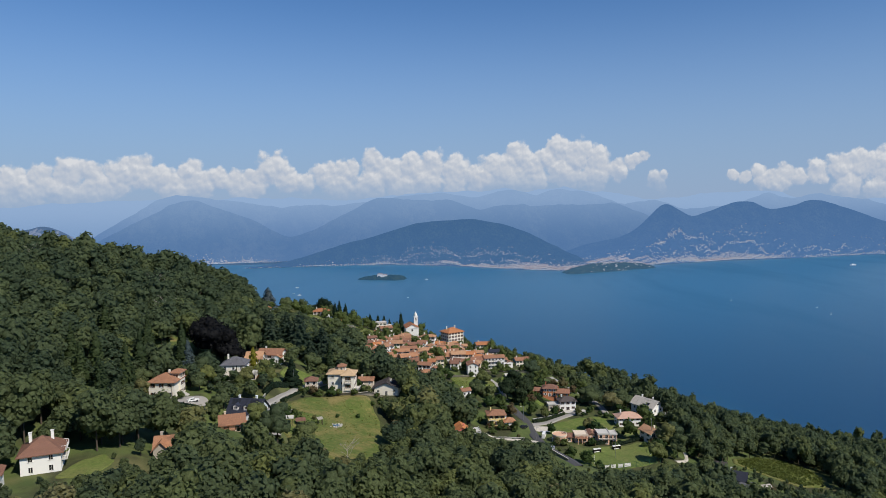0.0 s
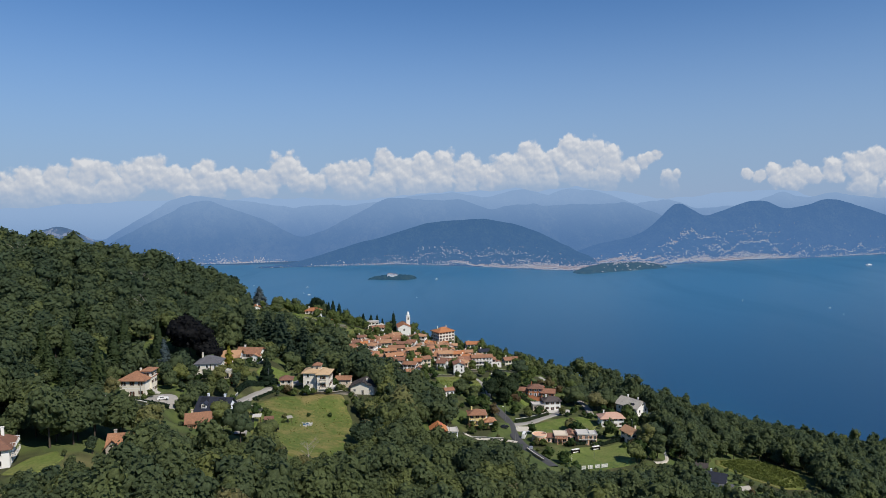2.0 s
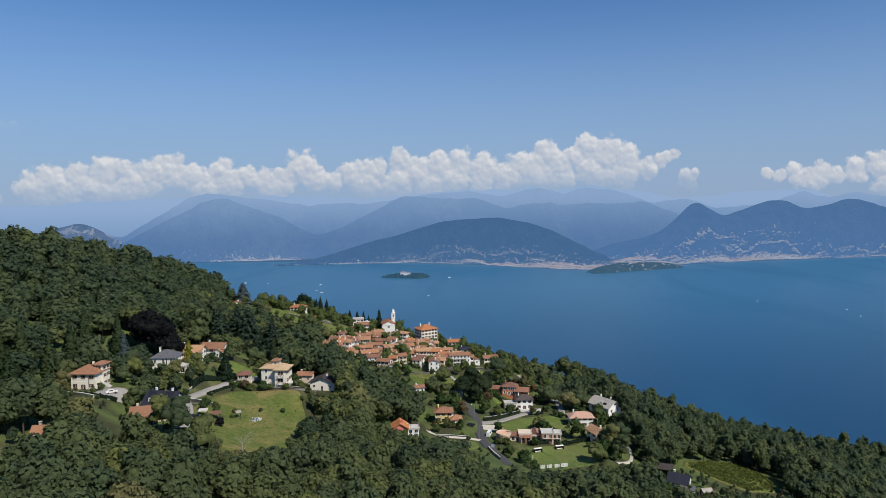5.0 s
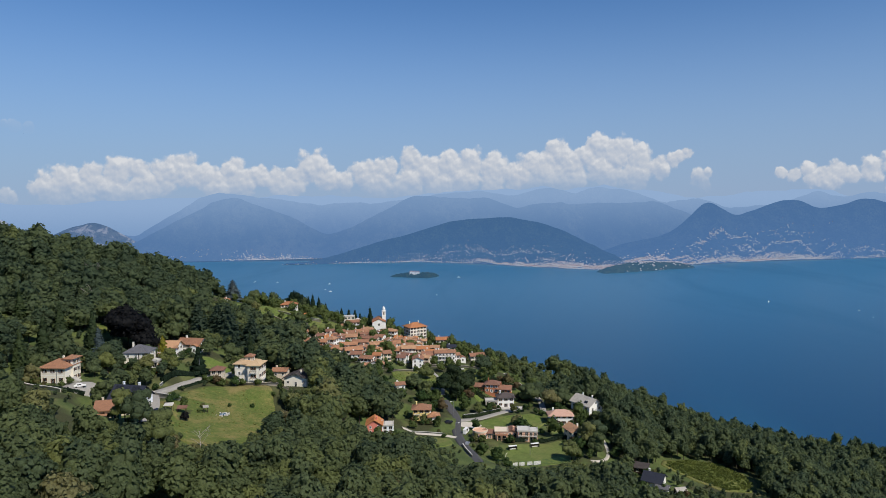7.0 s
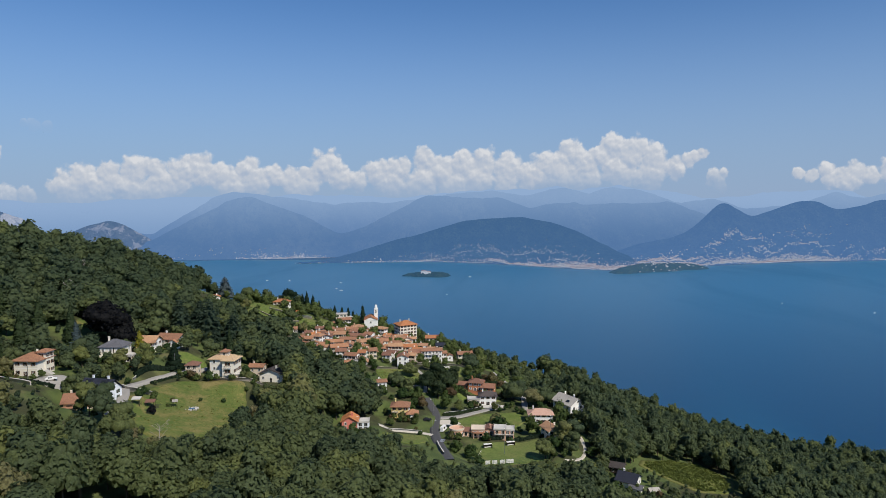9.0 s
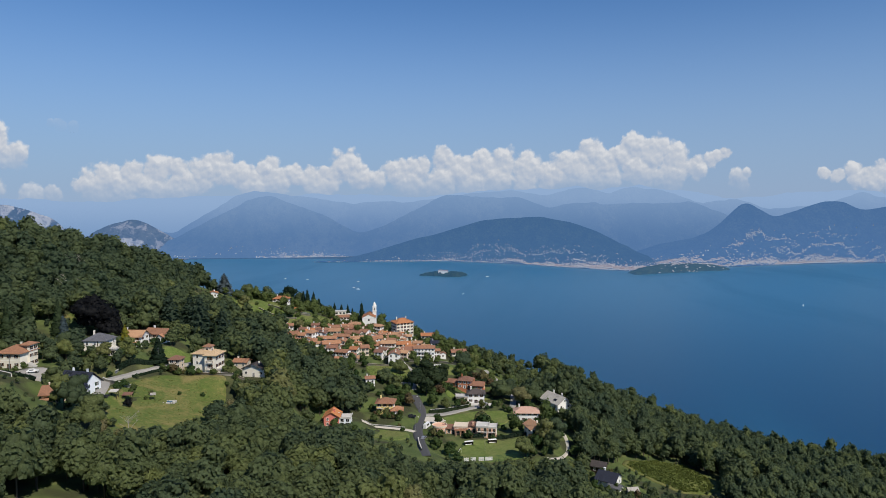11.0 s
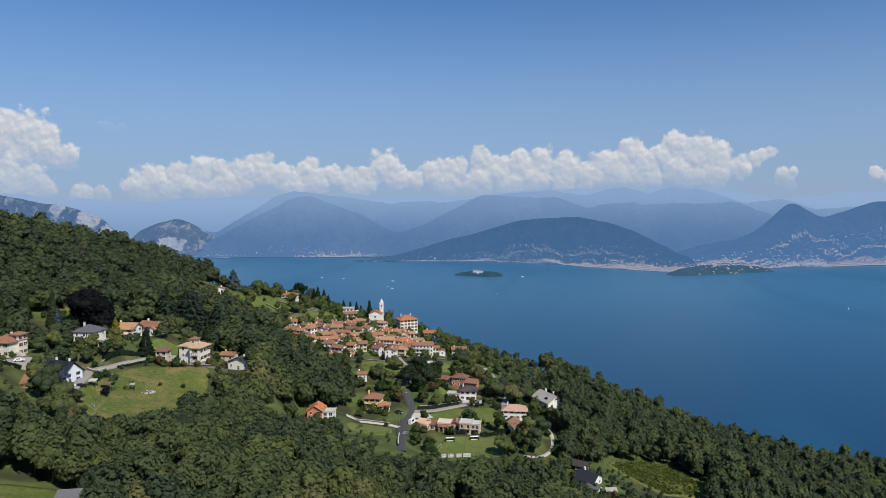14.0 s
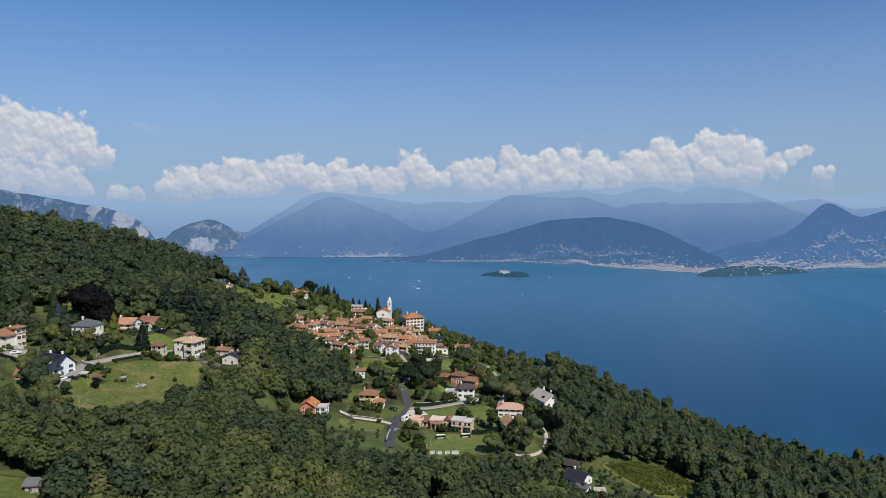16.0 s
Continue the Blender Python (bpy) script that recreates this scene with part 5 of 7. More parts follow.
house("cream village house with orange tiled roof", 54.8, 475.5, 16, 11.7, 7.5, 5.6, rows=2, cols=4, side=2, roof="gable", wall=M_CREAM, tiles=M_TILE, shutters=M_GREENWOOD, ridge="x", annex=1)

# smaller houses squeezed between the larger ones along the alleys
infill = np.random.default_rng(5)
VILLAGE = [(-62, 446), (-42, 428), (-22, 418), (-6, 410), (10, 440), (28, 444), (44, 458), (36, 490), (16, 506), (-8, 516), (-38, 510), (-58, 486)]
WALLS = (("white", M_WHITE), ("cream", M_CREAM), ("white", M_WHITE), ("ochre", M_OCHRE), ("salmon", M_PINK))
ROOFS = (("orange tiled", M_TILE), ("sun-bleached", M_TAN), ("brown tiled", M_BROWN), ("bright orange", M_BRIGHT))
for row in range(12):
    for col in range(13):
        x, y = -62 + col * 8.6 + infill.uniform(-2, 2), 410 + row * 9.0 + infill.uniform(-2, 2)
        odd, pick, turn, w = False, infill.integers(0, 20), infill.choice((-14, -6, 4, 10, 22)), infill.uniform(4.8, 7.4)
        for (ax, ay), (bx, by) in zip(VILLAGE, VILLAGE[1:] + VILLAGE[:1]):
            odd ^= ((ay > y) != (by > y)) and x < (bx - ax) * (y - ay) / (by - ay) + ax
        if not odd or any(math.hypot(x - fx, y - fy) < fs + 2.9 for fx, fy, fs, _ in FOOT):
            continue
        (wn_, wall), (rn_, tiles) = WALLS[pick % 5], ROOFS[pick % 4]
        house("small %s village house with %s roof" % (wn_, rn_), x, y, float(turn), w, infill.uniform(5.2, 7.0), 5.4 if pick % 3 else 3.0, rows=2 if pick % 3 else 1, cols=2, side=1,
              roof="gable", wall=wall, tiles=tiles, shutters=M_WOOD if pick % 2 else None, ridge="x" if pick % 5 else "y")


def apartment_block():
    r = house_root("large cream four-storey house with orange hipped roof", 6.0, 521.5, 34, 256.0, "house", 9, "houses of the hill village")
    block(r, 0, 0, 0, 14.0, 11.0, 9.8, "hip", 2.6, M_CREAM, M_BRIGHT, 4, 5, 4, M_WOOD, over=0.9, chimneys=2, win=(0.9, 1.5))
    for i in range(3):
        balcony(r, pose(7.5, -1.5, 2.6 * (i + 1), 0, 0, 90), 3.2, 1.0, M_METAL)


def church():
    r = house_root("small white church with orange roof and slender bell tower", -27.5, 551.5, 10, 255.0, "church", 8, category="church")
    block(r, 0, 0, 0, 10.5, 15.0, 9.0, "gable", 2.6, M_WHITE, M_BRIGHT, 1, 0, 3, None, over=0.4, ridge="y", chimneys=0, win=(1.0, 2.4))
    window(r, pose(0, -7.5, 0.0), 1.8, 3.2)
    window(r, pose(0, -7.5, 6.2), 1.3, 1.6)
    part("cornice", solid("cornice", box_polys(-5.6, 5.6, -7.75, -7.5, 8.6, 9.0), M_WHITE), r)
    tx_, ty_ = 4.2, 3.0
    part("bell_tower", solid("bell_tower", box_polys(tx_ - 1.5, tx_ + 1.5, ty_ - 1.5, ty_ + 1.5, -3, 16.5), M_WHITE), r, None, "white rendered square bell tower")
    p = box_polys(tx_ - 1.75, tx_ + 1.75, ty_ - 1.75, ty_ + 1.75, 12.6, 12.9) + box_polys(tx_ - 1.8, tx_ + 1.8, ty_ - 1.8, ty_ + 1.8, 16.5, 16.9)
    part("tower_cornice", solid("tower_cornice", p, M_WHITE), r)
    for a in (0, 90, -90):
        m = pose(tx_, ty_, 13.4, 0, 0, a) @ pose(0, -1.5, 0)
        window(r, m, 0.9, 2.2)
    p, n = [], 8
    rings = [(1.15, 16.9), (1.15, 18.4), (0.95, 19.0), (0.55, 19.6), (0.06, 20.6)]
    for (r0, z0), (r1, z1) in zip(rings, rings[1:]):
        for i in range(n):
            a, b = i * 2 * math.pi / n, (i + 1) * 2 * math.pi / n
            p += [[(tx_ + r0 * math.cos(a), ty_ + r0 * math.sin(a), z0), (tx_ + r0 * math.cos(b), ty_ + r0 * math.sin(b), z0),
                   (tx_ + r1 * math.cos(b), ty_ + r1 * math.sin(b), z1), (tx_ + r1 * math.cos(a), ty_ + r1 * math.sin(a), z1)]]
    part("lantern", solid("lantern", p, M_WHITE), r, None, "white domed lantern")


apartment_block()
church()
far_house = house("long pink-white house with orange roof on the upper meadow", -100.0, 544.0, 4, 14.5, 8.5, 4.6, rows=2, cols=4, side=2, roof="hip", wall=M_WHITE, tiles=M_BRIGHT, shutters=M_WOOD, ridge="x", rise=1.9, balconies=1)
house("tiny garden house with orange roof", -81.5, 532.0, 10, 5.5, 4.0, 2.6, rows=1, cols=1, side=1, roof="gable", wall=M_BRICK, tiles=M_BRIGHT, ridge="x", chimneys=0)
house("dark timber hut with low grey roof", -128.5, 522.0, 6, 8.0, 5.0, 3.2, rows=1, cols=2, side=1, roof="gable", wall=M_DARKWOOD, tiles=M_DARKROOF, ridge="x", chimneys=0)
house("small white house with orange roof at the wood's edge", -127.0, 478.0, 20, 7.0, 6.0, 4.0, rows=1, cols=2, side=1, roof="gable", wall=M_WHITE, tiles=M_BRIGHT, ridge="y")

# ---- roads, lawns, the pitch ----
M_ASPHALT = plain("worn_asphalt", (0.075, 0.075, 0.078), 0.9, 0.2, 1.5)
M_LANE = plain("pale_lane_surface", (0.30, 0.285, 0.26), 0.95, 0.2, 1.0)
M_GRAVEL = plain("white_gravel", (0.50, 0.46, 0.39), 0.95, 0.2, 1.4)


def lawn_material(name, a, b, dry, amount):
    n = Nodes(name)
    p = n.place()
    c = n.mix(n.step(n.noise(p, 0.25, 5, 0.65), 0.35, 0.65), a, b)
    c = n.mix(n.math("MULTIPLY", n.step(n.noise(p, 0.06, 5, 0.6, 0.4), 0.44, 0.62), amount), c, dry)
    c = n.mix(n.step(n.noise(p, 0.9, 5, 0.75), 0.45, 0.7, 0.0, 0.6), c, tuple(v * 0.5 for v in a))
    c = n.mix(n.step(n.noise(p, 0.5, 5, 0.7), 0.5, 0.75, 0.0, 0.4), c, tuple(v * 1.25 for v in dry))
    n.bump(n.noise(p, 3.0, 3), 0.5, 0.15)
    return n.done(c, 0.95)


M_MEADOW = lawn_material("summer_meadow", (0.078, 0.116, 0.021), (0.114, 0.138, 0.033), (0.215, 0.175, 0.064), 0.95)
M_LAWN = lawn_material("mown_lawn", (0.098, 0.142, 0.027), (0.132, 0.172, 0.040), (0.18, 0.165, 0.06), 0.5)
M_PITCH = lawn_material("football_turf", (0.105, 0.145, 0.034), (0.125, 0.165, 0.042), (0.16, 0.165, 0.055), 0.5)
M_FERN = lawn_material("fern_and_bramble", (0.095, 0.125, 0.026), (0.135, 0.148, 0.036), (0.20, 0.165, 0.07), 0.4)


def smooth_line(pts, step=2.0):
    """A rounded line through the points."""
    p = np.array(pts, float)
    for _ in range(3):
        q = [p[0]]
        for a, b in zip(p, p[1:]):
            q += [a * 0.75 + b * 0.25, a * 0.25 + b * 0.75]
        p = np.array(q + [p[-1]])
    return p


def ribbon(name, label, pts, width, mat, lift=0.3):
    """A road laid over the ground, with thickness at its edges."""
    p = smooth_line(pts)
    d = np.gradient(p, axis=0)
    d /= np.linalg.norm(d, axis=1)[:, None]
    nrm = np.stack([-d[:, 1], d[:, 0]], -1)
    cols = []
    for off, dz in ((-0.5, -1.2), (-0.5, 0), (-0.25, 0.02), (0, 0.04), (0.25, 0.02), (0.5, 0), (0.5, -1.2)):
        q = p + nrm * off * width
        cols.append(np.concatenate([q, (hill(p[:, 0], p[:, 1]) + lift + dz)[:, None]], 1))
    v = np.stack(cols, 1).reshape(-1, 3)
    quads = grid_quads(len(p), len(cols))[:, ::-1]
    return tagged(new(name, mesh_from(name, v, quads, [mat])), label, "road", kind="structure")


def patch_of(name, label, poly, mat, lift=0.22, rough=0.8, category="lawn", view=None):
    """A piece of turf with an uneven edge, laid over the ground."""
    e = np.array(poly, float)
    c = e.mean(0)
    ring = []
    for a, b in zip(e, np.roll(e, -1, 0)):
        for k in range(8):
            ring.append(a + (b - a) * k / 8)
    ring = np.array(ring)
    for _ in range(3):
        ring = (np.roll(ring, 1, 0) + ring * 2 + np.roll(ring, -1, 0)) / 4
    ring = ring + np.stack([waves(ring[:, 0], ring[:, 1], 5, 4, 2), waves(ring[:, 0], ring[:, 1], 5, 9, 2)], -1) * rough
    n, k = len(ring), 14
    rows = []
    for i in range(k + 1):
        f = max(i / k, 0.002)
        q = c + (ring - c) * f
        rows.append(np.concatenate([q, (hill(q[:, 0], q[:, 1]) + lift)[:, None]], 1))
    q = c + (ring - c) * 1.01
    rows.append(np.concatenate([q, (hill(q[:, 0], q[:, 1]) - 0.6)[:, None]], 1))
    v = np.concatenate(rows)
    quads = [[i * n + j, i * n + (j + 1) % n, (i + 1) * n + (j + 1) % n, (i + 1) * n + j] for i in range(k + 1) for j in range(n)]
    SPARE.append([tuple(v) for v in ring[::3]])
    seen = np.array(view, float) if view else c + (ring[::4] - c) * 0.9
    heart = seen.mean(0)
    CLEAR.append(np.concatenate([heart + (seen - heart) * f for f in (0.3, 0.65, 1.0)]))
    return tagged(new(name, mesh_from(name, v, np.array(quads)[:, ::-1], [mat], smooth=True)), label, category, kind="structure")


CLEAR, SPARE = [], []     # open views, and ground where no tree stands
ROADS = [([(60, 292), (56.9, 304), (52.5, 320.7), (49.2, 335.7), (47.7, 346), (46.7, 358.4), (46.5, 368), (43, 378), (38, 389)], 5.0),
         ([(-60, 236), (-62, 246), (-67, 258), (-73, 268), (-74, 273), (-72, 280), (-70, 290), (-66, 300), (-62, 309), (-57, 318), (-54, 326)], 4.2),
         ([(21, 334), (26, 336), (32, 337.5), (42, 338), (48, 335.5)], 2.6),
         ([(112, 317), (117, 320), (120.5, 326), (123, 335), (124, 346), (123.5, 357), (119, 366)], 1.9),
         ([(74, 466.5), (82, 453), (90, 439), (94.5, 421), (95.4, 400), (95, 386)], 3.6),
         ([(47, 365), (58, 371), (66, 380), (74, 386.5), (80, 391)], 4.0),
         ([(10, 462), (15, 452), (19, 444), (24, 434), (29, 427), (33, 420), (36, 408), (37, 396)], 2.6)]
ribbon("road", "dark asphalt road climbing past the pitch", ROADS[0][0], ROADS[0][1], M_ASPHALT)
ribbon("road", "narrow pale lane between hedges", ROADS[1][0], ROADS[1][1], M_LANE, 0.8)
ribbon("road", "white gravel drive behind a low wall", ROADS[2][0], ROADS[2][1], M_GRAVEL)
ribbon("road", "twin-track gravel lane beside the trees", ROADS[3][0], ROADS[3][1], M_GRAVEL)
ribbon("road", "pale lane descending from the village", ROADS[4][0], ROADS[4][1], M_LANE)
ribbon("road", "light grey drive to the houses", ROADS[5][0], ROADS[5][1], M_LANE)
ribbon("road", "footpath winding up to the village", ROADS[6][0], ROADS[6][1], M_LANE)

patch_of("lawn", "sloping meadow, green above and dry yellow below", [(-54, 236), (-66, 256), (-67, 282), (-58, 296), (-42, 301), (-33, 298), (-27, 284), (-22, 250), (-22, 232), (-36, 226)], M_MEADOW,
         view=[(-62, 268), (-66, 282), (-58, 296), (-42, 301), (-33, 298), (-28, 284), (-27, 262), (-31, 244), (-38, 239), (-47, 241)])
patch_of("pitch", "mown green football pitch", [(69, 306), (73, 330), (104, 340), (107, 330), (104, 316), (88, 308)], M_PITCH, category="football pitch")
patch_of("lawn", "green paddock below the village", [(3, 412), (14, 428), (28, 431), (33, 419), (26, 402), (12, 396)], M_LAWN)
patch_of("lawn", "green field beside the grey drive", [(52, 354), (60, 369), (74, 381), (92, 384), (96, 370), (88, 356), (70, 352)], M_LAWN)
patch_of("lawn", "hedged garden lawn", [(56, 398), (54, 406), (66, 408), (84, 408), (82, 402), (66, 401)], M_LAWN)
patch_of("lawn", "grass slope beneath the gravel drive", [(24, 322), (28, 333), (44, 334), (48, 322), (40, 312)], M_LAWN)
patch_of("lawn", "upper village meadow with rough grass", [(-130, 488), (-120, 528), (-104, 538), (-86, 526), (-86, 502), (-88, 480), (-100, 466), (-114, 468)], M_LAWN)
patch_of("lawn", "terraced grass above the village roofs", [(-84, 500), (-80, 526), (-62, 545), (-52, 535), (-56, 512), (-70, 494)], M_LAWN)
patch_of("lawn", "clearing of ferns and brambles on the slope", [(150, 340), (152, 348), (168, 357), (184, 358), (192, 346), (195, 334), (188, 322), (174, 318), (162, 328)], M_FERN)
patch_of("lawn", "garden lawn beside the white house", [(-97, 163), (-97, 175), (-92, 180), (-87, 175), (-88, 165)], M_LAWN, view=[(-95, 166), (-95, 173), (-91, 176), (-89, 170)])
patch_of("lawn", "green garden of the farmhouse", [(-78, 312), (-76, 322), (-66, 326), (-60, 318), (-64, 310)], M_LAWN)
patch_of("lawn", "small clearing high in the wood", [(-133, 322), (-134, 330), (-128, 333), (-125, 326)], M_MEADOW, view=[(-131, 325), (-131, 328), (-129, 328)])
patch_of("lawn", "garden lawn above the paddock", [(36, 430), (40, 446), (54, 450), (58, 436), (48, 428)], M_LAWN)
patch_of("lawn", "grass verge along the village lane", [(78, 440), (74, 456), (84, 466), (96, 452), (92, 440)], M_MEADOW)
patch_of("lawn", "yellow-green orchard grass by the white houses", [(96, 348), (94, 360), (112, 362), (120, 352), (114, 346)], M_LAWN)
patch_of("lawn", "bare meadow corner in the near wood", [(-26, 138), (-20, 166), (-6, 173), (8, 164), (10, 140), (-6, 128)], M_MEADOW)
patch_of("forecourt", "sandy gravel patch by the road", [(49, 356), (49, 363), (57, 365), (61, 360), (56, 355)], M_GRAVEL, 0.3, 0.3, "forecourt")
patch_of("forecourt", "villa forecourt of pale paving", [(-104, 254), (-103, 262), (-94, 264), (-90, 256), (-96, 251)], M_LANE, 0.3, 0.3, "forecourt")


def rough_grass(label, poly, count, seed, size=0.55):
    """Loose tufts standing over turf."""
    g = np.random.default_rng(seed)
    e = np.array(poly, float)
    x, y = g.uniform(e[:, 0].min(), e[:, 0].max(), count), g.uniform(e[:, 1].min(), e[:, 1].max(), count)
    hit = inside(x, y, [tuple(p) for p in poly]) & (waves(x, y, 9, seed, 3) > g.uniform(-0.9, 0.5, count))
    x, y = x[hit], y[hit]
    n, a = len(x), g.uniform(0, 6.28, hit.sum())
    w, h = size * g.uniform(0.4, 1.3, n), size * g.uniform(0.4, 1.2, n)
    c, s_ = np.cos(a) * w, np.sin(a) * w
    z = hill(x, y) + 0.1
    lean = g.normal(0, 0.25, (2, n))
    v = np.stack([np.stack([x - c, y - s_, z], -1), np.stack([x + c, y + s_, z], -1), np.stack([x + c * 0.7 + lean[0], y + s_ * 0.7 + lean[1], z + h], -1), np.stack([x - c * 0.7 + lean[0], y - s_ * 0.7 + lean[1], z + h], -1)], 1)
    return tagged(new("grass", mesh_from("grass", v.reshape(-1, 3), np.arange(n * 4).reshape(-1, 4), [M_TUFT])), label, "grass", kind="stuff")


def inside(x, y, poly):
    """Which places lie within a polygon."""
    r = np.zeros(np.shape(x), bool)
    for (ax, ay), (bx, by) in zip(poly, poly[1:] + poly[:1]):
        r ^= ((ay > y) != (by > y)) & (x < (bx - ax) * (y - ay) / (by - ay + 1e-9) + ax)
    return r


M_TUFT = leaf_material("rough_grass", [(0.0, (0.125, 0.155, 0.038)), (1.0, (0.17, 0.165, 0.050))])
rough_grass("dry uncut grass and weeds on the meadow", [(-54, 236), (-64, 258), (-65, 280), (-57, 294), (-42, 299), (-34, 296), (-28, 284), (-24, 250), (-24, 234), (-36, 228)], 1500, 31, 0.36)
rough_grass("uncut tufts on the upper village meadow", [(-128, 490), (-119, 526), (-104, 536), (-84, 530), (-64, 543), (-54, 533), (-58, 512), (-72, 496), (-88, 482), (-112, 470)], 3500, 32, 0.4)
rough_grass("weeds in the paddock below the village", [(4, 412), (14, 427), (27, 430), (32, 419), (26, 403), (12, 397)], 2000, 33, 0.4)
rough_grass("ferns and brambles filling the clearing", [(153, 341), (155, 347), (168, 356), (184, 357), (190, 345), (192, 334), (187, 324), (175, 320), (164, 329)], 7000, 34, 0.85)

# ---- trees ----
def ball(rng, rx, rz, cz, lump=0.2, centre=(0, 0), open_below=False):
    """A lumpy ball of 24 quads, or of 20 where its underside is never seen."""
    v, q = [], []
    for axis in range(3):
        for side in (-1, 1):
            if open_below and axis == 2 and side < 0:
                continue
            base = len(v)
            for i in range(3):
                for j in range(3):
                    p = np.zeros(3)
                    p[axis], p[(axis + 1) % 3], p[(axis + 2) % 3] = side, i - 1, j - 1
                    v.append(p / np.linalg.norm(p))
            for i in range(2):
                for j in range(2):
                    f = [base + i * 3 + j, base + (i + 1) * 3 + j, base + (i + 1) * 3 + j + 1, base + i * 3 + j + 1]
                    q.append(f if side > 0 else f[::-1])
    v, q = np.array(v), np.array(q)
    at, ids = {}, []
    for p in v:
        ids.append(at.setdefault(tuple(np.round(p, 2)), len(at)))
    first = np.zeros((len(at), 3))
    for p, i in zip(v, ids):
        first[i] = p
    q, v = np.array(ids)[q], first
    k = 1 + lump * np.sin(v[:, 0] * 5 + rng.uniform(0, 6)) * np.cos(v[:, 1] * 4 + v[:, 2] * 3 + rng.uniform(0, 6))
    return v * k[:, None] * np.array([rx, rx, rz]) + np.array([centre[0], centre[1], cz]), q


def knob(rng, r, c):
    """A small rounded head of six faces, turned at random."""
    v = np.array([(i, j, k) for i in (-1, 1) for j in (-1, 1) for k in (-1, 1)], float) / 1.732
    v = v * rng.uniform(0.82, 1.18, (8, 1)) * r
    m = np.linalg.qr(rng.normal(0, 1, (3, 3)))[0]
    if np.linalg.det(m) < 0:
        m[:, 0] = -m[:, 0]
    return v @ m.T * np.array([1, 1, 0.88]) + c, np.array([[0, 1, 3, 2], [4, 6, 7, 5], [0, 4, 5, 1], [2, 3, 7, 6], [0, 2, 6, 4], [1, 5, 7, 3]])


def sprays(rng, centre, normal, size):
    """One bent leaf spray for each centre."""
    n = len(centre)
    normal = normal + rng.normal(0, 0.38, (n, 3)) + np.array([0, 0, 0.25])
    normal /= np.linalg.norm(normal, axis=1)[:, None]
    t = np.cross(normal, rng.normal(0, 1, (n, 3)))
    t /= np.linalg.norm(t, axis=1)[:, None]
    b = np.cross(normal, t)
    s = size * rng.uniform(0.6, 1.25, (n, 1))
    c = [centre + t * s * 0.55 * a + b * s * 0.5 * d + normal * s * o * rng.uniform(-0.25, 0.25, (n, 1)) for a, d, o in ((-1, -1, 1), (1, -0.7, 1), (0.8, 1, 1), (-0.7, 0.9, 1))]
    return np.stack(c, 1).reshape(-1, 3), np.arange(n * 4).reshape(-1, 4)


def joined(pieces):
    v, q, k = [], [], 0
    for pv, pq in pieces:
        v.append(pv), q.append(pq + k)
        k += len(pv)
    return np.concatenate(v), np.concatenate(q)


def limb(a, b, ra, rb):
    """A tapered four-sided stick."""
    a, b = np.array(a, float), np.array(b, float)
    d = (b - a) / np.linalg.norm(b - a)
    s = np.cross(d, (0.31, 0.95, 0.05))
    s /= np.linalg.norm(s)
    w = np.cross(d, s)
    ring = [s, w, -s, -w]
    v = [a + r * ra for r in ring] + [b + r * rb for r in ring]
    return np.array(v), np.array([[i, (i + 1) % 4, (i + 1) % 4 + 4, i + 4] for i in range(4)])


def broadleaf(seed, height=13.0, width=9.0, count=150, size=0.75, heads=11, plain_heads=False, limbs=4):
    """Crown and trunk of a deciduous tree: an uneven dome of rounded heads, all covered with loose sprays of leaves."""
    rng = np.random.default_rng(seed)
    rx, rz = width / 2, height * 0.43
    cz = height - rz
    lobes = []
    for i in range(heads - 1):
        a, u = i * 2.4 + rng.uniform(-0.5, 0.5), -0.60 + 1.45 * ((i * 0.618) % 1.0) + rng.uniform(-0.1, 0.1)
        rad = rx * rng.uniform(0.58, 0.78) * math.sqrt(max(0.05, 1 - min(1, abs(u)) ** 2 * 0.85))
        lobes.append((np.array([math.cos(a) * rad, math.sin(a) * rad, cz + u * rz * 0.74]), rx * rng.uniform(0.34, 0.52) * (10 / heads) ** 0.42))
    lobes.append((np.array([0, 0, cz + rz * 0.50]), rx * 0.55 * (10 / heads) ** 0.3))
    core = np.array([rx, rx, rz]) * 0.74
    pieces = [ball(rng, core[0] * 0.97, core[2] * 0.97, cz - rz * 0.04, 0.08, open_below=True)]
    for c, r in lobes:
        pieces.append(knob(rng, r, c) if plain_heads else ball(rng, r, r * 0.86, c[2], 0.28, c[:2], True))
    d = rng.normal(0, 1, (count * 2, 3))
    d /= np.linalg.norm(d, axis=1)[:, None]
    d = d[d[:, 2] > -0.55][:count]
    reach, face = 1 / np.linalg.norm(d / core, axis=1), d.copy()
    for c, r in lobes:
        o = c - np.array([0, 0, cz])
        b = d @ o
        q = b * b - o @ o + r * r
        t = np.where(q > 0, b + np.sqrt(np.maximum(q, 0)), 0)
        over = t > reach
        face[over] = ((d * t[:, None] - o) / r)[over]
        reach = np.maximum(reach, t)
    centre = d * (reach * rng.uniform(0.97, 1.07, len(d)))[:, None] + np.array([0, 0, cz])
    pieces.append(sprays(rng, centre, face, size))
    crown = joined(pieces)
    tr = [limb((0, 0, -1.0), (0.1, 0, cz), 0.28, 0.16)]
    for i in range(limbs):
        c, r = lobes[i * 2 % len(lobes)]
        tr.append(limb((0.05, 0, cz * (0.5 + 0.1 * i)), c, 0.13, 0.05))
    return crown, joined(tr)


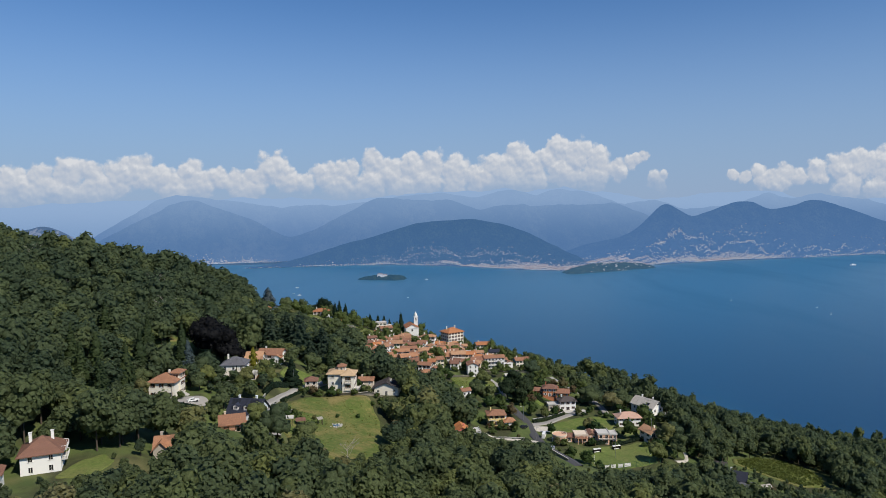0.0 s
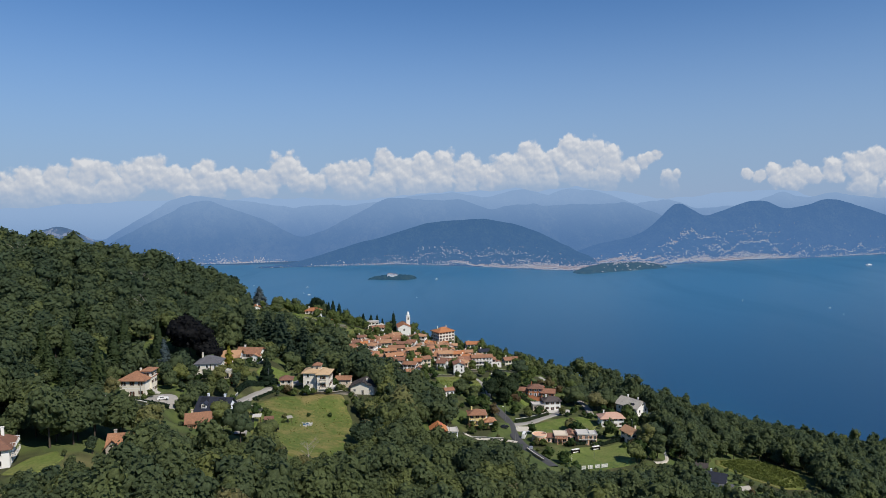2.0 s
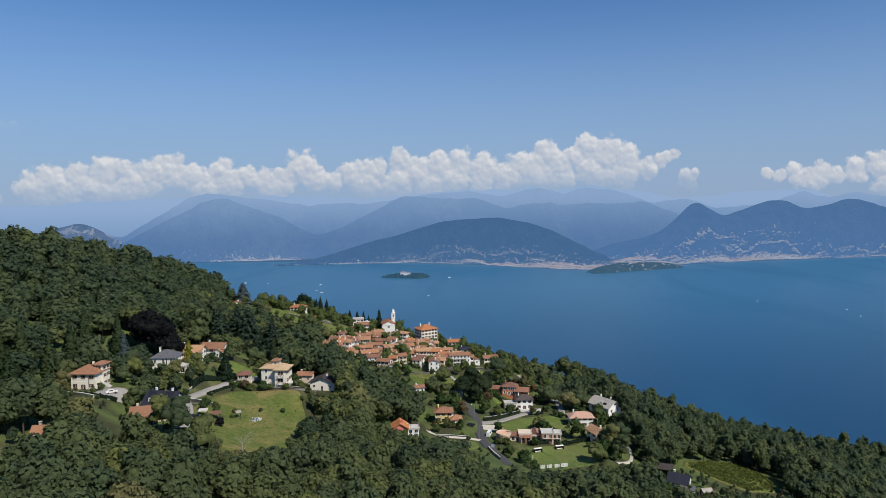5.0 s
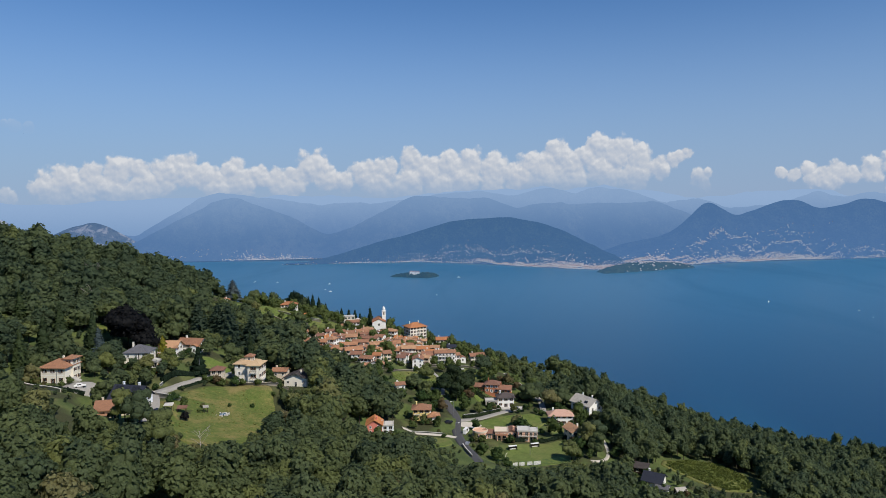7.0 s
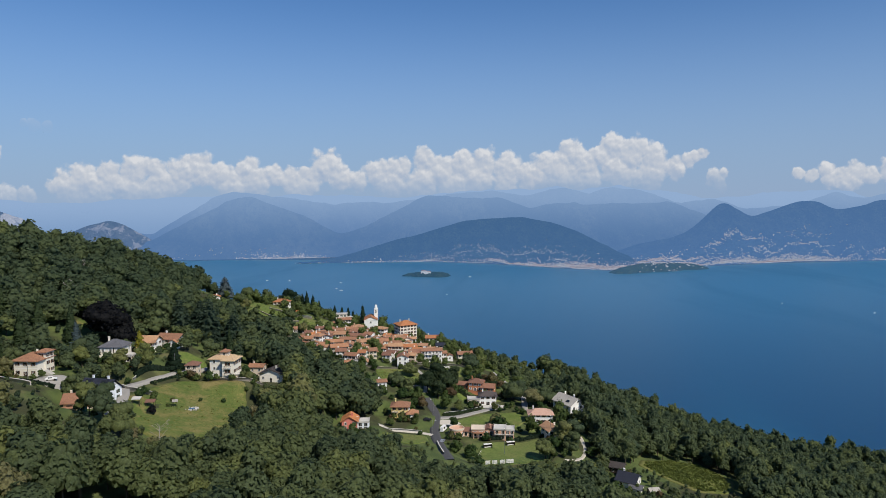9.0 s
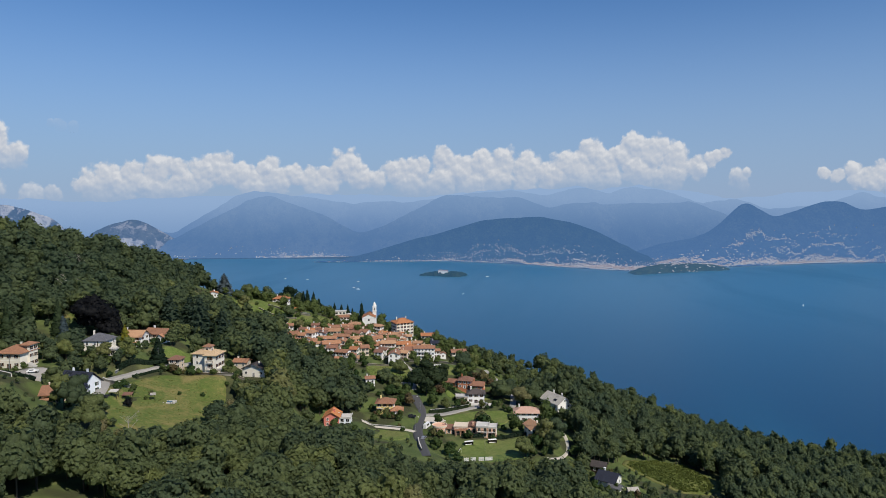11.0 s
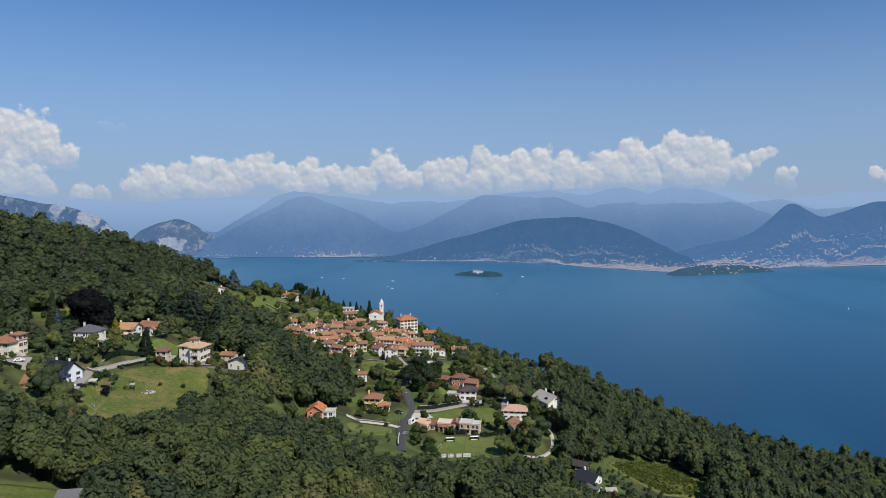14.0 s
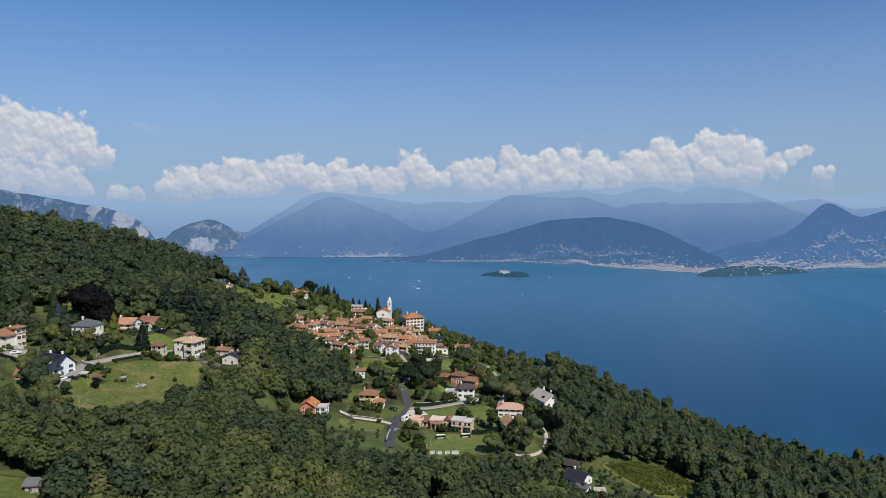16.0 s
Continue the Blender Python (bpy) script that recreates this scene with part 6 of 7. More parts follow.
def conifer(seed, height=18.0, width=6.0, tiers=15, per=13, cedar=False, size=1.0):
    """Spruce, or a broad cedar with level plates, drooping boughs in whorls."""
    rng = np.random.default_rng(seed)
    pieces = []
    for k in range(5):
        u = k / 5
        pieces.append(ball(rng, width * 0.40 * (1 - u) ** 0.85 + 0.15, height * 0.16, height * (0.16 + 0.78 * u), 0.3, open_below=True))
    for k in range(tiers):
        u = k / (tiers - 1)
        z = height * (0.10 + 0.88 * u)
        r = width / 2 * ((1 - u) ** (0.6 if cedar else 0.85) + 0.05) * rng.uniform(0.85, 1.1)
        m = max(4, int(per * (1 - u * 0.65)))
        for j in range(m):
            a = j * 2 * math.pi / m + rng.uniform(-0.3, 0.3) + k
            reach = rng.uniform(0.75, 1.1)
            for f in (0.45, 0.8, 1.0):
                c = np.array([[math.cos(a) * r * f * reach, math.sin(a) * r * f * reach, z - (0.05 if cedar else 0.32) * r * f]])
                nrm = np.array([[math.cos(a) * 0.5, math.sin(a) * 0.5, 1.0]])
                pieces.append(sprays(rng, c, nrm, size * (0.6 + 0.55 * (1 - u)) * (1.25 if cedar else 1)))
    return joined(pieces), limb((0, 0, -1), (0, 0, height * 0.95), 0.3, 0.05)


SHAPES = ((1, 13, 9), (2, 15, 10), (3, 11, 8.5), (4, 14, 8), (5, 12, 10.5), (6, 16, 9.5))
FRONT = [broadleaf(s, h, w, 640, 0.64, 26, True) for s, h, w in SHAPES]
KINDS = [broadleaf(s, h, w, 330, 0.88, 20, True, 2) for s, h, w in SHAPES]
DISTANT = [broadleaf(s, h, w, 140, 1.12, 13, True, 0) for s, h, w in SHAPES]
FARTHEST = [broadleaf(s, h, w, 80, 1.40, 10, True, 0) for s, h, w in SHAPES]


def camera_sees(x, y):
    """Whether a place lies in the valley that the walk overlooks."""
    left = np.minimum(-0.70 * y - 12, 135 - 1.12 * y)
    right = np.maximum(0.70 * y + 14, 155 + 0.40 * y)
    return (x > left) & (x < right)


# the village, its gardens and the paddocks: no wood grows inside
GARDENS = [(-92, 458), (-60, 444), (-45, 424), (-15, 402), (0, 388), (16, 372), (20, 346), (28, 336), (48, 316), (66, 302), (104, 314), (128, 332), (130, 365), (114, 380),
           (108, 404), (99, 432), (88, 462), (66, 487), (46, 517), (15, 541), (-20, 566), (-60, 572), (-110, 562), (-138, 540), (-132, 500), (-116, 464)]


def near_roads(x, y, margin):
    r = np.zeros(np.shape(x), bool)
    for pts, w in ROADS:
        for qx, qy in smooth_line(pts):
            r |= np.hypot(x - qx, y - qy) < w / 2 + margin
    return r


def near_houses(x, y, margin):
    r = np.zeros(np.shape(x), bool)
    for fx, fy, size, _ in FOOT:
        r |= np.hypot(x - fx, y - fy) < size + margin
    return r


LANES = [smooth_line(ROADS[i][0])[::3] for i in (0, 1, 3, 4)]


def under_sightlines(x, y, z, tall):
    """Trees are kept under the camera's sightlines to open ground, lanes and houses: the height left free for each
    tree.
    """
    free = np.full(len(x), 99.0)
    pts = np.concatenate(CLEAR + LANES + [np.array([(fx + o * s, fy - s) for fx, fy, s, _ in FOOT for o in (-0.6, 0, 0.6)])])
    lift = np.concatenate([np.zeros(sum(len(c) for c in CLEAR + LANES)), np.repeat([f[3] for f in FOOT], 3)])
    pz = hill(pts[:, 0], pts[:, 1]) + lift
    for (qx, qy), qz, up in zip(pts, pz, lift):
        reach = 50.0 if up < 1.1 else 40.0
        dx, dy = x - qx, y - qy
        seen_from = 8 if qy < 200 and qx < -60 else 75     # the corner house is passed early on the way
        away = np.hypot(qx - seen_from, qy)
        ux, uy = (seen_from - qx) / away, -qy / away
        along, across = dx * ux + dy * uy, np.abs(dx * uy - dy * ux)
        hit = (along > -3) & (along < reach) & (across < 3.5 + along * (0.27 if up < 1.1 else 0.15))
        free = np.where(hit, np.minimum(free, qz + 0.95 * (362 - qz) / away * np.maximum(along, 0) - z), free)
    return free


# tall trees, the wood before them kept low for the camera's view: place, height, width
CEDARS = [(-92, 355, 21, 14), (-86, 366, 21, 13), (-78, 361, 24, 17), (-66, 364, 20, 13), (-70, 350, 12, 9)]
SPRUCE_SPOTS = [(-118, 301, 20, 7), (-125, 262, 22, 8.5), (-136, 261, 17, 8), (-128, 281, 18, 7), (-143, 256, 17, 7), (-133, 300, 19, 7), (-58, 340, 17, 6), (-119, 230, 16, 7), (-131, 240, 17, 7), (-152, 300, 18, 7)]
BEDS = [f for f in FOOT if f[1] > 250]
FOOT += [(x, y, 3.0, h * 0.3) for x, y, h, w in CEDARS + SPRUCE_SPOTS]
FOOT += [(-110, 317, 9.0, 6.0), (-87.3, 306, 2.0, 1.0), (-115.5, 301, 2.5, 1.5), (-134.5, 512, 6.0, 1.0), (-36.6, 562, 3.0, 5.0), (-92, 586, 4.0, 6.0), (-104, 571, 6.0, 4.0)]

rng = np.random.default_rng(12)
step = 6.9
tx, ty = np.meshgrid(np.arange(-420, 430, step), np.arange(112, 640, step), indexing="ij")
tx = (tx + rng.uniform(-3.0, 3.0, tx.shape)).ravel()
ty = (ty + rng.uniform(-3.0, 3.0, ty.shape)).ravel()
keep = camera_sees(tx, ty) & (ty < np.interp(tx, EDGE_X, EDGE_Y) + 14)
keep &= ~inside(tx, ty, GARDENS) & ~near_roads(tx, ty, 2.5) & ~near_houses(tx, ty, 1.5)
for ring_ in SPARE:
    keep &= ~inside(tx, ty, ring_)
tx, ty = tx[keep], ty[keep]
ax, ay = np.meshgrid(np.arange(131, 430, 7.0), np.arange(112, 540, 7.0), indexing="ij")
ax = (ax + rng.uniform(-2.4, 2.4, ax.shape)).ravel()
ay = (ay + rng.uniform(-2.4, 2.4, ay.shape)).ravel()
more_ = camera_sees(ax, ay) & (ay < np.interp(ax, EDGE_X, EDGE_Y) + 10) & ~near_roads(ax, ay, 2.5) & ~near_houses(ax, ay, 1.5) & (ay > 240)
for ring_ in SPARE:
    more_ &= ~inside(ax, ay, ring_)
tx, ty = np.concatenate([tx, ax[more_]]), np.concatenate([ty, ay[more_]])
tz = hill(tx, ty) - 0.3
TURNS, SIZES, TALL = rng.uniform(0, 6.28, len(tx)), rng.uniform(0.78, 1.28, len(tx)), rng.uniform(0.8, 1.15, len(tx))
left_free = under_sightlines(tx, ty, tz, 13.5)
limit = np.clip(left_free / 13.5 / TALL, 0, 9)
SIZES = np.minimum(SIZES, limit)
SIZES = np.where((tx > -100) & (tx < 110) & (ty > 505), SIZES * 0.45, SIZES)     # shrunk to scrub so the village firs show in the camera's view
SIZES = np.where((tx > 60) & (tx < 130) & (ty > 430) & (ty <= 505), SIZES * 0.6, SIZES)
TALL = np.where(tx > 128, TALL * 1.25, TALL)
SIZES = np.where(tx > 128, SIZES * 0.68, SIZES)     # smaller crowns on the eastern slope, stretched to fit the skyline in view
SIZES = np.maximum(SIZES, 0.17)     # low scrub where the sightlines leave no room for a tree
order = np.argsort(np.hypot(np.maximum(np.abs(tx - 75) - 75, 0), ty))
tx, ty, tz, TURNS, SIZES, TALL = tx[order], ty[order], tz[order], TURNS[order], SIZES[order], TALL[order]


def grove(name, label, sel, kinds, mats, scale=(0.75, 1.25)):
    """Many trees that nobody could count, as one mesh."""
    V, Q, T, I, k = [], [], [], [], 0
    which = rng.integers(0, len(kinds), len(sel))
    for w, (crown, trunk) in enumerate(kinds):
        ids = sel[which == w]
        for (bv, bq), slot in ((crown, 0), (trunk, 1)):
            m = len(ids)
            if not m:
                continue
            a, s = TURNS[ids], SIZES[ids]
            c, sn = np.cos(a)[:, None], np.sin(a)[:, None]
            p = np.stack([(bv[:, 0] * c - bv[:, 1] * sn) * s[:, None] + tx[ids][:, None], (bv[:, 0] * sn + bv[:, 1] * c) * s[:, None] + ty[ids][:, None],
                          bv[:, 2] * s[:, None] * TALL[ids][:, None] + tz[ids][:, None]], -1).reshape(-1, 3)
            V.append(p)
            Q.append((bq[None] + (np.arange(m) * len(bv))[:, None, None] + k).reshape(-1, 4))
            T.append(np.repeat(TINTS[ids], len(bv)))
            I.append(np.full(m * len(bq), slot))
            k += m * len(bv)
    me = mesh_from(name, np.concatenate(V), np.concatenate(Q), mats, np.concatenate(I), np.concatenate(T), smooth=True)
    return tagged(new(name, me), label, "woodland", kind="stuff")


patch = waves(tx, ty, 45, 8, 3)
TINTS = np.clip(0.44 + 0.30 * patch + rng.normal(0, 0.2, len(tx)) - 0.30 * np.clip((-tx - 70) / 60, 0, 1) - 0.16 * np.clip((tx - 110) / 30, 0, 1) - 0.34 * np.exp(-((tx + 35) / 38) ** 2 - ((ty - 385) / 48) ** 2), 0, 1)
ids = np.arange(len(tx))
NEAR = 260
grove("forest", "dense green deciduous wood covering the hillside", ids[NEAR:NEAR + 850], KINDS, [M_FOREST, M_BARK])
grove("forest", "wooded middle slope of mixed green trees", ids[NEAR + 850:NEAR + 3000], DISTANT, [M_FOREST, M_BARK])
grove("forest", "distant woods along the brow of the hill", ids[NEAR + 3000:], FARTHEST, [M_FOREST, M_BARK])


def tree_model(kind, leaves, label, name="tree"):
    """One tree as a thing: trunk and crown."""
    (cv, cq), (tv, tq) = kind
    root = tagged(new(name), label, "tree", "trees of the hillside wood")
    for pn, v, q, m in (("trunk", tv, tq, M_BARK), ("crown", cv, cq, leaves)):
        o = new(pn, mesh_from(pn, v, q, [m], smooth=True))
        o.parent = root
    return root


models = [tree_model(k, M_LEAF, "leafy green deciduous tree at the wood's near edge") for k in FRONT]
used = set()
for i in ids[:NEAR]:
    w = int(rng.integers(0, len(models)))
    m = pose(tx[i], ty[i], tz[i], 0, 0, math.degrees(TURNS[i]))
    if w not in used:
        used.add(w)
        ob = models[w]
        ob.matrix_basis = m
    else:
        ob = copy_thing(models[w], m)
    ob.scale = (SIZES[i], SIZES[i], SIZES[i] * TALL[i])


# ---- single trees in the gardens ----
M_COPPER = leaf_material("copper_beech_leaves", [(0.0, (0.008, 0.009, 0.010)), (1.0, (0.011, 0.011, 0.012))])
M_GOLD = leaf_material("golden_cypress", [(0.0, (0.20, 0.19, 0.025)), (1.0, (0.26, 0.23, 0.035))])
M_BLUESPRUCE = leaf_material("blue_spruce", [(0.0, (0.065, 0.095, 0.10)), (1.0, (0.10, 0.13, 0.14))])
M_SPRUCE = leaf_material("spruce_needles", [(0.0, (0.034, 0.055, 0.024)), (1.0, (0.055, 0.080, 0.030))])
M_FIR = leaf_material("dark_fir", [(0.0, (0.014, 0.030, 0.016)), (1.0, (0.024, 0.044, 0.020))])
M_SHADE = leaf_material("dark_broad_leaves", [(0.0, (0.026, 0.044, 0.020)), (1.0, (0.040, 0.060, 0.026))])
M_CEDAR = leaf_material("grey_green_cedar", [(0.0, (0.034, 0.056, 0.036)), (1.0, (0.048, 0.072, 0.044))])
M_BUSH = leaf_material("garden_bush", [(0.0, (0.03, 0.06, 0.018)), (0.5, (0.06, 0.095, 0.028)), (0.85, (0.10, 0.13, 0.04)), (1.0, (0.13, 0.09, 0.05))])


def column(seed, height, width, count=160, size=0.7):
    """A dense spindle of foliage."""
    g = np.random.default_rng(seed)
    u = g.uniform(0.02, 1, count)
    a = g.uniform(0, 6.28, count)
    r = width / 2 * np.sin(np.clip(u * 0.9 + 0.12, 0, 1) * math.pi) ** 0.7
    c = np.stack([np.cos(a) * r, np.sin(a) * r, u * height], -1)
    d = np.stack([np.cos(a), np.sin(a), 0.4 + 0 * a], -1)
    return joined([ball(g, width * 0.34, height * 0.46, height * 0.48, 0.05), sprays(g, c, d, size)]), limb((0, 0, -1), (0, 0, height * 0.6), 0.2, 0.1)


def single(kind, leaves, label, x, y, k=1.0, name="tree", dz=-0.3):
    o = tree_model(kind, leaves, label, name)
    o["group"] = "garden trees"
    o.matrix_basis = pose(x, y, float(hill(x, y)) + dz, 0, 0, (x * 37 + y * 11) % 360)
    o.scale = (k, k, k)
    return o


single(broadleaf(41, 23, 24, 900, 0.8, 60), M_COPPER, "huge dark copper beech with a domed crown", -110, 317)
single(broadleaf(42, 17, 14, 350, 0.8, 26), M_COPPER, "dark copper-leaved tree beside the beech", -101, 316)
for i, (x, y, h, w) in enumerate(CEDARS):
    single(conifer(50 + i, h, w, 17, 17, True, 1.3), M_CEDAR, "broad cedar with level plates of grey-green needles", x, y)
single(conifer(57, 14, 9, 14, 16, False, 1.2), M_CONIFER, "dense dark conifer on the garden slope", -69, 303)
single(column(58, 12.5, 4.0, 240, 0.7), M_GOLD, "narrow golden yellow cypress", -87.3, 306)
single(conifer(59, 12, 7, 18, 16, False, 0.9), M_BLUESPRUCE, "pale blue spruce between dark trees", -115.5, 301)
single(conifer(61, 16.5, 13, 16, 18, True, 1.3), M_BLUESPRUCE, "broad blue-grey cedar on the brow of the hill", -134.5, 512)
for i, (x, y, h, w) in enumerate(SPRUCE_SPOTS):
    single(conifer(70 + i, h, w, 17, 15), M_SPRUCE, "tall green spruce rising from the wood", x, y)
for i, (x, y, h, w) in enumerate(((-36.6, 562, 20.5, 8.5), (-92, 586, 18, 8), (-87, 588, 17, 8), (-96, 587, 15, 7), (-77, 572, 13, 7), (-57, 572, 13, 6.5), (-52, 574, 14, 6.5), (-47, 571, 12, 6), (-64, 575, 12, 6.5), (-41, 577, 12, 4.5))):
    single(conifer(90 + i, h, w, 15, 13, False, 0.9), M_FIR, "dark pointed fir above the village", x, y)
single(broadleaf(81, 18, 16, 260, 0.8, 14), M_FIR, "round dark tree above the village meadow", -104, 571)
single(broadleaf(82, 15, 13, 220, 0.8, 14), M_LEAF, "round leafy tree on the brow of the hill", -127, 541)
for i, (x, y, h, w) in enumerate(((42, 405, 18, 11), (49, 401, 16, 11), (38, 397, 14, 10), (52, 411, 16, 9), (45, 392, 12, 9))):
    single(broadleaf(100 + i, h, w, 300, 0.7, 14), M_SHADE, "tall dark tree between the lower gardens", x, y)
for i, (x, y, h, w) in enumerate(((88, 404, 12, 13), (93, 411, 12, 12), (100, 395, 11, 11), (107, 400, 12, 13), (112, 333, 13, 9), (118, 340, 13, 9), (116, 326, 12, 9), (103, 316, 10, 9), (80, 362, 6.5, 8),
                                   (60, 457, 9, 11), (66, 462, 9, 9), (25, 415, 9, 9), (20, 395, 9, 9), (27, 392, 8, 8), (-118, 506, 9, 8), (-113, 500, 8, 8), (-82, 512, 9, 9), (-65, 490, 8, 9))):
    single(broadleaf(120 + i, h, w, 180, 0.75, 12), M_LEAF, "round leafy tree in the gardens", x, y)

for i, (x, y, h, w) in enumerate(((-103, 284, 12, 8), (-99, 280, 10, 7), (-106, 278, 9, 7), (-96, 283, 8, 6), (-89, 284, 6, 5), (-84, 285, 7, 6), (-100, 272, 8, 6), (-118, 258, 9, 7), (-122, 268, 11, 8),
                                   (-80, 296, 8, 6), (-76, 292, 6, 5.5), (-88, 256, 9, 7),
                                   (-54, 312, 8, 6), (-36, 304, 4, 4), (-66, 334, 10, 8), (-98, 312, 9, 8), (-57, 228, 16, 10), (-46, 220, 13, 10), (-64, 231, 14, 9))):
    single(broadleaf(200 + i, h, w, 150, 0.6, 10), M_LEAF, "leafy garden tree between the villas", x, y)

# small trees and bushes between the houses
small = [broadleaf(140 + i, 4.5 + i * 0.6, 4.0 + i * 0.3, 80, 0.5, 7, True) for i in range(4)]
PLANTED = []       # x, y, turn, width, height, kind
spots = []
g = np.random.default_rng(77)
gpx, gpy = g.uniform(-135, 130, 5200), g.uniform(300, 570, 5200)
fit = inside(gpx, gpy, GARDENS) & ~near_roads(gpx, gpy, 1.6) & ~near_houses(gpx, gpy, 0.8)
for ring_ in SPARE:
    fit &= ~inside(gpx, gpy, ring_)
placed = 0
for x, y in zip(gpx[fit], gpy[fit]):
    if placed > 360 or any(math.hypot(x - a, y - b) < 3.0 for a, b in spots):
        continue
    spots.append((x, y))
    k = g.uniform(0.45, 1.25) if placed % 4 else g.uniform(1.2, 1.8)
    PLANTED.append((x, y, g.uniform(0, 6.28), k, k * g.uniform(0.8, 1.3), int(g.integers(0, 4))))
    placed += 1
for x, y, k in ((-62, 262, 0.5), (-60, 268, 0.7), (-57, 262, 0.6), (-52, 268, 0.55), (-44, 276, 0.45), (-36, 281, 0.5),
                (-55, 296, 0.8), (-50, 298, 0.9), (-40, 299, 0.8), (-34, 303, 0.7), (-30, 300, 0.5), (-104, 256, 0.6), (-112, 257, 0.5), (-84, 284, 0.9), (-78, 288, 0.9), (-86, 280, 1.0), (-80, 282, 0.8), (-76, 276, 0.7),
                (-112, 500, 1.0), (-108, 512, 0.8), (-100, 494, 0.9), (-96, 510, 1.2), (-93, 488, 0.8), (-102, 478, 1.0), (-90, 520, 0.9), (-76, 516, 1.1), (-70, 508, 0.8), (-66, 528, 0.9), (-116, 520, 0.8), (-108, 530, 1.0), (-120, 492, 0.7),
                (-51, 262, 0.4), (-31, 294, 0.5), (-61, 258, 0.7), (-63, 266, 0.8), (-47, 299, 0.7), (-58, 297, 0.9), (-28, 298, 0.8)):
    PLANTED.append((x, y, (x * 53) % 6.28, k, k, int(abs(x * 7)) % 4))

# shrubs against the house fronts
g = np.random.default_rng(91)
for hx, hy, half, _ in BEDS:
    low = 300 < hy < 420 and hx > 0
    for i in range(9 if half > 12 else 6 if low else 4):
        x, y, k = hx + g.uniform(-1.15, 1.15) * half, hy - min(half, 5.5) - g.uniform(0.8, 3.0), g.uniform(0.4, 0.95 if low else 0.75)
        if near_roads(np.array([x]), np.array([y]), 0.8)[0] or any(math.hypot(x - a, y - b) < min(c, 5.5) * 0.8 for a, b, c, _ in BEDS):
            continue
        PLANTED.append((x, y, g.uniform(0, 6.28), k, k * g.uniform(0.8, 1.2), i % 4))

# the nearer bushes are single things, those among the far roofs one mass of shrubbery
PLANTED.sort(key=lambda b: math.hypot(b[0] - 75, b[1]))
shrubs, rest = {}, []
for n_, (x, y, turn, k, kz, kind) in enumerate(PLANTED):
    z = float(hill(x, y)) - 0.35 * k
    if n_ < 280:
        m = pose(x, y, z, 0, 0, math.degrees(turn))
        if kind in shrubs:
            ob = copy_thing(shrubs[kind], m)
        else:
            ob = shrubs[kind] = tagged(new("bush", mesh_from("bush", *small[kind][0], [M_BUSH])), "small green garden bush", "bush", "garden bushes")
            ob.matrix_basis = m
        ob.scale = (k, k, kz)
    else:
        v, q = small[kind][0]
        c, sn = math.cos(turn), math.sin(turn)
        rest.append((np.stack([(v[:, 0] * c - v[:, 1] * sn) * k + x, (v[:, 0] * sn + v[:, 1] * c) * k + y, v[:, 2] * kz + z], -1), q))
tagged(new("shrubbery", mesh_from("shrubbery", *joined(rest), [M_BUSH])), "green shrubs and small trees among the village gardens", "shrubs", kind="stuff")


def hedge(label, pts, width, height):
    """A clipped hedge along a line."""
    p = smooth_line(pts)
    g_ = np.random.default_rng(int(abs(pts[0][0]) * 10))
    seg = np.linalg.norm(np.diff(p, axis=0), axis=1)
    n_ = int(seg.sum() * 14)
    t_ = g_.uniform(0, len(p) - 1.001, n_)
    i_ = t_.astype(int)
    f_ = (t_ - i_)[:, None]
    c = p[i_] * (1 - f_) + p[i_ + 1] * f_
    d = p[i_ + 1] - p[i_]
    d /= np.linalg.norm(d, axis=1)[:, None] + 1e-9
    nrm = np.stack([-d[:, 1], d[:, 0]], -1)
    u = g_.uniform(0, 2 * height + width, n_)
    side = np.where(u < height, -1, np.where(u < 2 * height, 1, 0))
    off = np.where(side == 0, g_.uniform(-0.5, 0.5, n_), side * 0.5) * width
    zz = np.where(side == 0, height, np.where(side < 0, u, u - height))
    q = c + nrm * off[:, None]
    cen = np.concatenate([q, (hill(c[:, 0], c[:, 1]) + zz)[:, None]], 1)
    out = np.concatenate([nrm * side[:, None], (side == 0).astype(float)[:, None] + 0.2], 1)
    core = []
    for a, b in zip(p, p[1:]):
        za, zb = float(hill(*a)), float(hill(*b))
        e = (b - a) / (np.linalg.norm(b - a) + 1e-9)
        w_ = np.array([-e[1], e[0]]) * width * 0.42
        v = [(*(a - w_), za - 0.4), (*(a + w_), za - 0.4), (*(b + w_), zb - 0.4), (*(b - w_), zb - 0.4), (*(a - w_), za + height * 0.95), (*(a + w_), za + height * 0.95), (*(b + w_), zb + height * 0.95), (*(b - w_), zb + height * 0.95)]
        core.append((np.array(v), np.array([[4, 5, 6, 7], [0, 4, 7, 3], [1, 2, 6, 5], [0, 1, 5, 4], [3, 7, 6, 2]])))
    v, q = joined(core + [sprays(g_, cen, out, 0.6)])
    return tagged(new("hedge", mesh_from("hedge", v, q, [M_CONIFER])), label, "hedge", "garden hedges")


hedge("clipped dark hedge along the lane", [(-69, 282), (-66.5, 290), (-62.5, 300), (-59, 306)], 1.2, 0.9)
hedge("clipped dark hedge along the lane", [(-76, 282), (-74, 290), (-70, 300), (-66, 308)], 1.6, 2.2)
hedge("tall clipped hedge before the brown house", [(56, 406), (66, 405), (78, 405), (84, 407)], 1.6, 2.4)
hedge("low hedge beside the grey drive", [(50, 370), (60, 377), (70, 386)], 1.2, 1.4)
hedge("long dark hedge under the village lane", [(62, 440), (72, 436), (84, 434)], 1.8, 2.4)
hedge("hedge along the pitch", [(72, 333), (88, 338), (104, 342)], 1.2, 1.6)
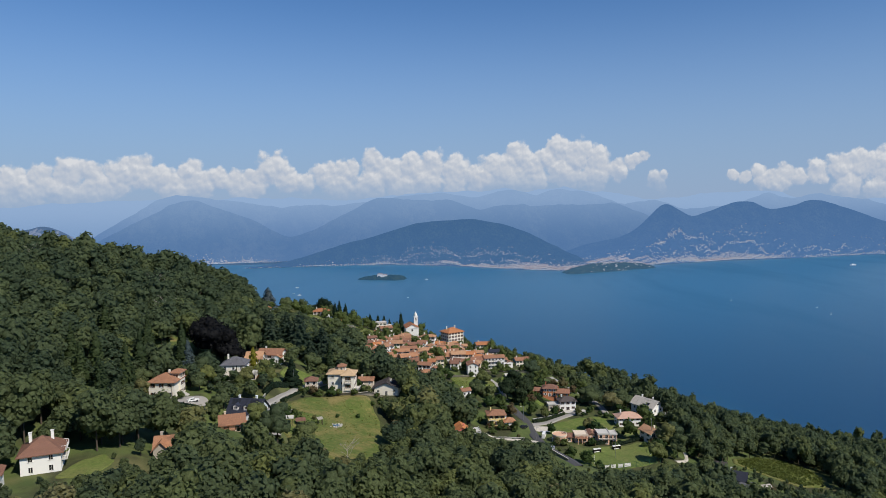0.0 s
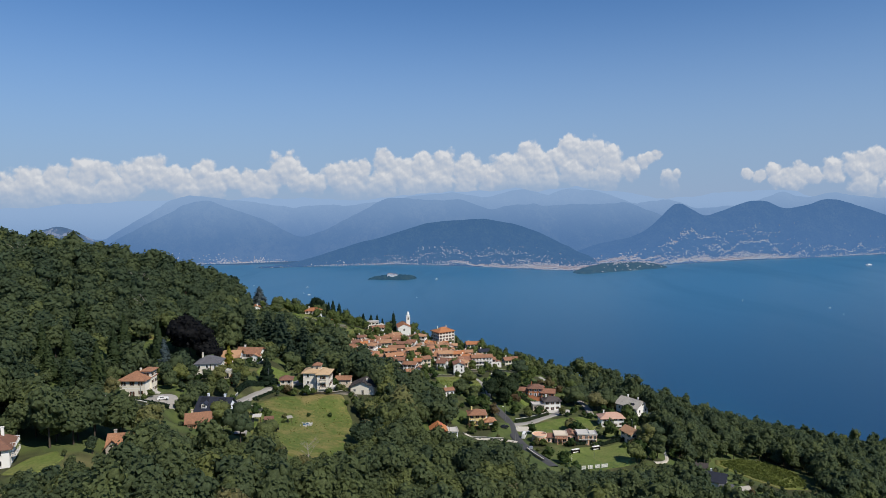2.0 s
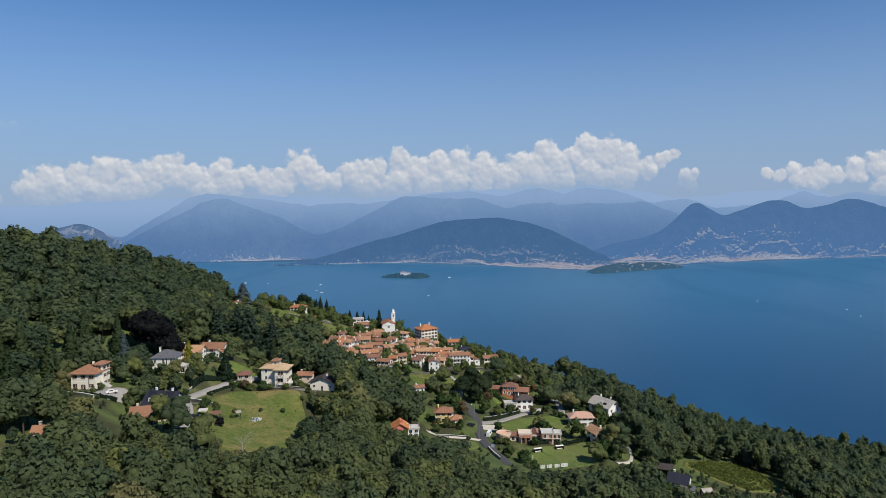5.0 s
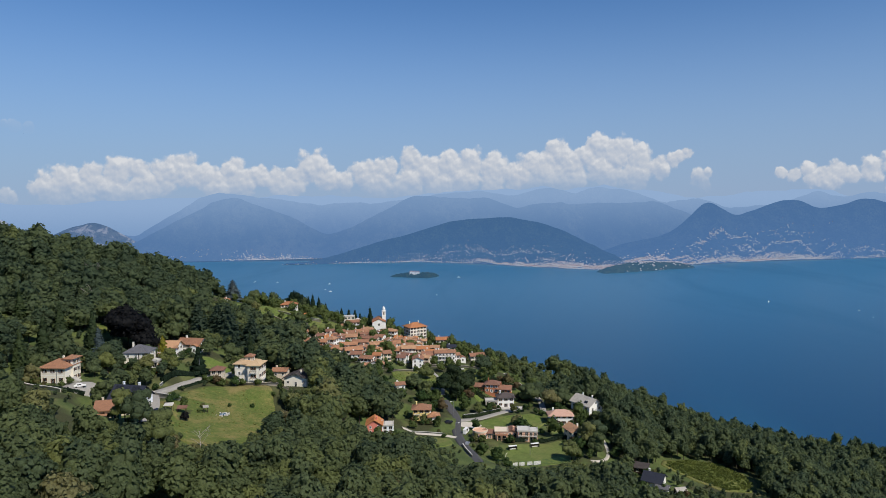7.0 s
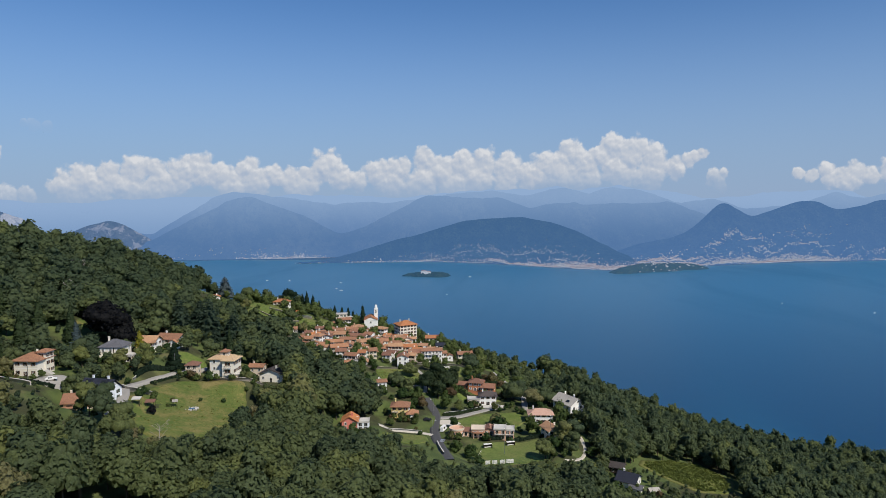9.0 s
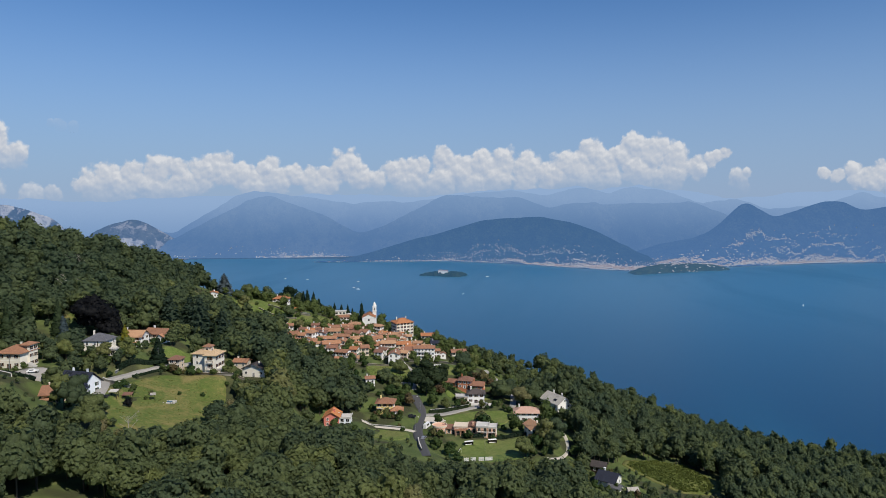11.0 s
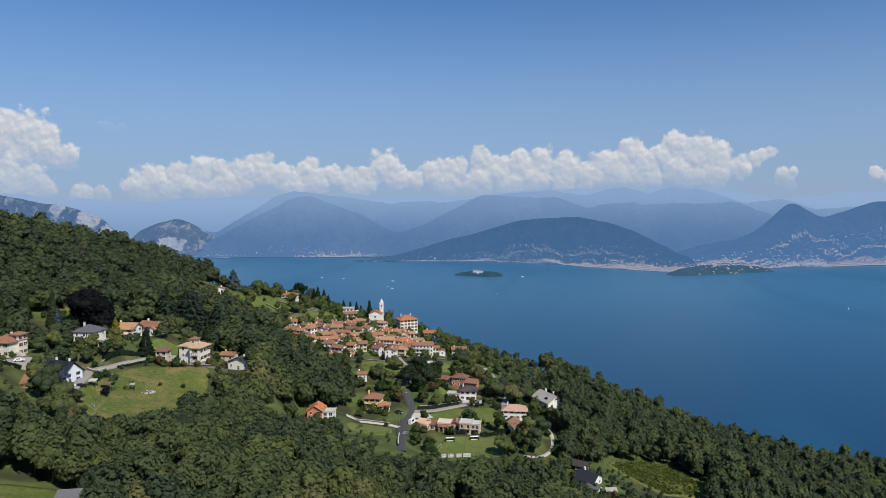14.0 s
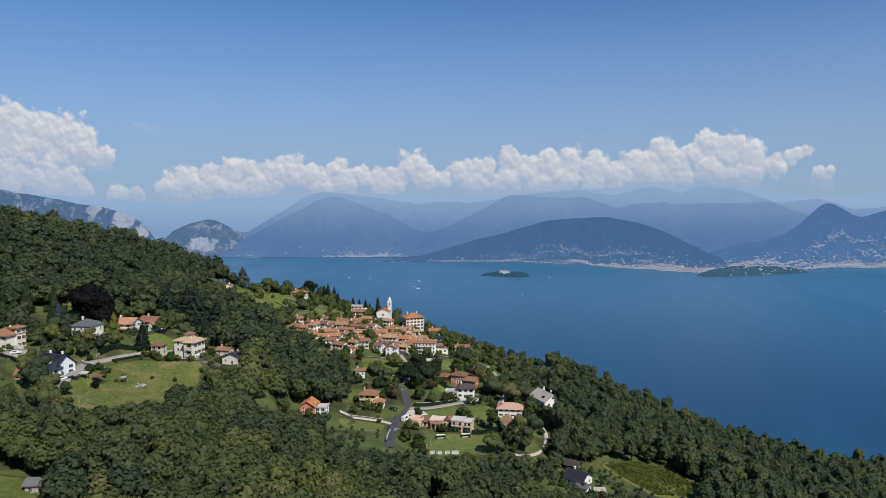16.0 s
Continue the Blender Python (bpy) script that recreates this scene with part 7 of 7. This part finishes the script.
hedge("hedge beside the villa forecourt", [(-108, 253), (-100, 251), (-93, 253)], 1.2, 1.2)
hedge("dark garden hedge by the white house", [(112, 384), (115, 378), (119, 372)], 1.2, 1.8)

# ---- pitch furniture, vehicles, walls, poles, odd things ----
M_RUBBER = plain("black_rubber", (0.02, 0.02, 0.02), 0.8, 0.2, 4)
M_CARWHITE = plain("white_car_paint", (0.78, 0.78, 0.76), 0.25, 0.04, 2)
M_CARDARK = plain("dark_car_paint", (0.02, 0.022, 0.028), 0.25, 0.1, 2)
M_CARGREY = plain("silver_car_paint", (0.35, 0.36, 0.38), 0.3, 0.08, 2, metal=0.5)
M_NET = plain("green_fence_wire", (0.03, 0.10, 0.055), 0.7, 0.2, 3)
M_POOL = plain("pond_water", (0.06, 0.13, 0.20), 0.1, 0.2, 1)
M_REDLEAF = leaf_material("orange_red_shrub", [(0.0, (0.30, 0.055, 0.012)), (1.0, (0.36, 0.085, 0.02))])
M_DEADWOOD = plain("bleached_dead_wood", (0.36, 0.33, 0.29), 0.95, 0.25, 5)


def thing(name, label, x, y, turn=0.0, category="", group="", z=None):
    root = tagged(new(name), label, category, group)
    root.matrix_basis = pose(x, y, float(hill(x, y)) + 0.2 if z is None else z, 0, 0, turn)
    return root


def car(label, x, y, turn, paint, length=4.3, high=1.5, van=False):
    r = thing("van" if van else "car", label, x, y, turn, "van" if van else "car", "parked vehicles")
    l, w = length / 2, 0.88
    body = [(-l, 0.45), (l, 0.45), (l, 0.85), (l * 0.62, 0.95), (-l, 0.95)] if not van else [(-l, 0.4), (l, 0.4), (l, 1.0), (l * 0.8, 1.2), (-l, 1.2)]
    top = [(-l * 0.85, 0.95), (l * 0.5, 0.95), (l * 0.15, high), (-l * 0.6, high)] if not van else [(-l, 1.2), (l * 0.8, 1.2), (l * 0.6, high), (-l, high)]

    def prism(line, half):
        a, b = [(px, -half, pz) for px, pz in line], [(px, half, pz) for px, pz in line]
        return [a, b] + [[a[i], a[(i + 1) % len(line)], b[(i + 1) % len(line)], b[i]] for i in range(len(line))]

    part("body", solid("body", prism(body, w), paint), r)
    cab = part("cabin", solid("cabin", prism(top, w * 0.86), paint), r)
    zlo, zhi = (0.98, high - 0.1) if not van else (1.3, high - 0.35)
    part("window", solid("window", box_polys(-l * 0.5, l * 0.2, -w * 0.87, -w * 0.855, zlo, zhi) + box_polys(-l * 0.5, l * 0.2, w * 0.855, w * 0.87, zlo, zhi), M_GLASS), cab)
    for sx in (-0.6, 0.62):
        for sy in (-1, 1):
            n = 12
            ring = [(math.cos(i * 2 * math.pi / n) * 0.33, math.sin(i * 2 * math.pi / n) * 0.33) for i in range(n)]
            a, b = [(u, -0.1, v) for u, v in ring], [(u, 0.1, v) for u, v in ring]
            me = cached("wheel", lambda: solid("wheel", [a, b] + [[a[i], a[(i + 1) % n], b[(i + 1) % n], b[i]] for i in range(n)], M_RUBBER))
            part("wheel", me, r, pose(sx * l, sy * w * 0.95, 0.33))


car("white camper van parked beside the road", 52.5, 345.5, 75, M_CARWHITE, 6.0, 2.7, True)
car("white car parked at the blue house", -63.5, 246.0, 60, M_CARWHITE)
car("dark car parked at the blue house", -60.8, 248.5, 55, M_CARDARK)
car("dark car parked under the hedge", 43.0, 354.5, 20, M_CARDARK)
car("silver car on the drive", 79.0, 391.5, 30, M_CARGREY)
car("silver car parked near the pitch", 54.0, 325.0, 80, M_CARGREY)
car("white car on the forecourt", -97.0, 257.0, 30, M_CARWHITE)


def dugout(x, y, turn):
    r = thing("dugout", "low team shelter with white roof and dark inside", x, y, turn, "shelter", "shelters of the pitch")
    part("back", solid("back", box_polys(-2.0, 2.0, 0.9, 1.0, 0, 1.9), M_DARKWOOD), r)
    for s in (-2.0, 1.95):
        part("side", solid("side", box_polys(s, s + 0.05, -0.6, 0.9, 0, 1.9), M_DARKWOOD), r)
    part("roof", solid("roof", box_polys(-2.1, 2.1, -0.4, 1.1, 1.9, 2.0), M_FRAME), r)
    part("bench", solid("bench", box_polys(-1.8, 1.8, 0.2, 0.7, 0.3, 0.5), M_FRAME), r)


dugout(76, 325.5, 20)
dugout(87, 331, 20)


def goal(x, y, turn):
    r = thing("goal", "white football goal with thin posts", x, y, turn, "goal", "goals of the pitch")
    for px in (-2.5, 2.4):
        part("post", solid("post", box_polys(px, px + 0.1, -0.05, 0.05, 0, 2.1), M_FRAME), r)
    part("crossbar", solid("crossbar", box_polys(-2.5, 2.5, -0.05, 0.05, 2.1, 2.2), M_FRAME), r)


goal(72.5, 316, 80)
goal(102.5, 327, 80)


def hoarding(x, y, turn, w):
    r = thing("hoarding", "white board standing at the pitch's edge", x, y, turn, "board", "boards of the pitch")
    part("board", solid("board", box_polys(-w / 2, w / 2, -0.05, 0.05, 0.3, 2.0), M_FRAME), r)
    for s in (-w / 2 + 0.2, w / 2 - 0.3):
        part("post", solid("post", box_polys(s, s + 0.1, 0.05, 0.15, -0.4, 2.0), M_METAL), r)


for x, y, w in ((76.5, 306.8, 2.2), (79.6, 307.6, 2.4), (83.2, 308.4, 2.4), (86.6, 309.3, 3.4)):
    hoarding(x, y, 14, w)


def wire_fence(label, pts, high=3.0):
    r = tagged(new("fence"), label, "fence")
    p = smooth_line(pts)
    for a, b in zip(p[::4], p[4::4]):
        za, zb = float(hill(*a)), float(hill(*b))
        part("post", solid("post", box_polys(a[0] - 0.06, a[0] + 0.06, a[1] - 0.06, a[1] + 0.06, za - 0.3, za + high), M_NET), r)
        bars = []
        for k in range(5):
            h = 0.3 + k * (high - 0.4) / 4
            q = [(a[0], a[1], za + h), (b[0], b[1], zb + h), (b[0], b[1], zb + h + 0.06), (a[0], a[1], za + h + 0.06)]
            bars += [q, [(u + 0.03, v + 0.03, w) for u, v, w in q]]
        part("wire", solid("wire", bars, M_NET), r)


wire_fence("tall green wire fence round the pitch", [(69, 305), (78, 306), (90, 309), (104, 315)])
wire_fence("green wire fence behind the pitch", [(104, 315), (108, 326), (108, 336)])


def lamp_post(label, x, y, turn, high, arm=1.4, name="street_lamp"):
    r = thing(name, label, x, y, turn, "lamp", "lamp posts")
    part("pole", solid("pole", box_polys(-0.08, 0.08, -0.08, 0.08, -0.6, high), M_METAL), r)
    if arm:
        part("arm", solid("arm", box_polys(-0.05, arm, -0.05, 0.05, high - 0.1, high), M_METAL), r)
        part("head", solid("head", box_polys(arm - 0.1, arm + 0.6, -0.15, 0.15, high - 0.15, high + 0.05), M_FRAME), r)


lamp_post("grey street lamp at the bend of the road", 44.7, 371, 200, 8)
lamp_post("grey street lamp by the gravel drive", 47.5, 338.5, 0, 7)
lamp_post("tall floodlight mast at the pitch", 84, 321, 90, 12, 0.8, "floodlight")
lamp_post("tall floodlight mast at the pitch", 106.5, 338, 90, 12, 0.8, "floodlight")
lamp_post("grey utility pole beside the hedged lane", -67.8, 301, 0, 8.5, 0, "utility_pole")
lamp_post("grey utility pole above the lawn", -113.5, 158, 0, 9, 0, "utility_pole")
lamp_post("grey lamp near the coral house", 14.0, 322.5, 180, 6.5, 1.0)
lamp_post("grey utility pole by the villa gate", -103.5, 252.5, 0, 8, 0, "utility_pole")


def stone_wall(label, pts, high, mat, thick=0.45):
    """A wall following the ground, coped along its top."""
    p = smooth_line(pts)
    d = np.gradient(p, axis=0)
    d /= np.linalg.norm(d, axis=1)[:, None]
    nrm = np.stack([-d[:, 1], d[:, 0]], -1) * thick / 2
    z = hill(p[:, 0], p[:, 1])
    cols = [np.concatenate([p + nrm * s, (z + h)[:, None]], 1) for s, h in ((-1, -1.2), (-1, high), (-1.25, high), (-1.25, high + 0.12), (1.25, high + 0.12), (1.25, high), (1, high), (1, -1.2))]
    v = np.stack(cols, 1).reshape(-1, 3)
    return tagged(new("garden_wall", mesh_from("garden_wall", v, grid_quads(len(p), len(cols)), [mat])), label, "wall", "garden walls")


stone_wall("low pale concrete wall along the gravel drive", [(22, 336), (27, 338), (33, 339.6), (42, 340.2)], 0.6, M_CONCRETE)
stone_wall("low rubble wall above the road", [(57, 300), (53.8, 312), (51.8, 322)], 1.1, M_CONCRETE)
stone_wall("grey terrace wall on the upper meadow", [(-104, 506), (-94, 505), (-84, 506), (-76, 512)], 1.3, M_STONE)
stone_wall("grey terrace wall on the upper meadow", [(-102, 520), (-94, 522), (-86, 521), (-78, 523), (-70, 528)], 1.5, M_STONE)
stone_wall("rubble terrace wall below the farm hut", [(-88, 528), (-80, 527), (-72, 533)], 1.2, M_CONCRETE)
stone_wall("stone wall at the lane gate", [(-75, 270), (-70, 267), (-64, 268), (-60, 270)], 1.8, M_CONCRETE)
stone_wall("pale retaining wall along the lane", [(-76, 280), (-74.5, 288), (-71, 297), (-67, 306)], 0.9, M_CONCRETE)
stone_wall("rubble terrace wall under the cream villa", [(-52, 300.5), (-44, 299.5), (-36, 300), (-28, 306)], 1.2, M_STONE)
stone_wall("terrace wall among the village gardens", [(-6, 412), (6, 417), (16, 424)], 1.3, M_STONE)
stone_wall("terrace wall among the village gardens", [(20, 440), (32, 444), (46, 452), (58, 455)], 1.2, M_STONE)
stone_wall("terrace wall among the village gardens", [(10, 396), (22, 397), (34, 402)], 1.1, M_CONCRETE)
stone_wall("pale wall beside the grey drive", [(50, 373), (60, 380), (70, 389)], 0.8, M_CONCRETE)
stone_wall("villa garden wall with pale coping", [(-117, 251), (-108, 249), (-99, 248)], 1.4, M_CONCRETE)


def pond():
    r = thing("pond", "small blue garden pond with stone rim", -43.5, 266.0, 20, "pond")
    n = 18
    ring = [(math.cos(i * 2 * math.pi / n) * (2.6 + 0.5 * math.sin(i * 1.7)), math.sin(i * 2 * math.pi / n) * (1.5 + 0.3 * math.cos(i * 2.3))) for i in range(n)]
    part("water", solid("water", [[(a, b, 0.18) for a, b in ring]], M_POOL), r)
    for i, (a, b) in enumerate(ring):
        k = 0.28 + 0.12 * ((i * 7) % 5) / 5
        part("stone", solid("stone", box_polys(a - k, a + k, b - k, b + k, -0.3, 0.25 + 0.1 * (i % 3)), M_CONCRETE), r)


pond()


def greenhouse(x, y, turn):
    r = thing("greenhouse", "small grey-white garden greenhouse", x, y, turn, "greenhouse")
    part("frame", solid("frame", box_polys(-4, 4, -2.0, 2.0, -0.5, 2.0), M_METAL), r)
    part("roof", solid("roof", [[(-4.1, -2.1, 2.0), (4.1, -2.1, 2.0), (4.1, 0, 3.0), (-4.1, 0, 3.0)], [(-4.1, 2.1, 2.0), (4.1, 2.1, 2.0), (4.1, 0, 3.0), (-4.1, 0, 3.0)]], M_CONCRETE), r)


greenhouse(43.5, 437, 10)


def shelter(label, x, y, turn, w, d, roof_mat):
    r = thing("garden_shelter", label, x, y, turn, "shelter")
    for px in (-w / 2, w / 2 - 0.15):
        for py in (-d / 2, d / 2 - 0.15):
            part("post", solid("post", box_polys(px, px + 0.15, py, py + 0.15, -0.5, 2.2), M_DARKWOOD), r)
    part("roof", solid("roof", [[(-w / 2 - 0.3, -d / 2 - 0.3, 2.2), (w / 2 + 0.3, -d / 2 - 0.3, 2.2), (w / 2 + 0.3, d / 2 + 0.3, 2.7), (-w / 2 - 0.3, d / 2 + 0.3, 2.7)],
                                [(-w / 2 - 0.3, -d / 2 - 0.3, 2.3), (w / 2 + 0.3, -d / 2 - 0.3, 2.3), (w / 2 + 0.3, d / 2 + 0.3, 2.8), (-w / 2 - 0.3, d / 2 + 0.3, 2.8)]], roof_mat), r)


shelter("timber garden shelter with pale roof", -58.6, 252.5, 10, 2.8, 2.0, M_CONCRETE)
shelter("timber woodshed with brown roof", -55.0, 256.0, 15, 3.2, 2.4, M_BROWN)
shelter("small grey-roofed garden shelter", -49.0, 264.0, 30, 1.6, 1.4, M_GREYROOF)
house("small shed with dark grey roof deep in the wood", 0.5, 168.5, 20, 6.5, 5.5, 3.0, rows=1, cols=2, side=1, roof="gable", wall=M_STONE, tiles=M_SLATE, ridge="x", chimneys=0, group="")
house("small white house with orange roof below the wood", 12.5, 387.0, 20, 6.0, 5.5, 4.0, rows=1, cols=2, side=1, roof="gable", wall=M_WHITE, tiles=M_TILE, ridge="x", group="")
house("green tin garden shed beside the chalet", -70.5, 236.5, 10, 3.2, 2.4, 2.0, rows=1, cols=1, side=0, roof="flat", wall=M_NET, tiles=M_NET, chimneys=0, group="")

for x, y, k, mat, label in ((-51, 250, 0.75, M_COPPER, "dark purple garden shrub"), (-79.5, 288, 0.55, M_REDLEAF, "bright orange-red shrub"), (-78.5, 284.5, 0.5, M_REDLEAF, "bright orange-red shrub")):
    o = tree_model(small[1], mat, label + " on the slope", "bush")
    o["category"], o["group"] = "bush", "garden bushes"
    o.matrix_basis = pose(x, y, float(hill(x, y)) - 0.3, 0, 0, 40)
    o.scale = (k, k, k)


def dead_tree(x, y, high, seed):
    """A bare bleached tree: trunk and forking limbs."""
    g_ = np.random.default_rng(seed)
    r = thing("dead_tree", "bare bleached dead tree standing in the wood", x, y, seed * 40, "tree", "dead trees")
    part("trunk", mesh_from("trunk", *limb((0, 0, -1), (0.4, 0.2, high), 0.2, 0.05), [M_DEADWOOD]), r)
    for i in range(9):
        a, z0 = g_.uniform(0, 6.28), high * g_.uniform(0.45, 0.9)
        s = high * g_.uniform(0.18, 0.3)
        e = (math.cos(a) * s, math.sin(a) * s, z0 + s * g_.uniform(0.6, 1.1))
        tw = [limb((0.2, 0.1, z0), e, 0.07, 0.03)]
        for j in range(3):
            b = a + g_.uniform(-0.9, 0.9)
            tw.append(limb(e, (e[0] + math.cos(b) * s * 0.5, e[1] + math.sin(b) * s * 0.5, e[2] + s * g_.uniform(0.1, 0.5)), 0.035, 0.02))
        part("limb", mesh_from("limb", *joined(tw), [M_DEADWOOD]), r)


for i, (x, y, h) in enumerate(((-184, 327, 13.5), (-141, 340, 14), (-217, 356, 14), (-31, 219, 9), (-160, 372, 13.5))):
    dead_tree(x, y, h, i + 1)
